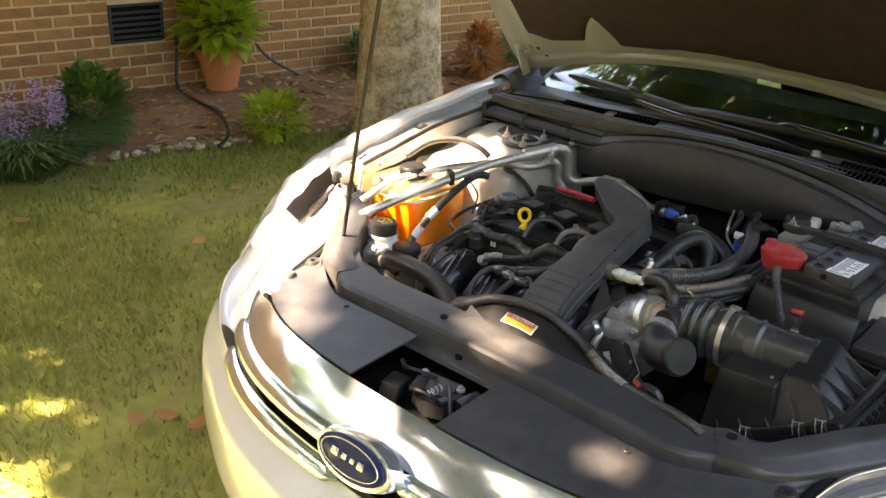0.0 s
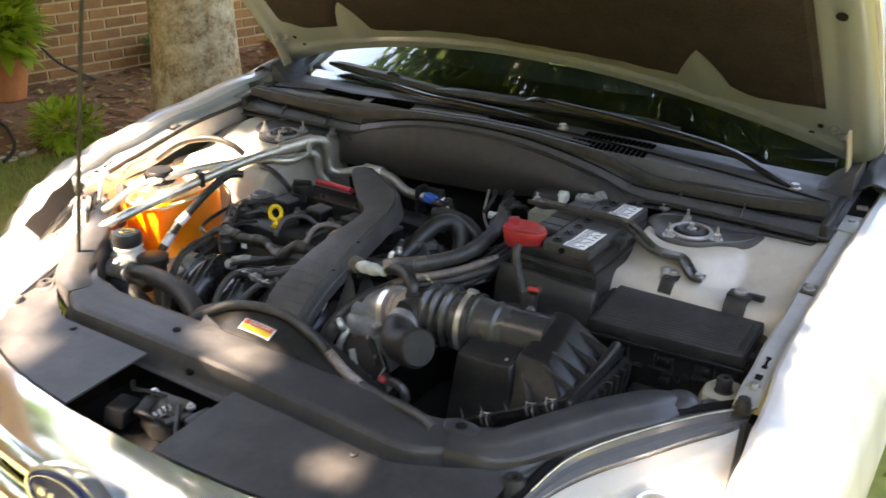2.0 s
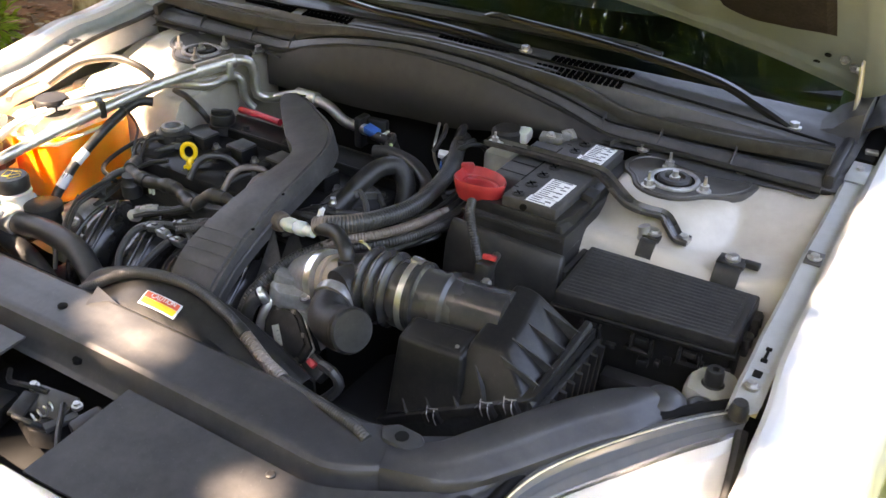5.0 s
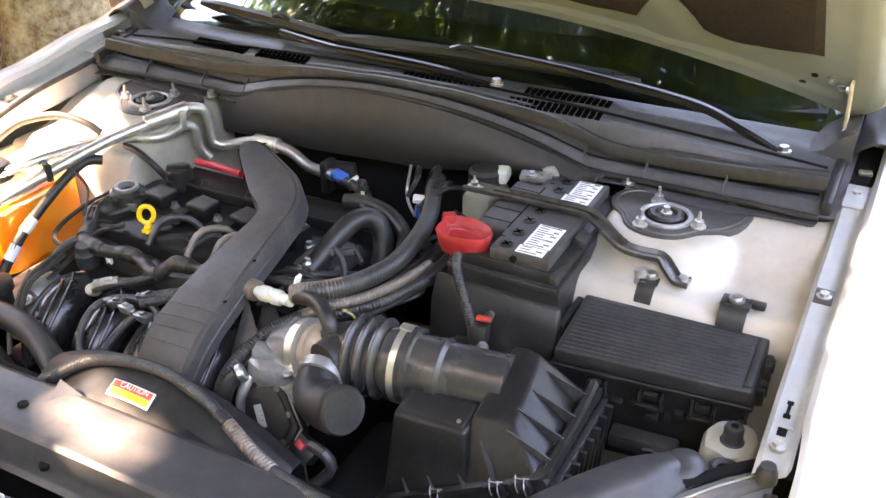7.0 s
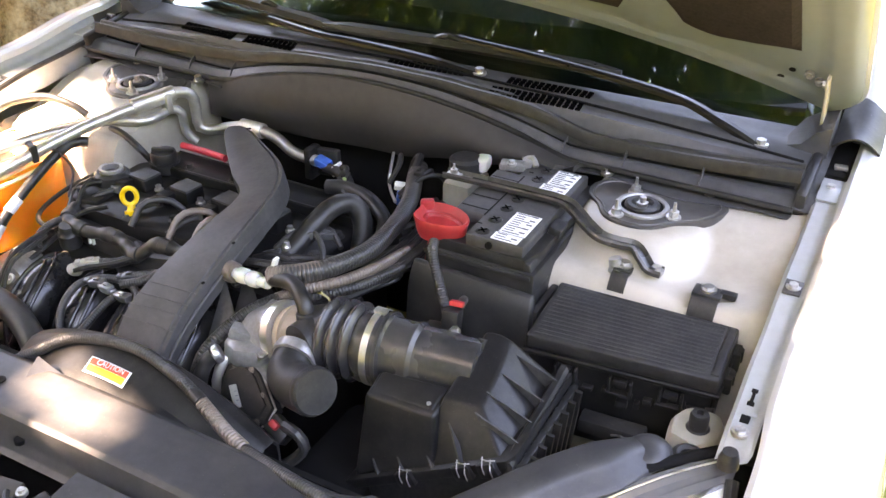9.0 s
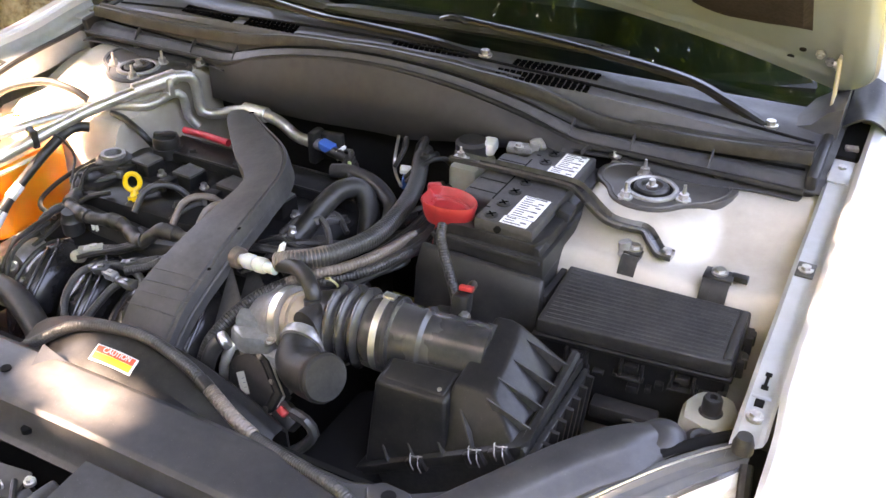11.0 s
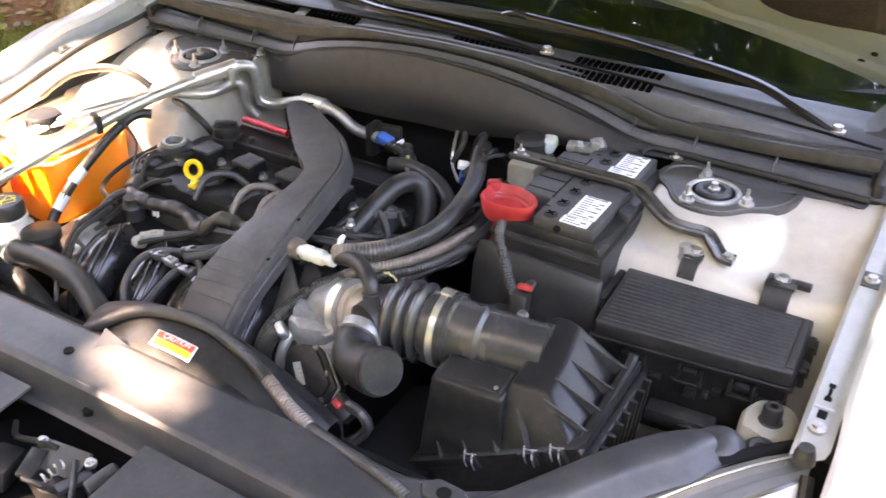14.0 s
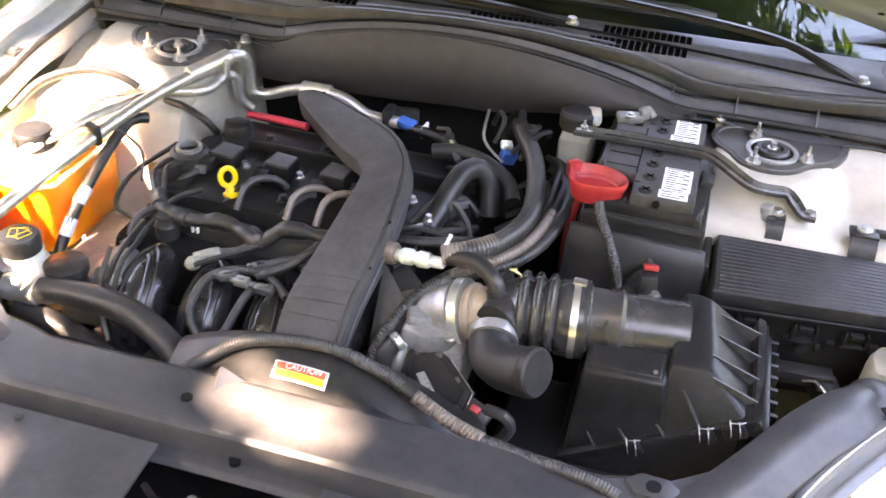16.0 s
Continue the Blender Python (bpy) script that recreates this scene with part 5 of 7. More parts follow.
# flat cover panels in front of the support
def panel(x0, x1):
    bm = B()

    def f(u, v):
        x = x0 + (x1 - x0) * u
        yf, yb = grille_y(x) + .022, support_y(x) - .066
        zf, zb = .731 - .06 * x * x, .745 - .03 * x * x
        y = yf + (yb - yf) * v
        return (x, y, zf + (zb - zf) * v)
    sheet(bm, 24, 8, f, .004)
    pn = part("sight_shield", bm, M_COVER, car, "flat black plastic cover behind the grille")
    for fx, fv in ((.55, .9),):
        p = Vector(f(fx, fv))
        part("push_pin", lathe(B(), p, p + Vector((0, 0, .004)), [(0, .007), (.6, .007), (1, .005), (1, .0005)], 14), M_PLASTIC, pn)


panel(-.60, -.155)
panel(.075, .585)

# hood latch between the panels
# near-black floor and wall added to fill the gap with shade
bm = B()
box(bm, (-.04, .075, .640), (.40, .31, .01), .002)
la = part("hood_latch", bm, M_DARK, car, "black hood latch over a shade-dark floor in the cover's gap")
part("gap_shade_wall", box(B(), (-.04, -.022, .675), (.34, .006, .07), .002), M_DARK, la)
bm = B()
prism(bm, [(-.085, .09), (-.075, .145), (.0, .150), (.010, .085), (-.03, .07)], .660, .690, 'z', .004, .9)
part("latch_body", bm, M_PLASTIC, la)
part("latch_plate", box(B(), (-.045, .125, .698), (.075, .045, .006), .001, (14, 0, 8)), M_STRUT, la, "dull steel latch plate")
part("latch_jaw", box(B(), (-.070, .098, .702), (.024, .052, .008), .002, (0, 12, 25)), M_PLASTIC_GREY, la)
part("latch_jaw", box(B(), (.005, .105, .700), (.022, .050, .008), .002, (0, -10, -20)), M_PLASTIC_GREY, la)
part("latch_spring", tube(B(), [(-.035 + .007 * math.cos(k * 1.2), .085 + .002 * k, .700 + .007 * math.sin(k * 1.2)) for k in range(20)], .0016, seg=5, step=.004), M_STEEL, la)
part("latch_loop", tube(B(), [(-.06, .08, .69), (-.045, .066, .715), (-.015, .072, .712), (-.01, .09, .69)], .004, seg=8), M_PLASTIC_GREY, la)
part("release_cable", tube(B(), [(-.165, .145, .695), (-.13, .12, .705), (-.10, .125, .708), (-.06, .135, .705)], .0045, seg=8), M_RUBBER, la)
part("release_cable", tube(B(), [(.075, .05, .69), (.04, .07, .70), (.01, .10, .706), (-.02, .13, .704)], .0045, seg=8), M_RUBBER, la)
part("latch_bracket", box(B(), (.035, .130, .682), (.03, .05, .05), .005, (8, 0, -18)), M_PLASTIC, la)
part("latch_bracket", box(B(), (-.125, .085, .676), (.04, .06, .04), .006, (-6, 10, 20)), M_PLASTIC, la)
for p in ((-.088, .132, .706), (.002, .137, .706)):
    part("latch_bolt", bolt(B(), p, .0055), M_STEEL, la)

# hood, propped open
HP, HANG = Vector((0, 1.300, 1.0)), radians(47)
HD, HNRM = Vector((0, -math.cos(HANG), math.sin(HANG))), Vector((0, -math.sin(HANG), -math.cos(HANG)))


def hood_w(s):
    corner_ = .075 * (1 - math.sqrt(max(0.0, 1 - ((.085 - min(s, .085)) / .085) ** 2)))
    return .862 - .02 * s - .14 * max(0.0, s - .35) ** 2 - corner_


def rear_s(x):
    return .14 * max(0.0, 1 - (abs(x) / .80) ** 2)


def hood_pt(x, s, n):
    """s metres from the rear edge along the hood, n metres towards the engine."""
    crown_ = .05 * (1 - (x / .85) ** 2) + .03 * math.sin(min(s / 1.25, 1) * math.pi)
    return HP + HD * s + HNRM * (n - crown_) + Vector((x, .02 * x * x, 0))


def hood_uv(u, v):
    """x and s of a place on the hood; v runs from the rear edge to the nose."""
    s = 1.25 * v ** 1.5
    x = (2 * u - 1) * hood_w(s)
    return x, s + rear_s(x) * (1 - v) ** 2


bm = B()
shell(bm, 60, 44, lambda u, v: hood_pt(*hood_uv(u, v), -.006), lambda u, v: hood_pt(*hood_uv(u, v), 0))
ho = part("hood", bm, M_PAINT, car, "silver hood raised on its prop rod")
# pressed inner panel: hem, raised rim, flat inside
bm = B()


def hood_inner(u, v):
    x, s = hood_uv(.004 + .992 * u, .012 + .976 * v)
    d = min(hood_w(s) - abs(x), s - rear_s(x) * (1 - v) ** 2 + .004, 1.25 - s)
    n = .007 + .013 * smooth_step(.010, .024, d) - .007 * smooth_step(.058, .074, d)
    n += .009 * math.exp(-((abs(x) - .490) / .040) ** 2) * smooth_step(.10, .16, s) * smooth_step(.34, .24, s)
    return hood_pt(x, s, n)


sheet(bm, 150, 90, hood_inner)
part("inner_frame", bm, M_HOODIN, ho, "grey green pressed inner hood panel")
bm = B()


def hood_pad(u, v):
    x = (2 * u - 1) * (.748 - .02 * v)
    wob = .010 * noise.noise(Vector((x * 11, 0, 1)))
    notch = .095 * max(0.0, 1 - abs(abs(x) - .487) / .062) ** .8
    s0 = .172 + .018 * smooth_step(.42, .2, abs(x)) + wob + notch - .014 * smooth_step(.74, .66, abs(x)) * smooth_step(.52, .62, abs(x))
    s = s0 + (1.09 - s0) * v
    edge = smooth_step(0, .03, v) * smooth_step(1, .98, abs(2 * u - 1))
    return hood_pt(x, s, .012 + .014 * edge + .004 * noise.noise(Vector((x * 3, s * 3, 0))) + .010 * math.sin(v * math.pi))


sheet(bm, 120, 50, hood_pad)
part("insulation_pad", bm, M_PAD, ho, "dark brown felt insulation pad")
for x, s in ((.790, .47), (-.790, .47), (.735, .115), (-.735, .115), (.715, .085), (-.715, .085)):
    p = hood_pt(x, s, .015 if s < .2 else .021)
    part("frame_hole", cyl(B(), p, p + HNRM * .0015, .011 if s > .2 else .006, seg=16), M_DARK, ho)
for x, s in ((.765, .115), (.782, .10), (-.765, .115), (-.782, .10)):
    part("hinge_screw", bolt(B(), hood_pt(x, s, .016), .0055, HNRM), M_STEEL, ho)
# prop rod
bm = tube(B(), [(-.582, .345, .765), (-.580, .347, .79), (-.559, .378, 1.06), (-.54, .41, 1.30), (-.525, .455, 1.60), (-.52, .49, 1.80)], .0048, seg=8, step=.05)
rod = tagged(part("prop_rod", bm, M_RUBBER), "thin black prop rod holding the hood", "prop rod")


# ---- engine bay: engine ----
engine = thing("engine", "black four cylinder engine with plastic covers", "engine", (-.17, .75, .32))
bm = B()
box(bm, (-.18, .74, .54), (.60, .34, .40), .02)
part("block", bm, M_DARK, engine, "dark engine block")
bm = B()
prism(bm, [(-.455, .675), (-.44, .655), (.09, .655), (.105, .70), (.105, .905), (-.38, .925), (-.455, .86)], .70, .792, 'z', .012, .985)
prism(bm, [(-.400, .835), (-.385, .910), (.10, .905), (.10, .835)], .775, .811, 'z', .004, .985)
prism(bm, [(-.475, .70), (-.44, .66), (-.38, .67), (-.39, .80), (-.44, .81)], .765, .800, 'z', .008, .94)
part("valve_cover", bm, M_HEAD, engine, "black plastic valve cover")
for x0_ in (-.36, -.254, -.148, -.042):
    part("coil_seat", prism(B(), [(x0_ - .044, .742), (x0_ + .044, .742), (x0_ + .044, .838), (x0_ - .044, .838)], .780, .793, 'z', .004, .96), M_HEAD, engine)
bm = lathe(B(), (-.371, .850, .795), (-.371, .850, .836), [(0, .030), (.5, .030), (.5, .026), (.8, .027), (1, .024), (1, .001)], 28)
box(bm, (-.371, .850, .838), (.046, .012, .012), .003, (0, 0, 25))
part("oil_filler_cap", bm, M_PLASTIC, engine)
bm = lathe(B(), (-.42, .755, .775), (-.42, .755, .828), [(0, .044), (.35, .042), (.45, .036), (.8, .034), (.9, .028), (.9, .022), (.75, .020), (.75, .001)], 28)
part("cam_cap", bm, M_PLASTIC, engine)
part("cam_cap_ring", lathe(B(), (-.42, .755, .818), (-.42, .755, .829), [(0, .024), (1, .023), (1, .017), (0, .016)], 24), M_ALU, engine, "bright metal ring")
for x, y, z in ((-.36, .782, .816), (-.254, .780, .818), (-.148, .778, .820), (-.042, .776, .822)):
    bm = B()
    prism(bm, [(x - .026, y - .022), (x + .024, y - .026), (x + .028, y + .020), (x - .020, y + .026)], .785, z, 'z', .004, .95)
    box(bm, (x - .020, y - .036, .806), (.026, .030, .018), .003, (-8, 0, 8))
    co = part("ignition_coil", bm, M_HEAD, engine, "black ignition coil on the cover")
    # paler top face: sky light on the black coil put into colour
    part("coil_top", prism(B(), [(x - .024, y - .020), (x + .022, y - .024), (x + .026, y + .018), (x - .018, y + .024)], z - .001, z + .004, 'z', .0012, .96), M_DUCT, co)
    part("coil_plug", box(B(), (x - .024, y - .054, .803), (.020, .014, .014), .002, (-8, 0, 8)), M_GLOSS, co)
    part("coil_bolt", bolt(B(), (x + .036, y - .004, .794), .006, h=.010), M_STEEL, co)
    part("coil_wire", tube(B(), [(x - .026, y - .060, .803), (x - .040, y - .085, .800), (x - .055, y - .115, .785)], .0055, seg=8), M_LOOM, co)
for x in (-.262, -.172, -.118):
    part("coil_hose", tube(B(), [(x + .040, .735, .795), (x + .022, .725, .815), (x, .705, .822), (x - .014, .682, .815), (x - .018, .655, .785)], .0062, seg=12), M_LOOM_TAN if x > -.2 else M_LOOM, engine)
for x, y, z in ((-.44, .69, .801), (-.31, .855, .812), (-.20, .855, .812), (-.09, .855, .812), (.06, .855, .812), (-.215, .70, .794), (-.10, .70, .794), (.08, .72, .794), (.08, .80, .794)):
    bm = lathe(B(), (x, y, z - .003), (x, y, z + .009), [(0, .011), (.25, .011), (.3, .007), (1, .0065), (1, .001)], 14)
    part("cover_bolt", bm, M_PLASTIC_GREY, engine)
for y0, y1 in ((.838, .842), (.902, .906)):
    part("cover_ridge", box(B(), (-.15, (y0 + y1) / 2, .8115), (.46, y1 - y0, .003), .001), M_PLASTIC_GREY, engine)
# dipstick
ds = thing("oil_dipstick", "yellow ring handled oil dipstick in its tube", "dipstick", (-.309, .69, .79))
bm = B()
ringc = Vector((-.312, .692, .822))
u_, v_ = Vector((.67, .74, 0)).normalized(), Vector((-.22, .20, .95)).normalized()
tube(bm, [ringc + u_ * .0130 * math.cos(k * math.tau / 16) + v_ * .0155 * math.sin(k * math.tau / 16) for k in range(17)], .0048, seg=8, step=.004)
lathe(bm, ringc - v_ * .036, ringc - v_ * .014, [(0, .008), (.05, .0135), (.40, .0140), (.48, .009), (1, .0055)], 20)
part("handle", bm, M_YELLOW, ds)
part("collar", lathe(B(), ringc - v_ * .062, ringc - v_ * .037, [(0, .0085), (.3, .0085), (.35, .006), (1, .0058)], 16), M_CLAMP, ds, "bright steel collar of the tube")
part("stay", box(B(), ringc - v_ * .058 + Vector((.018, -.004, 0)), (.026, .008, .004), .001, (0, 12, 20)), M_CLAMP, ds)
part("tube", tube(B(), [ringc - v_ * .037, (-.305, .683, .765), (-.296, .66, .70)], .005, seg=8), M_PIPE, ds, "bright metal dipstick tube")

# wiring along the head
wl = thing("engine_wiring_loom", "black taped wiring loom along the engine", "wiring", (-.25, .62, .75))
TR = [(-.43, .665, .780), (-.405, .620, .785), (-.345, .606, .782), (-.283, .616, .783), (-.235, .600, .780), (-.205, .590, .778), (-.165, .602, .806), (-.10, .604, .804), (-.04, .600, .79)]
part("trunk", tube(B(), TR, lambda t: .0128 + .0016 * math.sin(t * 37) + .0010 * math.sin(t * 91), seg=14, step=.004), M_RUBBER, wl)
tr_pts = spline(TR, .01)
for k in (3, 9, 16, 24, 31):
    part("tape_wrap", cyl(B(), tr_pts[k], tr_pts[k + 2], .0142, seg=16, bev=.0008), M_RUBBER, wl)
bm = B()
rings = []
for q in spline([(-.43, .662, .764), (-.36, .636, .764), (-.28, .630, .766), (-.20, .620, .768), (-.12, .620, .782), (-.05, .615, .786)], .02):
    rings.append([bm.verts.new(q + Vector((0, a_, b_))) for a_, b_ in ((-.018, -.060), (-.020, -.008), (-.014, .002), (.012, .004), (.020, 0), (.020, -.060))])
skin(bm, rings)
part("channel", bm, M_PLASTIC, wl, "black plastic cable channel")
part("branch", tube(B(), [(-.10, .602, .80), (-.115, .570, .79), (-.15, .545, .77), (-.185, .525, .762)], .0075, seg=10, ribs=.0010, pitch=.0045), M_LOOM, wl)
part("branch", tube(B(), [(-.405, .622, .785), (-.43, .60, .775), (-.43, .57, .765), (-.415, .55, .75)], .0075, seg=10, ribs=.0010, pitch=.0045), M_LOOM, wl)
for pts_, r_ in (([(-.42, .66, .79), (-.43, .70, .815), (-.40, .745, .81), (-.385, .77, .815)], .0048),
                 ([(-.44, .75, .81), (-.46, .70, .80), (-.43, .65, .79), (-.41, .62, .79)], .0048),
                 ([(-.47, .80, .80), (-.52, .72, .77), (-.50, .63, .76), (-.43, .60, .76)], .0048),
                 ([(-.35, .67, .80), (-.39, .64, .79), (-.42, .59, .75), (-.43, .54, .73)], .0048),
                 ([(-.20, .585, .78), (-.235, .56, .77), (-.27, .535, .765), (-.29, .52, .76)], .0048),
                 ([(.0, .60, .80), (.03, .575, .80), (.05, .61, .81), (.03, .65, .80)], .0048),
                 ([(.02, .70, .80), (.06, .68, .81), (.05, .64, .80), (.09, .61, .79)], .0048)):
    tagged(part("engine_wire", tube(B(), pts_, r_, seg=7), M_RUBBER), "black wire in corrugated sleeve by the engine", "wire", group="engine wires")
bm = B()
box(bm, (-.334, .608, .772), (.013, .007, .006), .0015)
for x_ in (-.3385, -.3295):
    box(bm, (x_, .606, .764), (.004, .006, .014), .001)
tagged(part("loom_clip", bm, M_WHITE), "small white clip on the wiring loom", "clip")

# intake manifold
im = thing("intake_manifold", "black intake manifold with curved runners", "intake manifold", (-.2, .5, .6))
def runner_point(path, x, s, a, off):
    k = s * (len(path) - 1)
    i = min(int(k), len(path) - 2)
    d = (path[i + 1] - path[i]).normalized()
    n = Vector((0, d.z, -d.y))
    r_ = .030 + .012 * math.sin(min(1, s * 1.15) * math.pi) + off
    return path[i].lerp(path[i + 1], k - i) + Vector((x, 0, 0)) + (Vector((1, 0, 0)) * math.sin(a) + n * math.cos(a)) * r_


RUN = spline([(0, .625, .690), (0, .575, .703), (.002, .525, .697), (.004, .480, .665), (.006, .455, .60), (.006, .445, .54)], .012)
for x in (-.383, -.266, -.152, -.04):
    bm = B()
    skin(bm, [[bm.verts.new(runner_point(RUN, x, k / 24, j * math.tau / 24, 0)) for j in range(24)] for k in range(25)])
    rn = part("runner", bm, M_RUNNER, im)
    for wide, lo_, hi_ in ((46, .22, .78), (27, .29, .71)):
        loop = []
        for k in range(25):
            q = k / 24 * math.tau
            loop.append(runner_point(RUN, x, (lo_ + hi_) / 2 + (hi_ - lo_) / 2 * math.cos(q), radians(wide) * math.sin(q) * (1 - .25 * math.cos(q) ** 4) - .12, .0012))
        part("runner_ridge", tube(B(), loop, .0032, seg=7, step=.006), M_RUNNER, rn)
bm = B()
box(bm, (-.21, .655, .715), (.50, .05, .07), .012)
box(bm, (-.21, .50, .58), (.52, .15, .10), .03)
part("plenum", bm, M_PLASTIC, im)
# wiring branch with its plugs over the runners
part("plug_cap", lathe(B(), (-.298, .540, .748), (-.296, .517, .764), [(0, .007), (.2, .011), (.6, .012), (.9, .009), (1, .001)], 20), M_DIMPL, im, "pale oval plug cap")
part("branch_loom", tube(B(), [(-.280, .540, .765), (-.258, .556, .766), (-.238, .568, .766), (-.222, .590, .768), (-.222, .612, .772), (-.238, .622, .776)], .0085, seg=12, ribs=.0010, pitch=.0045), M_LOOM, im)
part("loop_loom", tube(B(), [(-.120, .498, .755), (-.158, .530, .757), (-.195, .539, .758), (-.226, .534, .757), (-.250, .516, .756), (-.262, .492, .750), (-.272, .468, .722), (-.256, .442, .702), (-.226, .424, .700), (-.200, .432, .712), (-.192, .466, .732), (-.186, .495, .746), (-.170, .508, .754), (-.145, .512, .756)], .0066, seg=10, ribs=.0008, pitch=.0045), M_LOOM, im, "grey looped wire sleeve")
part("side_loom", tube(B(), [(-.185, .546, .762), (-.165, .560, .768), (-.145, .572, .770), (-.120, .566, .768), (-.105, .555, .765)], .0075, seg=10, ribs=.0008, pitch=.0045), M_LOOM, im)
for x_, y_, z_, ln_, m_, rz_ in ((-.274, .545, .768, .034, M_DIMPL, 35), (-.225, .512, .760, .030, M_GLOSS, 12), (-.200, .508, .759, .026, M_ALU, -8), (-.158, .502, .758, .034, M_GLOSS, -6), (-.186, .548, .764, .026, M_GLOSS, 30), (-.122, .570, .772, .024, M_GLOSS, -15), (-.405, .530, .772, .024, M_PLASTIC, 60)):
    bm = B()
    box(bm, (x_, y_, z_), (ln_, .016, .014), .003, (6, -5, rz_))
    box(bm, (x_ - math.cos(radians(rz_)) * ln_ * .62, y_ - math.sin(radians(rz_)) * ln_ * .62, z_ + .001), (.010, .011, .010), .002, (6, -5, rz_))
    box(bm, (x_, y_, z_ + .008), (ln_ * .4, .007, .004), .001, (6, -5, rz_))
    part("plug", bm, m_, im)
for pts_ in ([(-.395, .560, .782), (-.388, .513, .780), (-.392, .480, .772), (-.395, .455, .74), (-.40, .44, .69)], [(-.41, .575, .782), (-.402, .525, .784), (-.408, .49, .770), (-.418, .465, .73)]):
    part("drop_wire", tube(B(), pts_, .0045, seg=8), M_RUBBER, im)
part("stub", lathe(B(), (-.383, .600, .745), (-.380, .596, .790), [(0, .020), (.6, .020), (.7, .016), (1, .015), (1, .001)], 18), M_PLASTIC, im, "black round stub over the first runner")
part("bright_stay", tube(B(), [(-.440, .52, .76), (-.443, .488, .725), (-.41, .43, .70), (-.385, .40, .67)], .0045, seg=8), M_STRUT, im, "dull metal stay")
part("stay_bolt", bolt(B(), (-.412, .478, .728), .007, (0, -.6, .8)), M_STEEL, im)

# flat air duct crossing the engine
du = thing("air_duct", "flat black plastic air duct bent over the engine", "air duct", (-.05, .6, .74))
LEFT = [(-.312, .965, .856), (-.226, .872, .860), (-.150, .795, .862), (-.085, .735, .866), (-.078, .640, .856), (-.085, .545, .832), (-.105, .470, .785), (-.112, .430, .735)]
RIGHT = [(-.266, .988, .862), (-.160, .907, .879), (-.068, .840, .887), (-.014, .765, .889), (.010, .662, .878), (.016, .565, .850), (.002, .475, .790), (-.006, .425, .735)]
ls, rs = spline(LEFT, .02), spline(RIGHT, .02)
bm, rings = B(), []
N = 46
for k in range(N + 1):
    def at(l):
        q = k / N * (len(l) - 1)
        i = min(int(q), len(l) - 2)
        return l[i].lerp(l[i + 1], q - i)
    a, b = at(ls), at(rs)
    if k < 3:
        m_, f_ = (a + b) / 2, (.55, .82, .95)[k]
        a, b = m_.lerp(a, f_), m_.lerp(b, f_)
    side = (b - a).normalized()
    nxt = Vector((0, -.25, 1)) if k / N > .6 else Vector((0, 0, 1))
    up = (nxt - side * nxt.dot(side)).normalized()
    prof = [(0, -.036), (0, -.005), (.015, -.0005), (.05, .0006), (.5, .0015), (.88, .0006), (.90, -.0025), (.925, -.0025), (.94, .001), (.985, .0005), (1.0, -.004), (1.0, -.040), (.5, -.044)]
    rings.append([bm.verts.new(a.lerp(b, s) + up * h) for s, h in prof])
skin(bm, rings)
part("duct_body", bm, M_DUCT, du)
bm = tube(B(), [p + Vector((.002, 0, -.022)) for p in spline(RIGHT, .03)], .0035, seg=7)
part("seam", bm, M_DUCT, du)
for s in (.05, .70, .83):
    i = int(s * (len(rs) - 1))
    q_ = rs[i].lerp(ls[int(s * (len(ls) - 1))], .035)
    part("slot", box(B(), q_ + Vector((0, 0, -.001)), (.003, .016, .003), 0, (-20, 0, 12)), M_HOLE, du)
for k in range(4):
    s = .86 + .03 * k
    i = int(s * (len(ls) - 1))
    j = int(s * (len(rs) - 1))
    part("rib", tube(B(), [ls[i] + Vector((0, -.003, .002)), ls[i].lerp(rs[j], .5) + Vector((0, -.005, .005)), rs[j] + Vector((0, -.003, .002))], .0008, seg=6), M_DUCT, du)

tagged(part("red_sleeve", tube(B(), [(-.385, .92, .817), (-.32, .91, .823), (-.255, .90, .826)], .0075, seg=10), M_REDTUBE), "red sleeved rod behind the engine cover", "sleeve")
bm = B()
box(bm, (-.095, 1.010, .808), (.036, .022, .020), .004, (10, 8, -10))
tagged(part("blue_connector", bm, M_BLUE), "blue plastic hose connector by the firewall", "connector")
bm = B()
box(bm, (-.058, 1.003, .806), (.006, .026, .024), .002, (10, 8, -10))
tagged(part("connector_clip", bm, M_WHITE), "white clip of the blue connector", "clip")
tagged(part("green_clip", tube(B(), [(.005, .925, .832), (.020, .915, .842), (.028, .90, .830)], .004, seg=7), M_GREEN), "pale green spring clip on a hose", "clip")

# aluminium refrigerant lines
ac = thing("refrigerant_lines", "bare aluminium air conditioning pipes over the bay", "pipes", (-.5, .85, .85))
PA = [(-.655, .462, .735), (-.650, .450, .768), (-.640, .462, .786), (-.612, .57, .812), (-.574, .710, .843), (-.530, .830, .870), (-.478, .935, .889), (-.452, .985, .898), (-.434, 1.015, .885), (-.430, 1.020, .845), (-.424, 1.018, .812), (-.395, 1.035, .806), (-.355, 1.042, .818), (-.30, 1.035, .832), (-.235, 1.035, .825), (-.19, 1.035, .80), (-.15, 1.035, .795), (-.11, 1.015, .805)]
part("pipe", tube(B(), PA, .0118, seg=14), M_PIPE, ac)
PB = [(-.690, .50, .80), (-.676, .52, .815), (-.652, .585, .846), (-.602, .705, .862), (-.568, .80, .862), (-.535, .865, .860), (-.465, .906, .860), (-.452, .965, .866), (-.440, .985, .855), (-.438, .99, .81), (-.42, 1.0, .785)]
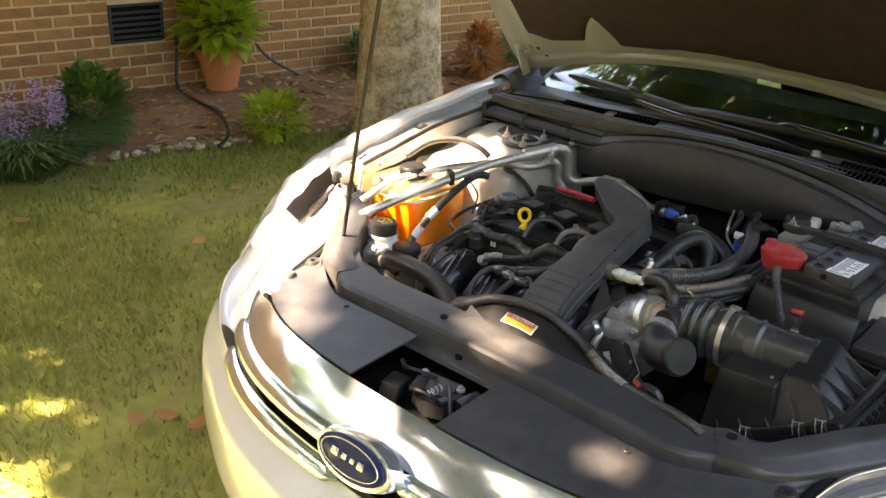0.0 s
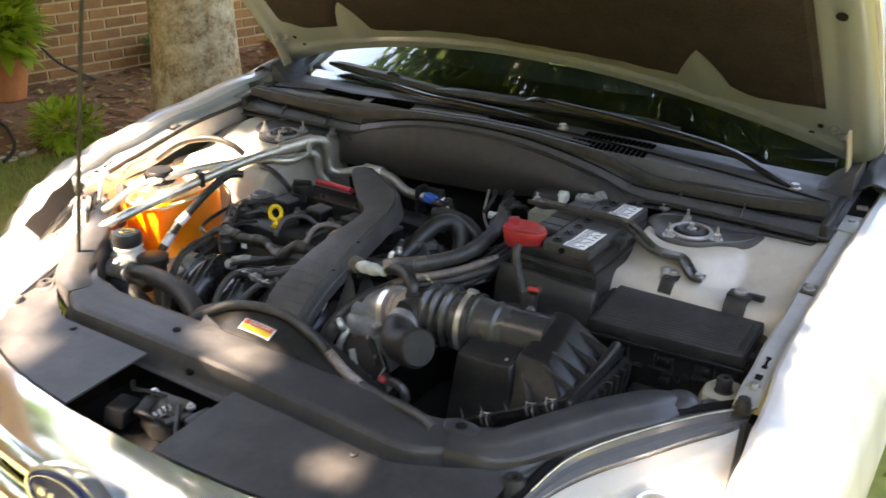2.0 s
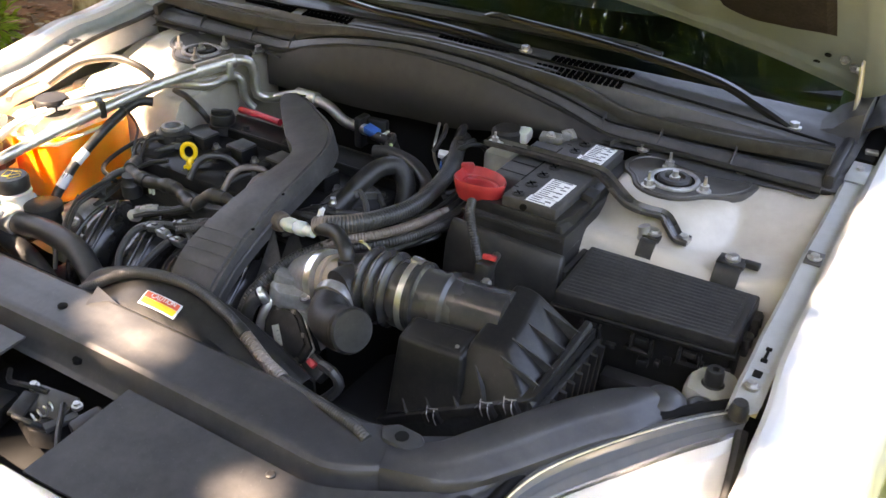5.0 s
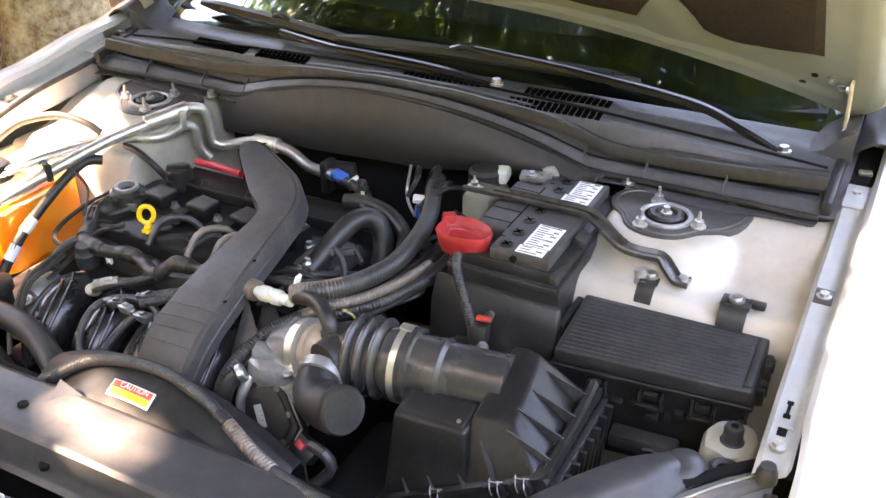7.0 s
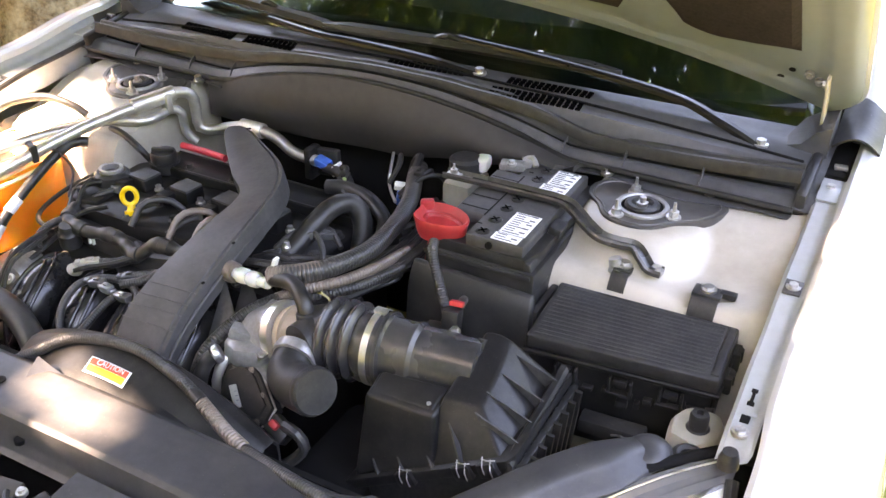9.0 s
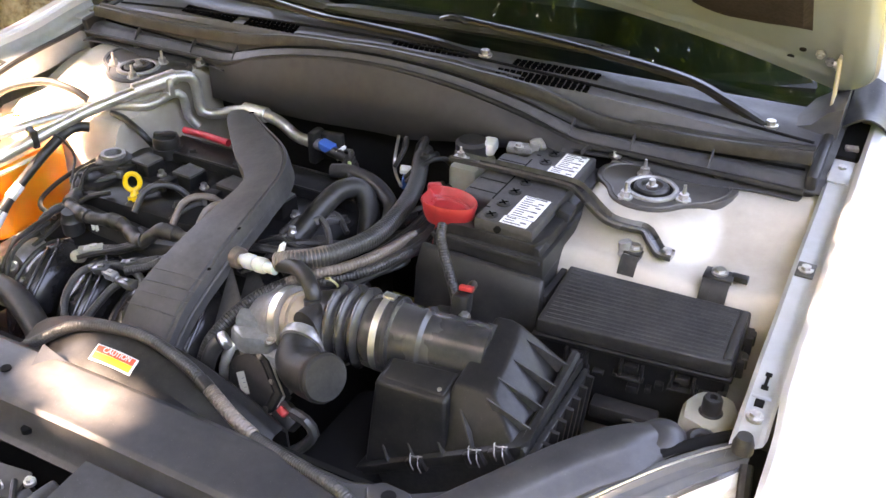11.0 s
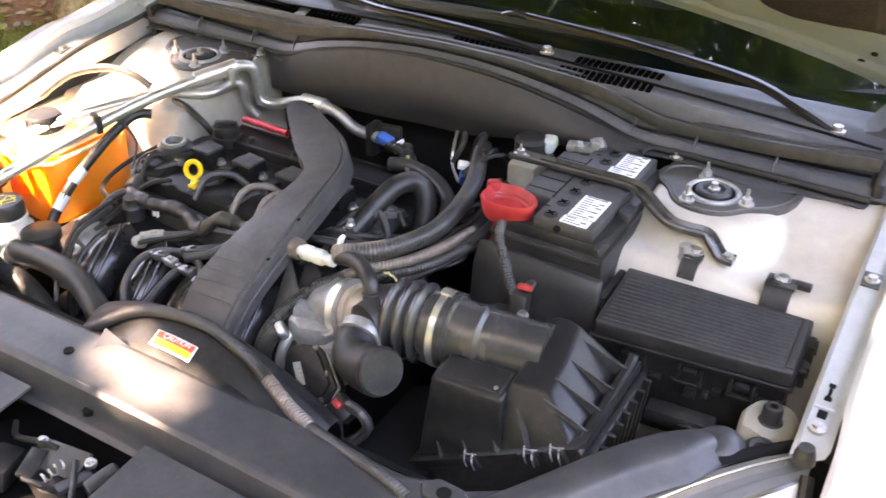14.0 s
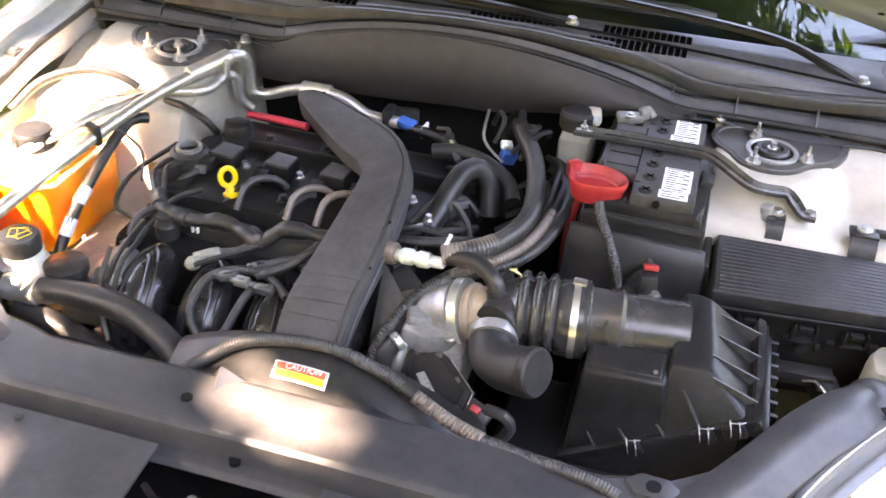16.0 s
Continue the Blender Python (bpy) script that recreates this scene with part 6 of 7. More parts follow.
part("pipe", tube(B(), PB, .0095, seg=14), M_PIPE, ac)
part("sleeve", cyl(B(), (-.325, 1.040, .828), (-.262, 1.035, .831), .0165, seg=18, bev=.002), M_PIPE, ac)
part("fitting", cyl(B(), (-.498, .905, .884), (-.450, .985, .899), .0165, seg=18, bev=.003), M_PIPE, ac)
for p, d in (((-.580, .708, .845), (.25, .9, .2)), ((-.458, .965, .884), (.3, .9, .1))):
    bm = B()
    box(bm, p, (.038, .014, .038), .004, (0, 0, -22))
    part("bracket", bm, M_PLASTIC if p[0] < -.5 else M_PIPE, ac)
bm = tube(B(), [(-.57, .71, .85), (-.555, .74, .842), (-.53, .74, .83), (-.50, .73, .81), (-.49, .70, .77)], .0025, seg=6)
part("thin_wire", bm, M_RUBBER, ac)
tagged(part("tank_hose", tube(B(), [(-.53, .805, .838), (-.548, .778, .842), (-.556, .715, .818), (-.563, .624, .766), (-.570, .577, .722), (-.574, .55, .69)], .0105, seg=10), M_RUBBER), "black rubber hose beside the coolant tank", "hose")
for a, b in (((-.5605, .640, .776), (-.5640, .614, .759)), ((-.5675, .594, .739), (-.5705, .571, .716))):
    tagged(part("hose_mark", cyl(B(), a, b, .0112, seg=12), M_WHITE), "white paint mark round the black hose", "hose mark", group="hose marks")
tagged(part("tower_loom", tube(B(), [(-.745, .71, .86), (-.715, .77, .895), (-.655, .82, .906), (-.60, .84, .893), (-.57, .85, .872)], .0085, seg=10), M_RUBBER), "black hose beside the shock tower", "wiring")
tagged(part("bay_hose", tube(B(), [(-.53, .87, .842), (-.49, .86, .845), (-.44, .85, .83), (-.42, .86, .80)], .007, seg=8), M_RUBBER), "thin black hose behind the engine", "hose")

# coolant tank
ct = thing("coolant_tank", "translucent coolant expansion tank glowing orange in the sun", "coolant tank", (-.66, .66, .62))
bm = B()
prism(bm, [(-.735, .585), (-.620, .575), (-.590, .600), (-.588, .765), (-.61, .80), (-.735, .80)], .655, .800, 'z', .022, 1.02)
part("tank_body", bm, M_ORANGE, ct, "orange translucent tank body")
bm = B()
prism(bm, [(-.748, .585), (-.640, .582), (-.606, .605), (-.604, .765), (-.63, .81), (-.745, .81)], .785, .838, 'z', .026, .86)
lathe(bm, (-.655, .648, .830), (-.655, .648, .848), [(0, .036), (.5, .03), (1, .03)], 24)
part("tank_top", bm, M_TANKTOP, ct, "pale upper half with the sun's glare in its colour")
bm = lathe(B(), (-.655, .648, .838), (-.655, .648, .870), [(0, .033), (.1, .036), (.8, .036), (1, .031), (1, .001)], 30)
tc_ = part("tank_cap", bm, M_HEAD, ct, "black ribbed filler cap")
for k in range(14):
    a = k * math.tau / 14
    part("grip_rib", box(B(), (-.655 + .036 * math.cos(a), .648 + .036 * math.sin(a), .853), (.004, .004, .022), .001, (0, 0, math.degrees(a))), M_HEAD, tc_)
part("seam_flange", prism(B(), [(-.745, .580), (-.628, .570), (-.592, .596), (-.590, .77), (-.612, .806), (-.742, .806)], .792, .797, 'z', .002), M_TANKTOP, ct)
part("nipple", cyl(B(), (-.66, .60, .822), (-.655, .568, .826), .008), M_TANKTOP, ct)
part("nipple_cap", cyl(B(), (-.71, .585, .82), (-.71, .565, .832), .014), M_PLASTIC, ct)
for pts_ in ([(-.78, .60, .83), (-.76, .56, .85), (-.73, .53, .84), (-.70, .50, .82)], [(-.77, .70, .86), (-.75, .63, .865), (-.73, .60, .862)], [(-.79, .50, .80), (-.75, .47, .81), (-.71, .46, .80), (-.69, .44, .77)]):
    tagged(part("pale_line", tube(B(), pts_, .007, seg=8), M_PIPE), "pale metal line beside the coolant tank", "pipe", group="pale lines")

# power steering reservoir and its neighbour
def hull_box(c, sz):
    return box(B(), c, sz, .006, (0, 4, 12), 3)


ps = thing("steering_fluid_reservoir", "milky fluid reservoir with a printed black cap", "fluid reservoir", (-.572, .47, .66))
part("reservoir_body", lathe(B(), (-.572, .468, .65), (-.572, .468, .765), [(0, .030), (.1, .041), (.70, .041), (.80, .032), (.84, .031), (.86, .035), (.90, .035), (.92, .030), (1, .028)], 28), M_WHITEPL, ps)
part("reservoir_cap", lathe(B(), (-.572, .468, .757), (-.572, .468, .786), [(0, .033), (.8, .034), (1, .030), (1, .001)], 30), M_PLASTIC, ps)
bm = B()
fan_ = [(-.020 + .040 * k / 8, .009 + .007 * math.sin(k / 8 * math.pi)) for k in range(9)]
base_ = [(-.010 + .020 * k / 4, -.012 + .003 * math.sin(k / 4 * math.pi)) for k in range(5)]
for l_ in (fan_, base_, [fan_[0], base_[0]], [fan_[-1], base_[-1]], [fan_[2], base_[3]], [fan_[6], base_[1]], [(-.006, .016), (.002, .021), (.010, .018)]):
    tube(bm, [(-.572 + p[0], .468 + p[1], .7865) for p in l_], .0007, seg=4, step=.004)
part("cap_print", bm, M_LABELY, ps, "faded yellow symbol")
part("mount", hull_box((-.622, .470, .752), (.070, .040, .030)), M_WHITEPL, ps)
part("mount_screw", bolt(B(), (-.630, .465, .768), .008), M_STEEL, ps)
pc = thing("pump_pulley_cover", "round dark cap beside the fluid reservoir", "cap", (-.495, .475, .70))
part("cover", lathe(B(), (-.500, .478, .69), (-.500, .478, .742), [(0, .030), (.6, .030), (.65, .036), (.95, .036), (1, .032), (1, .001)], 28), M_PLASTIC_GREY, pc)
bm = B()
lathe(bm, (-.445, .565, .70), (-.44, .50, .705), [(0, .03), (.2, .034), (.8, .034), (1, .028), (1, .001)], 22)
box(bm, (-.47, .54, .66), (.10, .08, .08), .02)
tagged(part("alternator", bm, M_ALU), "bare aluminium accessory casting beside the engine", "alternator")
bm = B()
box(bm, (-.52, .62, .62), (.12, .20, .12), .02)
box(bm, (-.48, .83, .72), (.10, .12, .10), .02)
cyl(bm, (-.47, .76, .74), (-.44, .73, .775), .015)
tagged(part("engine_mount", bm, M_ALU), "dusty cast engine mount below the pipes", "engine mount")

# radiator hose
rh = thing("radiator_hose", "thick black upper radiator hose", "hose", (-.4, .43, .7))
part("hose", tube(B(), [(-.525, .430, .713), (-.470, .435, .718), (-.419, .434, .719), (-.350, .425, .716), (-.285, .402, .703), (-.240, .378, .680), (-.21, .36, .62)], .0220, seg=18), M_RUBBER, rh)
part("clamp", lathe(B(), (-.578, .427, .713), (-.518, .430, .713), [(0, .020), (.02, .0245), (.30, .0254), (.34, .0238), (.66, .0238), (.70, .0254), (.97, .0248), (1, .020)], 24), M_PIPE, rh, "bright hose clamp")
part("clamp_ear", box(B(), (-.548, .412, .736), (.020, .012, .010), .002, (30, 0, 0)), M_PIPE, rh)
part("neck", lathe(B(), (-.640, .425, .713), (-.570, .427, .713), [(0, .019), (.25, .021), (.3, .024), (.5, .024), (.55, .020), (1, .020)], 20), M_PLASTIC_GREY, rh)
part("neck_elbow", tube(B(), [(-.635, .425, .713), (-.66, .420, .710), (-.675, .41, .68)], .018, seg=14), M_PLASTIC_GREY, rh)
tagged(part("lower_hose", tube(B(), [(-.56, .42, .68), (-.45, .40, .665), (-.33, .36, .65), (-.2, .33, .62)], .02, seg=12), M_RUBBER), "black hose below the radiator hose", "hose")

# throttle body
tb = thing("throttle_body", "cast aluminium throttle body with a black actuator", "throttle body", (.13, .50, .70))
bm = B()
lathe(bm, (.06, .548, .728), (.150, .540, .770), [(0, .03), (.05, .042), (.45, .044), (.55, .048), (.75, .048), (.80, .050), (.98, .050), (1, .046)], 28)
box(bm, (.125, .515, .70), (.10, .09, .09), .014)
prism(bm, [(.070, .480), (.105, .462), (.150, .476), (.165, .515), (.155, .560), (.11, .580), (.07, .545)], .735, .768, 'z', .008, .92)
box(bm, (.095, .505, .772), (.040, .030, .020), .006, (0, 12, 20))
box(bm, (.128, .560, .800), (.034, .026, .014), .004, (0, 15, 0))
part("casting", bm, M_ALU, tb)
# flat black actuator cover with a bright gasket edge
FN = Vector((-.05, -.72, .69)).normalized()
OUT = [(.088, .470, .734), (.108, .478, .744), (.134, .4766, .7445), (.152, .469, .738), (.178, .4515, .7215), (.197, .4387, .7094), (.1926, .4208, .6904), (.170, .407, .676), (.1458, .403, .6686), (.115, .412, .676), (.0996, .429, .6923), (.087, .452, .716)]
bm = B()
mid_ = sum((Vector(p) for p in OUT), Vector()) / len(OUT)
skin(bm, [[bm.verts.new(mid_ + (Vector(p) - mid_) * k + FN * h) for p in OUT] for k, h in ((1.0, -.030), (1.0, -.003), (.96, 0), (.80, .001), (.77, .004), (.001, .005))])
ac2 = part("actuator_cover", bm, M_HEAD, tb, "black actuator cover")
bm = B()
skin(bm, [[bm.verts.new(mid_ + (Vector(p) - mid_) * k + FN * h) for p in OUT] for k, h in ((1.0, -.010), (1.025, -.010), (1.025, -.005), (1.0, -.005))], caps=False)
part("gasket_edge", bm, M_PIPE, ac2, "thin bright gasket edge")
bm = B()
ST = [Vector(p) for p in ((.1104, .4472, .712), (.1217, .4511, .7169), (.1469, .4305, .6972), (.1355, .4264, .6922))]
skin(bm, [[bm.verts.new(p + FN * h) for p in ST] for h in (.0045, .0062)])
sk_ = part("actuator_sticker", bm, M_DIMPL, ac2, "worn pale sticker")
for k in range(3):
    a_, b_ = ST[1].lerp(ST[2], .3 + .2 * k), ST[0].lerp(ST[3], .3 + .2 * k)
    part("print_bar", tube(B(), [a_.lerp(b_, .12) + FN * .0062, a_.lerp(b_, .45) + FN * .0062], .0008, seg=4), M_INK, sk_)
for p in ((.1368, .4697, .7374), (.1714, .4475, .7168), (.105, .470, .736), (.180, .420, .688), (.112, .420, .684)):
    part("cover_screw", bolt(B(), Vector(p) + FN * .001, .0036, FN, .003), M_STRUT, tb)
part("casting_bolt", bolt(B(), (.150, .482, .764), .006, (0, -.1, 1), .005), M_STEEL, tb)
bm = B()
box(bm, (.208, .425, .692), (.016, .012, .012), .003, (40, 20, -15))
part("red_lock", bm, M_RED, tb, "red connector lock")
part("connector", box(B(), (.210, .435, .676), (.042, .030, .030), .005, (40, 20, -15)), M_PLASTIC, tb)
part("connector_wire", tube(B(), [(.222, .432, .690), (.250, .425, .692), (.262, .425, .670), (.240, .415, .640), (.20, .41, .61)], .009, seg=8), M_LOOM, tb)
part("bright_clamp", lathe(B(), (.146, .541, .769), (.160, .540, .773), [(0, .046), (0, .0515), (1, .0515), (1, .046)], 34), M_CLAMP, tb, "shiny clamp on the throttle neck")
part("tan_ring", lathe(B(), (.160, .540, .773), (.200, .538, .783), [(0, .041), (.15, .041), (.2, .045), (.35, .045), (.4, .040), (1, .040)], 30), M_TANRING, tb, "tan sealing ring")
part("coolant_hose", tube(B(), [(.070, .462, .748), (.060, .452, .735), (.052, .44, .70), (.055, .43, .65)], .0125, seg=12), M_RUBBER, tb)
part("nipple_clamp", lathe(B(), (.078, .470, .752), (.070, .462, .747), [(0, .013), (.2, .0155), (.8, .0155), (1, .013)], 18), M_CLAMP, tb)
part("coolant_nipple", tube(B(), [(.085, .495, .742), (.078, .475, .73), (.072, .46, .70), (.075, .46, .66)], .010, seg=10), M_PIPE, tb)

# thin stiffening plates between the duct and the throttle body
bp_ = thing("duct_support_bracket", "black sheet bracket between air duct and throttle body", "bracket", (.05, .53, .74))
for tri_ in (((.020, .610, .800), (.105, .545, .770), (.030, .520, .690)), ((.018, .560, .810), (.085, .505, .760), (.020, .480, .700))):
    bm = B()
    lo_ = [bm.verts.new(p) for p in tri_]
    hi_ = [bm.verts.new(Vector(p) + Vector((.002, .003, .002))) for p in tri_]
    skin(bm, [lo_, hi_])
    part("plate", bm, M_PLASTIC, bp_)
cs_ = thing("coolant_sensor", "small bright sensor with a wire beside the duct", "sensor", (.045, .690, .80))
part("sensor_body", lathe(B(), (.045, .690, .785), (.048, .692, .828), [(0, .012), (.4, .012), (.45, .008), (.8, .008), (.85, .006), (1, .005)], 16), M_STEEL, cs_)
part("sensor_plug", box(B(), (.030, .672, .806), (.034, .020, .016), .003, (0, -10, 25)), M_GLOSS, cs_)
part("sensor_wire", tube(B(), [(.045, .672, .806), (.075, .668, .818), (.10, .690, .812), (.12, .73, .795)], .0055, seg=8), M_RUBBER, cs_)

# wires and plugs over the rear of the head
rw = thing("rear_engine_wiring", "tangle of black wires and plugs behind the air duct", "wiring", (.07, .78, .79))
for pts_, r_ in (([(.015, .700, .800), (.040, .725, .826), (.075, .735, .830), (.105, .715, .815), (.125, .680, .800)], .0055), ([(.020, .735, .802), (.050, .760, .822), (.085, .770, .822), (.120, .750, .805)], .0050),
                 ([(-.010, .640, .800), (.030, .628, .815), (.075, .640, .815), (.110, .668, .808), (.150, .690, .800)], .0075), ([(.000, .660, .800), (.045, .655, .822), (.080, .668, .812), (.095, .700, .800)], .0045),
                 ([(.030, .860, .820), (.060, .845, .832), (.090, .855, .826), (.120, .890, .82)], .0048), ([(-.02, .965, .835), (.005, .945, .846), (.015, .915, .836), (.045, .880, .826)], .0055),
                 ([(.13, .93, .83), (.155, .955, .86), (.165, .985, .865), (.15, 1.02, .84)], .0050), ([(.15, .90, .84), (.17, .94, .868), (.185, .98, .862), (.18, 1.02, .83)], .0045), ([(.09, .96, .83), (.10, .985, .862), (.085, 1.015, .866), (.07, 1.03, .83)], .0045)):
    part("wire", tube(B(), pts_, r_, seg=8, ribs=.0006, pitch=.0045), M_LOOM if r_ > .005 else M_RUBBER, rw)
for c_, sz_, rot_, m_ in (((.062, .730, .826), (.030, .018, .016), (0, -8, 20), M_GLOSS), ((.100, .700, .806), (.024, .020, .018), (0, 12, -30), M_PLASTIC_GREY), ((.080, .762, .816), (.034, .022, .014), (0, 0, 35), M_GLOSS), ((.012, .925, .836), (.020, .030, .018), (10, 0, 15), M_PLASTIC_GREY), ((.155, .965, .862), (.016, .028, .022), (0, 0, 10), M_PLASTIC)):
    bm = box(B(), c_, sz_, .003, rot_)
    box(bm, Vector(c_) + Vector((0, 0, sz_[2] * .55)), (sz_[0] * .45, sz_[1] * .5, .004), .001, rot_)
    part("plug", bm, m_, rw)

# intake tube: elbow, bellows, clamps
it = thing("intake_tube", "black rubber intake bellows with steel clamps", "intake tube", (.30, .55, .72))
ax0, ax1 = Vector((.195, .540, .792)), Vector((.480, .568, .798))


def axp(s):
    return ax0.lerp(ax1, s)


prof = [(0, .038), (.04, .043), (.10, .047), (.125, .051)]
for k in range(3):
    s0 = .130 + .072 * k
    prof += [(s0 + .006, .053), (s0 + .012, .0585), (s0 + .024, .0620), (s0 + .040, .0628), (s0 + .052, .0600), (s0 + .060, .0545), (s0 + .066, .053)]
prof += [(.352, .056), (.38, .0575), (.47, .0575), (.50, .0565), (.51, .0520), (.62, .051), (.64, .054), (.66, .054), (.68, .0485), (1, .0475)]
bm = lathe(B(), ax0, ax1, prof, 40)
part("bellows", bm, M_BELLOWS, it)
part("hose_clamp", lathe(B(), axp(.412), axp(.448), [(0, .057), (0, .0590), (1, .0590), (1, .057)], 36), M_CLAMP, it, "shiny steel hose clamp")
part("hose_clamp", lathe(B(), axp(.475), axp(.497), [(0, .0555), (0, .0585), (1, .0585), (1, .0555)], 36), M_PLASTIC_GREY, it)
bm = B()
box(bm, axp(.43) + Vector((0, .010, .060)), (.020, .014, .006), .002)
part("clamp_screw", bm, M_STEEL, it)
part("neck", lathe(B(), axp(.10) + Vector((.004, -.005, .005)), (.213, .494, .796), [(0, .036), (.5, .037), (1, .034)], 28), M_PLASTIC_GREY, it)
bm = tube(B(), [(.212, .494, .784), (.213, .474, .777), (.220, .457, .771), (.238, .445, .769), (.262, .437, .774), (.284, .429, .782)], lambda s: .0325 + .0035 * s, seg=24, step=.005)
part("elbow", bm, M_PLASTIC_GREY, it, "black rubber elbow with capped end")
part("elbow_cap", lathe(B(), (.277, .432, .7825), (.292, .4255, .7880), [(0, .0345), (.2, .0365), (.8, .036), (1, .033), (1, .001)], 30), M_PLASTIC_GREY, it)
part("elbow_band", lathe(B(), (.212, .493, .785), (.214, .477, .781), [(0, .031), (0, .0365), (.5, .0372), (1, .0365), (1, .031)], 28), M_ALU, it, "grey metal band")
part("breather", tube(B(), [(.205, .530, .825), (.200, .532, .842), (.182, .545, .852), (.155, .560, .854), (.115, .566, .846)], .0125, seg=14), M_RUBBER, it, "small breather hose")
part("breather_collar", lathe(B(), (.206, .528, .818), (.203, .530, .834), [(0, .013), (.1, .0165), (.9, .016), (1, .013)], 20), M_PLASTIC_GREY, it)
part("spring_clamp", tube(B(), [(.225 + .010 * math.cos(k * .7), .548 + .006 * math.sin(k * .7), .848 + .003 * k) for k in range(8)], .002, seg=5, step=.004), M_LABELG, it, "small brassy spring clamp")

# heater and breather hoses
hs = thing("heater_hoses", "heater hoses joined by a white tee near the duct", "hoses", (.1, .7, .8))
bm = B()
cyl(bm, (.028, .573, .826), (.112, .558, .839), .0090, seg=16)
for s in (.3, .62):
    p = Vector((.028, .573, .826)).lerp(Vector((.112, .558, .839)), s)
    lathe(bm, p - Vector((.012, -.002, .002)), p + Vector((.012, -.002, .002)), [(0, .010), (.2, .0130), (.8, .0130), (1, .010)], 18)
part("tee", bm, M_WHITEPL, hs, "white plastic tee")
part("tan_collar", lathe(B(), (-.01, .582, .820), (.035, .572, .827), [(0, .015), (.1, .018), (.9, .018), (1, .015)], 18), M_LOOM_TAN, hs)
part("hose", tube(B(), [(.112, .570, .846), (.15, .580, .856), (.185, .62, .857), (.208, .70, .853), (.200, .80, .850), (.178, .89, .852), (.140, .975, .850), (.12, 1.03, .84)], .0152, seg=14, ribs=.0012, pitch=.0055), M_LOOM, hs)
part("tan_hose", tube(B(), [(.108, .568, .846), (.130, .574, .852), (.158, .588, .8565), (.178, .610, .857)], .0160, seg=14, ribs=.0012, pitch=.0055), M_LOOM_TAN, hs)
bm = B()
box(bm, (.112, .578, .866), (.006, .012, .022), .001, (0, 20, 0))
part("clip_tab", bm, M_WHITE, hs)
part("hose", tube(B(), [(.030, .655, .775), (.050, .705, .805), (.062, .755, .835), (.074, .800, .852), (.094, .830, .848), (.114, .830, .815), (.120, .81, .77)], .0185, seg=16), M_RUBBER, hs)
part("hose", tube(B(), [(-.01, .90, .825), (.03, .905, .83), (.09, .89, .828), (.14, .86, .815), (.16, .82, .80)], .014, seg=10), M_RUBBER, hs)
part("hose", tube(B(), [(-.09, 1.01, .80), (-.04, .985, .81), (.01, .94, .825), (.03, .91, .82)], .011, seg=10), M_RUBBER, hs)
part("hose", tube(B(), [(.13, .985, .85), (.125, 1.02, .87), (.10, 1.04, .84), (.09, 1.04, .80)], .008, seg=8), M_RUBBER, hs)
part("hose", tube(B(), [(.06, 1.03, .86), (.055, 1.02, .81), (.075, .99, .80), (.11, .95, .80)], .003, seg=6), M_PIPE, hs)
tl = thing("taped_wire_bundle", "black taped wire bundle climbing beside the battery", "wiring", (.235, .82, .78))
r = random.Random(77)
for k in range(6):
    o = Vector((r.uniform(-.016, .016), r.uniform(-.012, .012), r.uniform(-.012, .012)))
    part("strand", tube(B(), [Vector(p) + o + Vector((r.uniform(-.006, .006), r.uniform(-.006, .006), 0)) for p in ((.170, .640, .790), (.215, .70, .803), (.240, .77, .815), (.243, .84, .825), (.228, .90, .822), (.20, .95, .81))], r.uniform(.0055, .009), seg=8), M_RUBBER, tl)
lm = thing("wiring_looms", "bundles of corrugated wiring loom beside the battery", "wiring", (.15, .7, .75))
part("loom", tube(B(), [(.035, .440, .69), (.045, .470, .742), (.075, .525, .782), (.105, .560, .800), (.14, .585, .812), (.19, .625, .815), (.228, .72, .815), (.225, .82, .81), (.20, .90, .80)], .0095, seg=10, ribs=.0015, pitch=.0052), M_LOOM, lm)
part("loom", tube(B(), [(.115, .572, .805), (.16, .583, .830), (.20, .62, .835), (.225, .69, .83), (.235, .78, .82)], .0085, seg=10, ribs=.0015, pitch=.0052), M_LOOM_TAN, lm, "dusty tan loom")
part("loom", tube(B(), [(.13, .585, .80), (.18, .60, .815), (.225, .65, .82), (.245, .72, .815), (.25, .80, .80)], .0085, seg=10, ribs=.0015, pitch=.0052), M_LOOM, lm)
r = random.Random(51)
for k in range(7):
    y0 = .62 + .05 * k
    part("wire", tube(B(), [(.15 + r.uniform(-.03, .03), y0, .77), (.19 + r.uniform(-.03, .03), y0 + .06, .79 + r.uniform(-.02, .02)), (.22 + r.uniform(-.02, .03), y0 + .12, .79), (.2 + r.uniform(-.05, .05), y0 + .2, .75)], .006, seg=6), M_RUBBER, lm)
for k in range(6):
    bm = B()
    box(bm, (r.uniform(.12, .24), r.uniform(.68, .95), r.uniform(.70, .78)), (.05, .04, .04), .008, (r.uniform(-30, 30), r.uniform(-30, 30), r.uniform(0, 90)))
    part("connector", bm, M_PLASTIC, lm)
part("connector", box(B(), (.115, .975, .80), (.03, .022, .03), .004, (20, 10, 30)), M_BLUE, lm, "dark blue connector")
part("connector", box(B(), (.112, .965, .828), (.022, .016, .012), .003, (20, 10, 30)), M_WHITE, lm, "white connector")
bm = B()
box(bm, (-.11, 1.05, .79), (.05, .02, .06), .006, (0, 0, 10))
box(bm, (-.14, 1.035, .79), (.02, .04, .07), .006)
tagged(part("firewall_bracket", bm, M_PLASTIC), "black bracket on the lower firewall", "bracket")

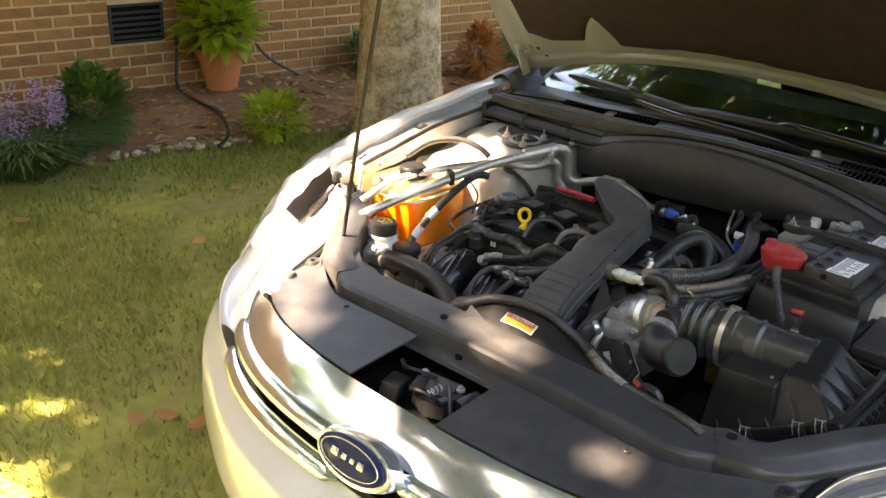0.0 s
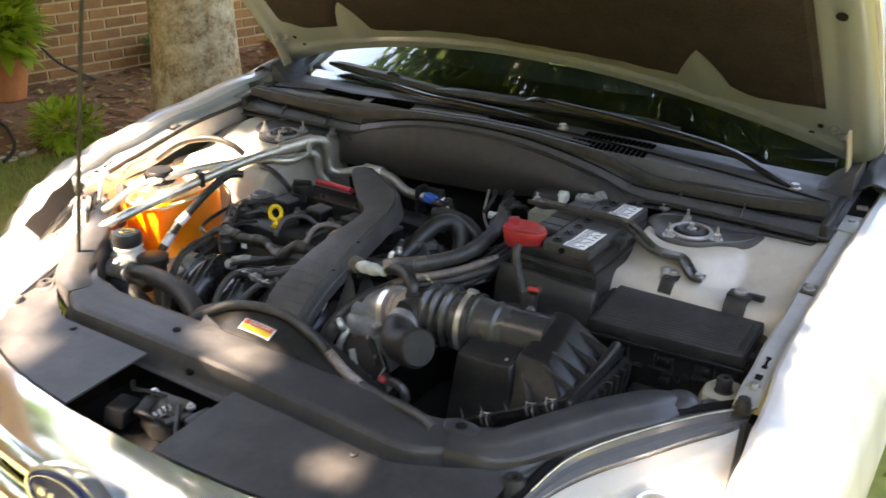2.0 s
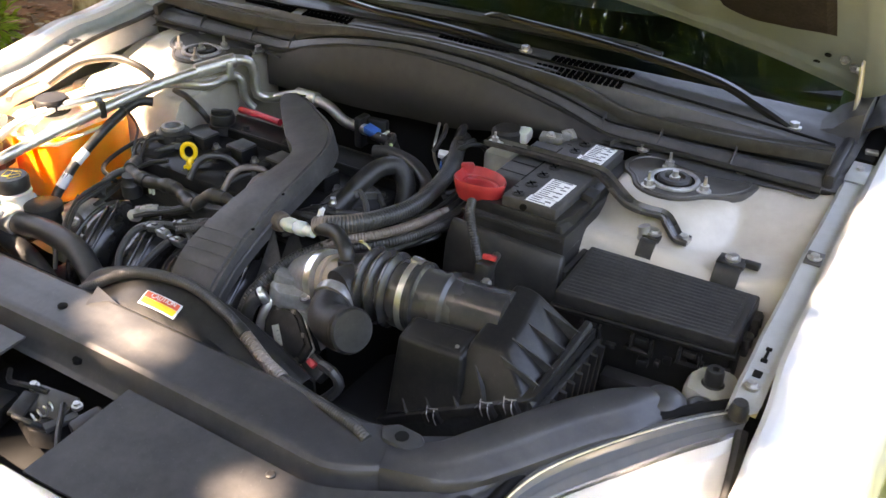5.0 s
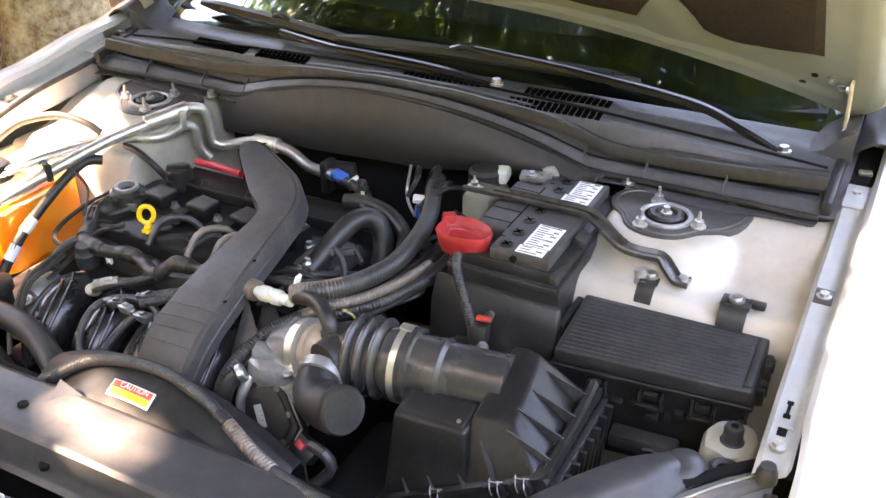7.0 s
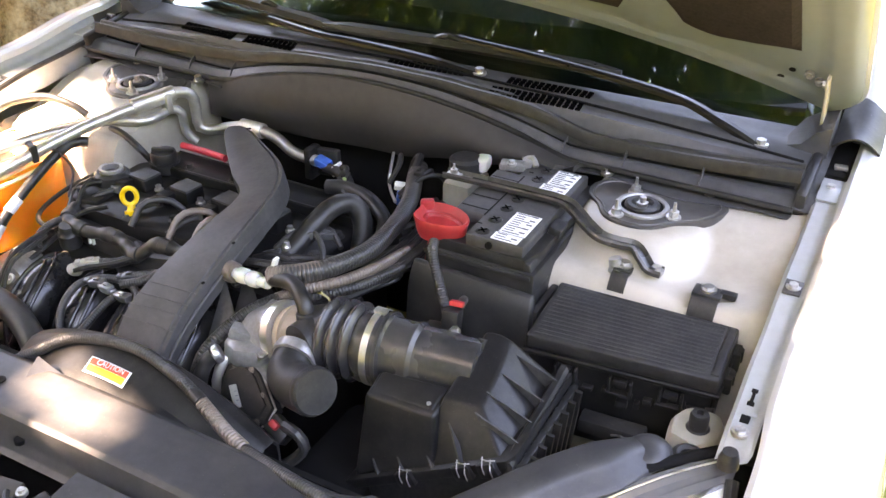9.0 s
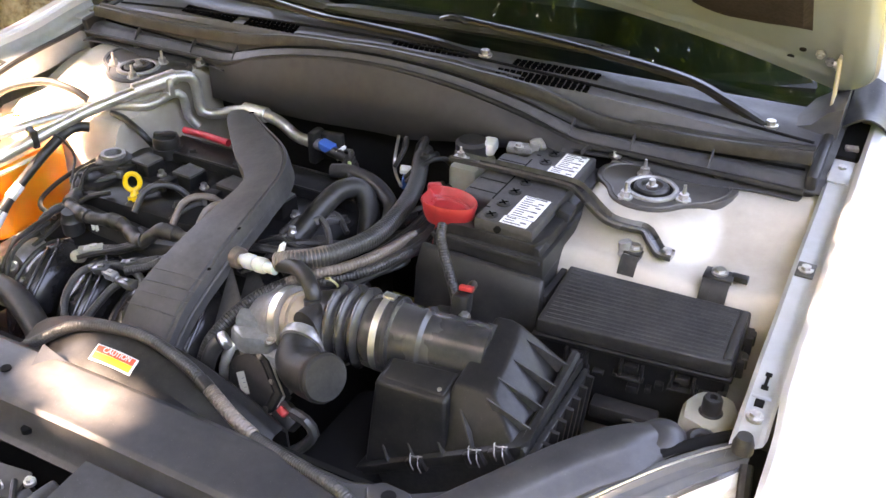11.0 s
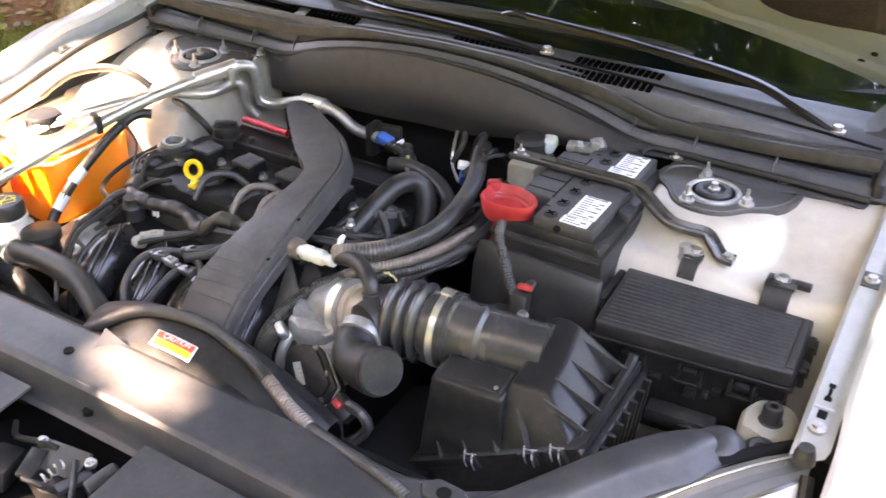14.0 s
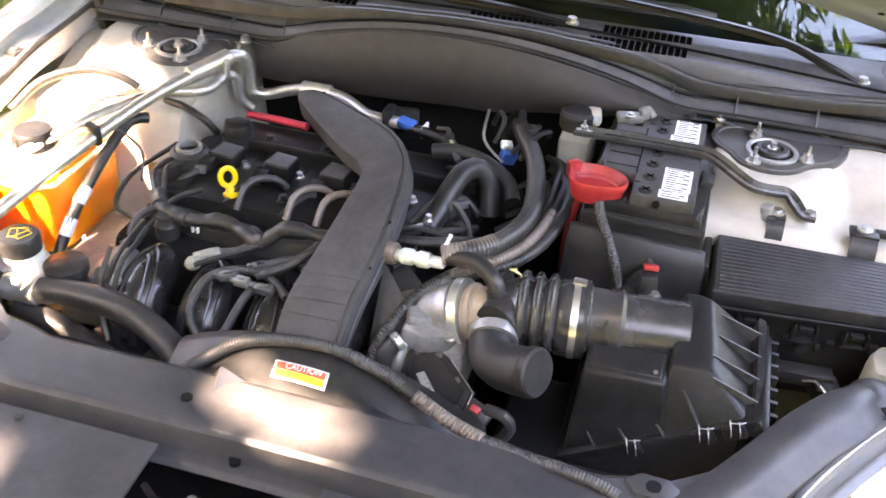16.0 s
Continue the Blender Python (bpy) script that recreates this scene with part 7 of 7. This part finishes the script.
# fan loom over the shroud
fl = thing("fan_loom", "corrugated loom draped over the fan shroud", "wiring", (.1, .38, .7))
part("loom", tube(B(), [(-.215, .315, .725), (-.185, .328, .745), (-.115, .362, .780), (-.005, .376, .791), (.08, .370, .774), (.13, .358, .760)], .0092, seg=14, ribs=.0007, pitch=.0045), M_LOOM, fl)
part("loom", tube(B(), [(.13, .358, .760), (.165, .346, .751), (.20, .332, .747), (.245, .316, .748)], 0.0096, seg=14, ribs=.0022, pitch=.0068), M_LOOM_TAN, fl, "dusty tan stretch of loom")
part("loom", tube(B(), [(.245, .316, .748), (.31, .299, .755), (.36, .287, .762), (.405, .278, .762), (.43, .272, .755)], .0088, seg=14, ribs=.0007, pitch=.0045), M_LOOM, fl)
part("tape", cyl(B(), (.118, .361, .763), (.136, .356, .758), .0112, seg=14), M_RUBBER, fl)
bm = B()
q = [bm.verts.new(p) for p in ((-.122, .250, .752), (-.086, .306, .755), (-.144, .311, .755), (-.124, .298, .784))]
for k in ((0, 1, 3), (1, 2, 3), (2, 0, 3), (0, 2, 1)):
    bm.faces.new([q[i] for i in k])
tagged(part("support_fin", bm, M_COVER), "small grey pointed fin on the radiator support", "fin")

# ---- air filter box ----
ab = thing("air_filter_box", "black plastic air filter box with ribbed sides", "air filter box", (.46, .54, .55))
def fl_z(x):
    """Height of the tilted flange between lid and lower box."""
    return .657 + .60 * (x - .38)


def hull(low, hi, w):
    bm = B()
    skin(bm, [[bm.verts.new(p) for p in low], [bm.verts.new(p) for p in hi]])
    bmesh.ops.recalc_face_normals(bm, faces=bm.faces[:])
    return soften(bm, w, 3, 15)


low = [(x, y, fl_z(x) + .004) for x, y in ((.440, .438), (.574, .441), (.576, .540), (.574, .634), (.50, .646), (.440, .640))]
hi = [(.465, .482, .808), (.521, .486, .811), (.516, .550, .822), (.507, .616, .834), (.488, .618, .839), (.467, .612, .840)]
lid = part("lid", hull(low, hi, .0055), M_BOX, ab)
low = [(x, y, fl_z(x) + .004) for x, y in ((.340, .438), (.475, .438), (.478, .560), (.342, .610))]
hi = [(.347, .464, .779), (.462, .461, .789), (.466, .520, .803), (.349, .512, .797)]
part("resonator", hull(low, hi, .006), M_BOX, ab)
part("resonator_step", hull([(.351, .469, .778), (.458, .466, .788), (.460, .512, .799), (.353, .505, .794)], [(.356, .474, .7835), (.453, .471, .7925), (.455, .508, .8025), (.358, .501, .7985)], .002), M_BOX, ab)
part("resonator_screw", bolt(B(), (.446, .476, .7925), .0022, (0, -.2, 1), .003), M_STEEL, ab)
ring = ((.330, .428), (.586, .432), (.594, .445), (.596, .640), (.50, .660), (.330, .650))
bm = B()
skin(bm, [[bm.verts.new((x, y, fl_z(x) - .014)) for x, y in ring], [bm.verts.new((x, y, fl_z(x) + .006)) for x, y in ring]])
bmesh.ops.recalc_face_normals(bm, faces=bm.faces[:])
part("flange", soften(bm, .003), M_BOX, ab)
bm = B()
ring = ((.345, .442), (.572, .446), (.584, .46), (.586, .628), (.50, .645), (.345, .636))
skin(bm, [[bm.verts.new((x * .97 + .012, y + .01, .46)) for x, y in ring], [bm.verts.new((x, y, fl_z(x) - .013)) for x, y in ring]])
part("lower_box", bm, M_BOX, ab)


def fin(a, b, c, t, name, m):
    """A thin triangular stiffener through three points, t thick along x or y."""
    bm = B()
    t = Vector(t)
    v0 = [bm.verts.new(Vector(p) - t) for p in (a, b, c)]
    v1 = [bm.verts.new(Vector(p) + t) for p in (a, b, c)]
    skin(bm, [v0, v1])
    part(name, soften(bm, .0006, 1), m, ab)


for x, h in ((.362, .052), (.404, .046), (.452, .040), (.496, .056)):
    z = fl_z(x + .022) + .004
    fin((x - .010, .460, z + h - .012), (x + .024, .431, z), (x + .020, .452, z + .002), (.0013, 0, .0006), "gusset", M_BOX)
for k, y in enumerate((.470, .512, .556, .602)):
    z = .780 + .10 * (y - .441)
    fin((.520 - .010 * k / 3, y, z + .030), (.586, y, z + .004), (.556, y, z - .030), (0, .0013, 0), "lid_rib", M_BOX)
bm = B()
pts_ = [Vector((.586, .434, .776)), Vector((.586, .505, .784)), Vector((.585, .575, .791)), Vector((.583, .634, .797))]
rings = []
for p in spline(pts_, .02):
    rings.append([bm.verts.new(p + Vector(q)) for q in ((-.007, 0, -.020), (-.007, 0, .002), (-.004, 0, .006), (.004, 0, .006), (.008, 0, .001), (.008, 0, -.020))])
part("flange_rib", skin(bm, rings), M_BOX, ab)
for k in range(8):
    y = .446 + .0265 * k
    part("side_rib", hull([(.590, y - .004, .64), (.604, y - .004, .64), (.604, y + .004, .64), (.590, y + .004, .64)], [(.594, y - .004, .770), (.616, y - .003, .768), (.616, y + .003, .768), (.594, y + .004, .770)], .001), M_BOX, ab)
part("side_panel", box(B(), (.592, .54, .70), (.010, .21, .14), .002, (0, 7, 0)), M_BOX, ab)
for x in (.435, .525, .562):
    bm = B()
    for o_ in (-.006, .006):
        tube(bm, [(x + o_ - .004, .430, fl_z(x) + .014), (x + o_, .421, fl_z(x) + .004), (x + o_ + .003, .425, fl_z(x) - .012)], .0009, seg=6)
    tube(bm, [(x - .010, .427, fl_z(x) + .012), (x, .424, fl_z(x) + .016), (x + .010, .427, fl_z(x) + .018)], .0009, seg=6)
    part("spring_clip", bm, M_ALU, ab, "dull wire spring clip")
    part("clip_seat", box(B(), (x, .429, fl_z(x) - .004), (.030, .010, .022), .002, (0, -31, 0)), M_BOX, ab)
mp = thing("airflow_sensor", "black airflow sensor plug with a red lock", "sensor plug", (.405, .60, .81))
bm = B()
box(bm, (.400, .597, .826), (.05, .032, .012), .003, (0, -4, 8))
box(bm, (.410, .612, .842), (.026, .030, .030), .004, (-15, 0, 8))
part("plug", bm, M_BOX, mp)
part("red_lock", box(B(), (.411, .625, .861), (.022, .012, .008), .002, (-15, 0, 8)), M_RED, mp)
part("sensor_wire", tube(B(), [(.412, .632, .85), (.405, .66, .845), (.38, .69, .80), (.37, .71, .75)], .007, seg=8), M_LOOM, mp)
part("screw", bolt(B(), (.424, .594, .834), .006), M_STEEL, mp)

# ---- battery ----
ba = thing("car_battery", "black car battery with white labels under a hold-down bar", "battery", (.39, .90, .72))
bm = B()
prism(bm, [(.286, .750), (.481, .750), (.481, 1.052), (.286, 1.052)], .70, .860, 'z', .004)
prism(bm, [(.292, .755), (.462, .755), (.474, .80), (.474, 1.048), (.292, 1.048)], .858, .880, 'z', .003)
part("case", bm, M_PLASTIC, ba)
bm = B()
prism(bm, [(.356, .757), (.456, .759), (.456, 1.044), (.346, 1.044), (.346, .990), (.302, .990), (.302, .826), (.356, .822)], .878, .9005, 'z', .004)
part("lid_block", bm, M_DUCT, ba, "raised battery lid")
part("front_step", hull([(.452, .753, .825), (.482, .753, .825), (.482, .812, .825), (.452, .812, .825)], [(.456, .757, .876), (.470, .757, .872), (.470, .806, .872), (.456, .806, .876)], .002), M_PLASTIC_GREY, ba)
part("carry_block", box(B(), (.470, .868, .884), (.022, .034, .018), .003, (0, 12, 0)), M_COVER, ba)
part("carry_ledge", box(B(), (.380, .750, .853), (.190, .008, .008), .002), M_PLASTIC_GREY, ba)
part("pip", cyl(B(), (.398, .758, .889), (.398, .754, .889), .006, seg=16), M_DARK, ba)
for y0, y1, x0, x1 in ((.762, .784, .398, .444), (.787, .858, .401, .446), (.950, .976, .398, .446), (.979, 1.034, .403, .446)):
    bm = box(B(), ((x0 + x1) / 2, (y0 + y1) / 2, .9009), (x1 - x0, y1 - y0, .0012), 0)
    lb = part("label", bm, M_WHITE, ba, "white printed label")
    bm = B()
    n = max(2, int((y1 - y0) / .0065))
    for k in range(n):
        yk = y0 + (k + .5) * (y1 - y0) / n
        box(bm, (x0 + (x1 - x0) * (.28 if k % 3 else .42), yk, .9017), ((x1 - x0) * (.36 if k % 3 else .66), .0022, .0006), 0)
        if k % 2:
            box(bm, (x0 + (x1 - x0) * .78, yk, .9017), ((x1 - x0) * .22, .0036, .0006), 0)
    part("label_print", bm, M_INK, lb)
for x, y in ((.378, .775), (.380, .818), (.380, .862), (.383, .900), (.383, .985), (.385, 1.022)):
    bm = lathe(B(), (x, y, .9003), (x, y, .9032), [(0, .0118), (.7, .0115), (1, .0100), (1, .001)], 20)
    cp_ = part("cell_plug", bm, M_PLASTIC_GREY, ba)
    bm = B()
    box(bm, (x, y, .9034), (.016, .0026, .001), 0, (0, 0, 45))
    box(bm, (x, y, .9034), (.016, .0026, .001), 0, (0, 0, -45))
    part("plug_cross", bm, M_HOLE, cp_)
for y_ in (.797, .842, .882, .96, 1.005):
    part("lid_groove", box(B(), (.331 if .83 < y_ < .98 else .362, y_, .9002), (.050 if .83 < y_ < .98 else .008, .0025, .0016), 0), M_DARK, ba)
part("lid_groove", box(B(), (.357, .905, .9002), (.0025, .16, .0016), 0), M_DARK, ba)
bm = B()
cyl(bm, (.325, 1.018, .876), (.325, 1.018, .908), .009, .008)
box(bm, (.320, 1.016, .900), (.046, .028, .014), .004, (0, 0, 15))
box(bm, (.345, 1.022, .904), (.018, .012, .020), .003, (0, 10, 20))
tube(bm, [(.335, 1.028, .908), (.350, 1.034, .914), (.362, 1.024, .904)], .006, seg=8)
part("negative_terminal", bm, M_ALU, ba, "grey lead terminal clamp")
part("terminal_bolt", bolt(B(), (.322, 1.006, .908), .006), M_STEEL, ba)
rc = thing("terminal_cover", "dusty red plastic battery terminal cover", "terminal cover", (.31, .76, .86))
out = []
for k in range(40):
    a = k / 40 * math.tau
    e = (abs(math.cos(a)) ** 2.2 + abs(math.sin(a)) ** 2.2) ** (-1 / 2.2)
    rr = 1 + .20 * math.exp(-(math.remainder(a - 2.5, math.tau) / .35) ** 2) + .06 * math.cos(3 * a + .6)
    out.append((.302 + .043 * e * rr * math.cos(a), .782 + .031 * e * rr * math.sin(a)))


def cup(f, z):
    return [(.300 + (x - .302) * f, .782 + (y - .782) * f, z + .03 * (y - .782)) for x, y in out]


bm = B()
skin(bm, [[bm.verts.new(p) for p in l_] for l_ in (cup(.88, .868), cup(.97, .877), cup(1.04, .893), cup(1.10, .903), cup(1.07, .906), cup(1.00, .904), cup(.90, .894), cup(.72, .886), cup(.30, .884))])
part("cover", bm, M_RED, rc)
part("cover_tab", box(B(), (.258, .810, .895), (.024, .018, .030), .005, (0, 0, 35)), M_RED, rc)
part("cover_fold", tube(B(), [cup(.82, .8905)[k] for k in range(0, 22, 2)], .0025, seg=6), M_RED, rc)
tagged(part("battery_cable", tube(B(), [(.312, .735, .885), (.322, .712, .872), (.345, .695, .83), (.362, .686, .79), (.366, .68, .74)], .0078, seg=12, ribs=.0008, pitch=.0045), M_LOOM), "black corrugated battery cable", "cable")
tagged(part("red_cable", tube(B(), [(.285, .80, .87), (.270, .80, .83), (.262, .80, .76), (.262, .80, .70)], .007, seg=10), M_RED), "red positive cable below the cover", "cable")
bt = thing("battery_tray", "black plastic battery tray and heat shield", "battery tray", (.39, .85, .60))
bm = B()
skin(bm, [[bm.verts.new(p) for p in ((.265, .705, .62), (.495, .690, .62), (.495, .735, .62), (.265, .75, .62))], [bm.verts.new(p) for p in ((.268, .722, .800), (.492, .715, .806), (.492, .742, .806), (.268, .745, .80))], [bm.verts.new(p) for p in ((.272, .735, .838), (.488, .733, .832), (.488, .745, .832), (.272, .747, .838))]])
bmesh.ops.recalc_face_normals(bm, faces=bm.faces[:])
soften(bm, .005, 2)
part("front_wall", bm, M_PLASTIC, bt)
part("side_wall", box(B(), (.492, .88, .70), (.012, .30, .22), .003), M_PLASTIC, bt)
part("side_wall", box(B(), (.283, .90, .70), (.010, .30, .24), .003), M_PLASTIC, bt)
part("floor", box(B(), (.385, .90, .70), (.21, .33, .02), .003), M_PLASTIC, bt)
# hold-down bar
hb = thing("battery_hold_down", "black steel battery hold-down bar", "hold-down bar", (.45, .9, .89))
path = spline([(.238, .912, .907), (.30, .913, .9075), (.38, .915, .9075), (.455, .914, .9075), (.484, .903, .903), (.515, .884, .893), (.543, .872, .8845), (.572, .875, .880), (.597, .881, .877), (.612, .876, .866), (.628, .871, .851), (.650, .870, .849)], .006)
bm, rings = B(), []
for i, p in enumerate(path):
    d = (path[min(i + 1, len(path) - 1)] - path[max(i - 1, 0)]).normalized()
    s = Vector((d.y, -d.x, 0)).normalized()
    up = s.cross(d).normalized()
    if up.z < 0:
        up = -up
    rings.append([bm.verts.new(p + s * a + up * b) for a, b in ((-.0130, 0), (-.0130, .007), (-.0100, .010), (-.0062, .003), (.0062, .003), (.0100, .010), (.0130, .007), (.0130, 0))])
skin(bm, rings)
part("bar", bm, M_BAR, hb)
part("bar_bolt", bolt(B(), (.640, .871, .854), .008, h=.008), M_STEEL, hb)
part("bar_slot", box(B(), (.340, .914, .9118), (.10, .007, .003), .001, (0, 0, 1)), M_DARK, hb)
part("bar_slot", box(B(), (.415, .915, .9118), (.030, .006, .003), .001), M_DARK, hb)
part("stud_nut", bolt(B(), (.254, .912, .912), .0065, h=.010, stud=.010), M_STEEL, hb)
part("bar_washer", box(B(), (.254, .912, .9105), (.028, .020, .004), .001), M_ALU, hb)
br = thing("brake_fluid_reservoir", "milky brake fluid reservoir with a grey cap", "fluid reservoir", (.232, .995, .80))
part("reservoir_body", prism(B(), [(.205, .955), (.262, .955), (.266, 1.04), (.205, 1.04)], .79, .866, 'z', .010), M_DIMPL, br)
part("reservoir_cap", lathe(B(), (.228, 1.010, .862), (.228, 1.010, .899), [(0, .026), (.2, .031), (.85, .031), (1, .025), (1, .001)], 26), M_PLASTIC_GREY, br)
part("cap_skirt", box(B(), (.256, 1.024, .886), (.028, .040, .026), .008, (0, 0, 10)), M_WHITEPL, br)

# ---- fuse box ----
fb = thing("fuse_box", "black under-hood fuse box with a ridged lid", "fuse box", (.65, .75, .68))
QF = [Vector(p) for p in ((.506, .668, .812), (.793, .698, .811), (.790, .822, .825), (.503, .812, .825))]


def fz(a, b, dz):
    """A place on the lid: a along it, b across it, dz above."""
    return QF[0].lerp(QF[1], a).lerp(QF[3].lerp(QF[2], a), b) + Vector((0, -.11 * dz, dz))


def slab(a0, a1, b0, b1, z0, z1, inset, w):
    low_ = [fz(a, b, z0) for a, b in ((a0, b0), (a1, b0), (a1, b1), (a0, b1))]
    hi_ = [fz(a, b, z1) for a, b in ((a0 + inset, b0 + 2 * inset), (a1 - inset, b0 + 2 * inset), (a1 - inset, b1 - 2 * inset), (a0 + inset, b1 - 2 * inset))]
    return hull(low_, hi_, w)


lid = part("lid", slab(-.004, 1.004, -.01, 1.01, -.026, 0, .008, .004), M_PLASTIC_GREY, fb, "ridged black lid")
for k in range(14):
    b = .08 + .84 * k / 13
    part("ridge", tube(B(), [fz(.035, b, -.0006), fz(.93, b, -.0006)], .0019, seg=6, step=.3), M_PLASTIC_GREY, lid)
part("lid_end", slab(.945, .992, .06, .94, -.004, .0035, .004, .001), M_PLASTIC_GREY, lid)
part("skirt", slab(-.014, 1.012, -.035, 1.03, -.034, -.026, 0, .002), M_BOX, fb)
part("base", hull([fz(a, b, -.20) for a, b in ((.02, .06), (.97, .06), (.97, .95), (.02, .95))], [fz(a, b, -.034) for a, b in ((.01, .02), (.98, .02), (.98, .98), (.01, .98))], .003), M_BOX, fb)
for a in (.23, .52, .78):
    o_ = fz(a, -.02, -.052)
    bm = B()
    for d_ in (-.016, .016):
        box(bm, o_ + Vector((d_, -.003, 0)), (.0045, .012, .024), .001, (0, 0, 6))
    box(bm, o_ + Vector((0, -.004, -.013)), (.040, .012, .005), .001, (0, 0, 6))
    box(bm, o_ + Vector((0, -.004, .007)), (.020, .010, .009), .001, (0, 0, 6))
    part("latch", bm, M_BOX, fb)
r = random.Random(88)
for k in range(13):
    a = .05 + .93 * k / 12
    o_ = fz(a + r.uniform(-.02, .02), -.005, -.062 - r.random() * .03)
    part("base_lug", box(B(), o_, (r.uniform(.008, .018), .012, r.uniform(.006, .016)), .0015, (0, 0, 6)), M_BOX, fb)
for b, h in ((.30, .030), (.72, .034)):
    bm = B()
    box(bm, fz(1.022, b, -.030), (.012, .030, h), .003, (0, 0, 6))
    box(bm, fz(1.036, b, -.022), (.010, .014, .020), .002, (0, 0, 6))
    part("end_latch", bm, M_PLASTIC_GREY, fb)
bm = B()
box(bm, (.66, .655, .70), (.10, .03, .025), .004, (0, 0, 4))
box(bm, (.70, .645, .69), (.04, .03, .03), .004, (10, 0, 20))
part("side_connector", bm, M_PLASTIC, fb)
part("bare_clip", tube(B(), [(.665, .635, .705), (.68, .628, .715), (.69, .632, .705), (.70, .625, .70)], .002, seg=5), M_STEEL, fb)

# small brackets on the tower
for x, y, z, w in ((.590, .866, .846, .030), (.727, .860, .846, .045)):
    tb_ = thing("tower_bracket", "black bracket bolted to the shock tower", "bracket", (x, y, z), group="tower brackets")
    bm = B()
    box(bm, (x, y, z), (w, .030, .008), .002)
    sheet(bm, 4, 12, lambda u, v: (x + (u - .5) * w * .92, y + .004 - .060 * v, max(z - .002 - .30 * smooth_step(.848, .715, y + .004 - .060 * v), z - .05) + .006 * math.exp(-((v - .55) / .25) ** 2)), .004)
    if w > .04:
        box(bm, (x + .030, y + .008, z), (.026, .014, .010), .002)
    part("plate", bm, M_PLASTIC, tb_)
    part("bolt", bolt(B(), (x, y + .002, z + .006), .0085, h=.006), M_STEEL, tb_)
part_t = thing("tower_valve", "pale metal sensor on the shock tower side", "sensor", (.575, .868, .84))
part("sensor_body", lathe(B(), (.585, .865, .82), (.572, .866, .86), [(0, .018), (.6, .018), (.7, .012), (1, .010), (1, .001)], 16), M_ALU, part_t)

# washer bottle neck
wb = thing("washer_bottle", "milky washer bottle neck with a black cap", "washer bottle", (.785, .63, .68))
part("bottle", prism(B(), [(.742, .603), (.788, .588), (.822, .606), (.828, .65), (.815, .690), (.755, .690), (.738, .65)], .60, .774, 'z', .026, .86), M_DIMPL, wb)
part("bottle_cap", lathe(B(), (.785, .632, .766), (.785, .632, .800), [(0, .019), (.2, .0185), (.3, .0140), (.9, .0135), (1, .0115), (1, .006), (.8, .005), (.8, .001)], 24), M_PLASTIC, wb)

# near-black boxes added for shade behind the headlamp and under the brace
tr_ = thing("under_box_shade_fill", "near-black fill standing for shade below the filter box", "tray", (.46, .50, .40))
part("shade_fill_floor", box(B(), (.52, .50, .50), (.40, .30, .20), .03), M_DARK, tr_)
part("shade_fill_end", box(B(), (.30, .50, .52), (.14, .22, .22), .03), M_DARK, tr_)
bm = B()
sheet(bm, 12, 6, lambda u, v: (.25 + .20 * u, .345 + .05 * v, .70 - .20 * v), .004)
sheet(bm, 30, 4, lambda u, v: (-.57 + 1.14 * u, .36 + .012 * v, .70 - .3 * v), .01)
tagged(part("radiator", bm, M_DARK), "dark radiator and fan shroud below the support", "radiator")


# ---- bricks of the wall, piece by piece ----
def brick_mesh(length):
    bm = B()
    rotm = Matrix.Rotation(-math.atan2(WALL_S.x, WALL_S.y), 4, 'Z')
    bmesh.ops.create_cube(bm, size=1.0, matrix=rotm @ Matrix.Diagonal((.028, length, .0545, 1)))
    soften(bm, .003, 1)
    me = bpy.data.meshes.new("brick")
    bm.to_mesh(me)
    bm.free()
    me.materials.append(M_BRICK)
    return me


WHOLE = brick_mesh(.199)
field = B()
r = random.Random(61)
COURSE, STEP = .0677, .213
for row in range(38):
    z = .02 + row * COURSE
    for k in range(-33, 33):
        s = k * STEP + (row % 2) * STEP / 2
        if VZ0 - .03 < z < VZ1 + .03 and s + .10 > VS0 and s - .10 < VS1:
            continue
        near = -1.75 < s < 2.1 and z < 1.02
        if near:
            ob = new("brick", WHOLE)
            ob.parent = wall
            ob.location = on_wall(s, z, -.010 + r.uniform(-.0015, .0015)) - BASE[wall]
        else:
            wall_box(field, s - .0995, s + .0995, z - .0273, z + .0273, -.024, .004, 0) if s < 6.8 and s > -6.8 else None
bf = part("bricks", field, M_BRICKS, wall)
bf["kind"] = "stuff"
for s0, s1 in ((VS0 - .10, VS0 - .003), (VS1 + .003, VS1 + .09)):
    for row in range(38):
        z = .02 + row * COURSE
        if VZ0 - .03 < z < VZ1 + .03:
            part("brick", wall_box(B(), s0, s1, z - .0288, z + .0288, -.024, .004, .002), M_BRICKS, wall)
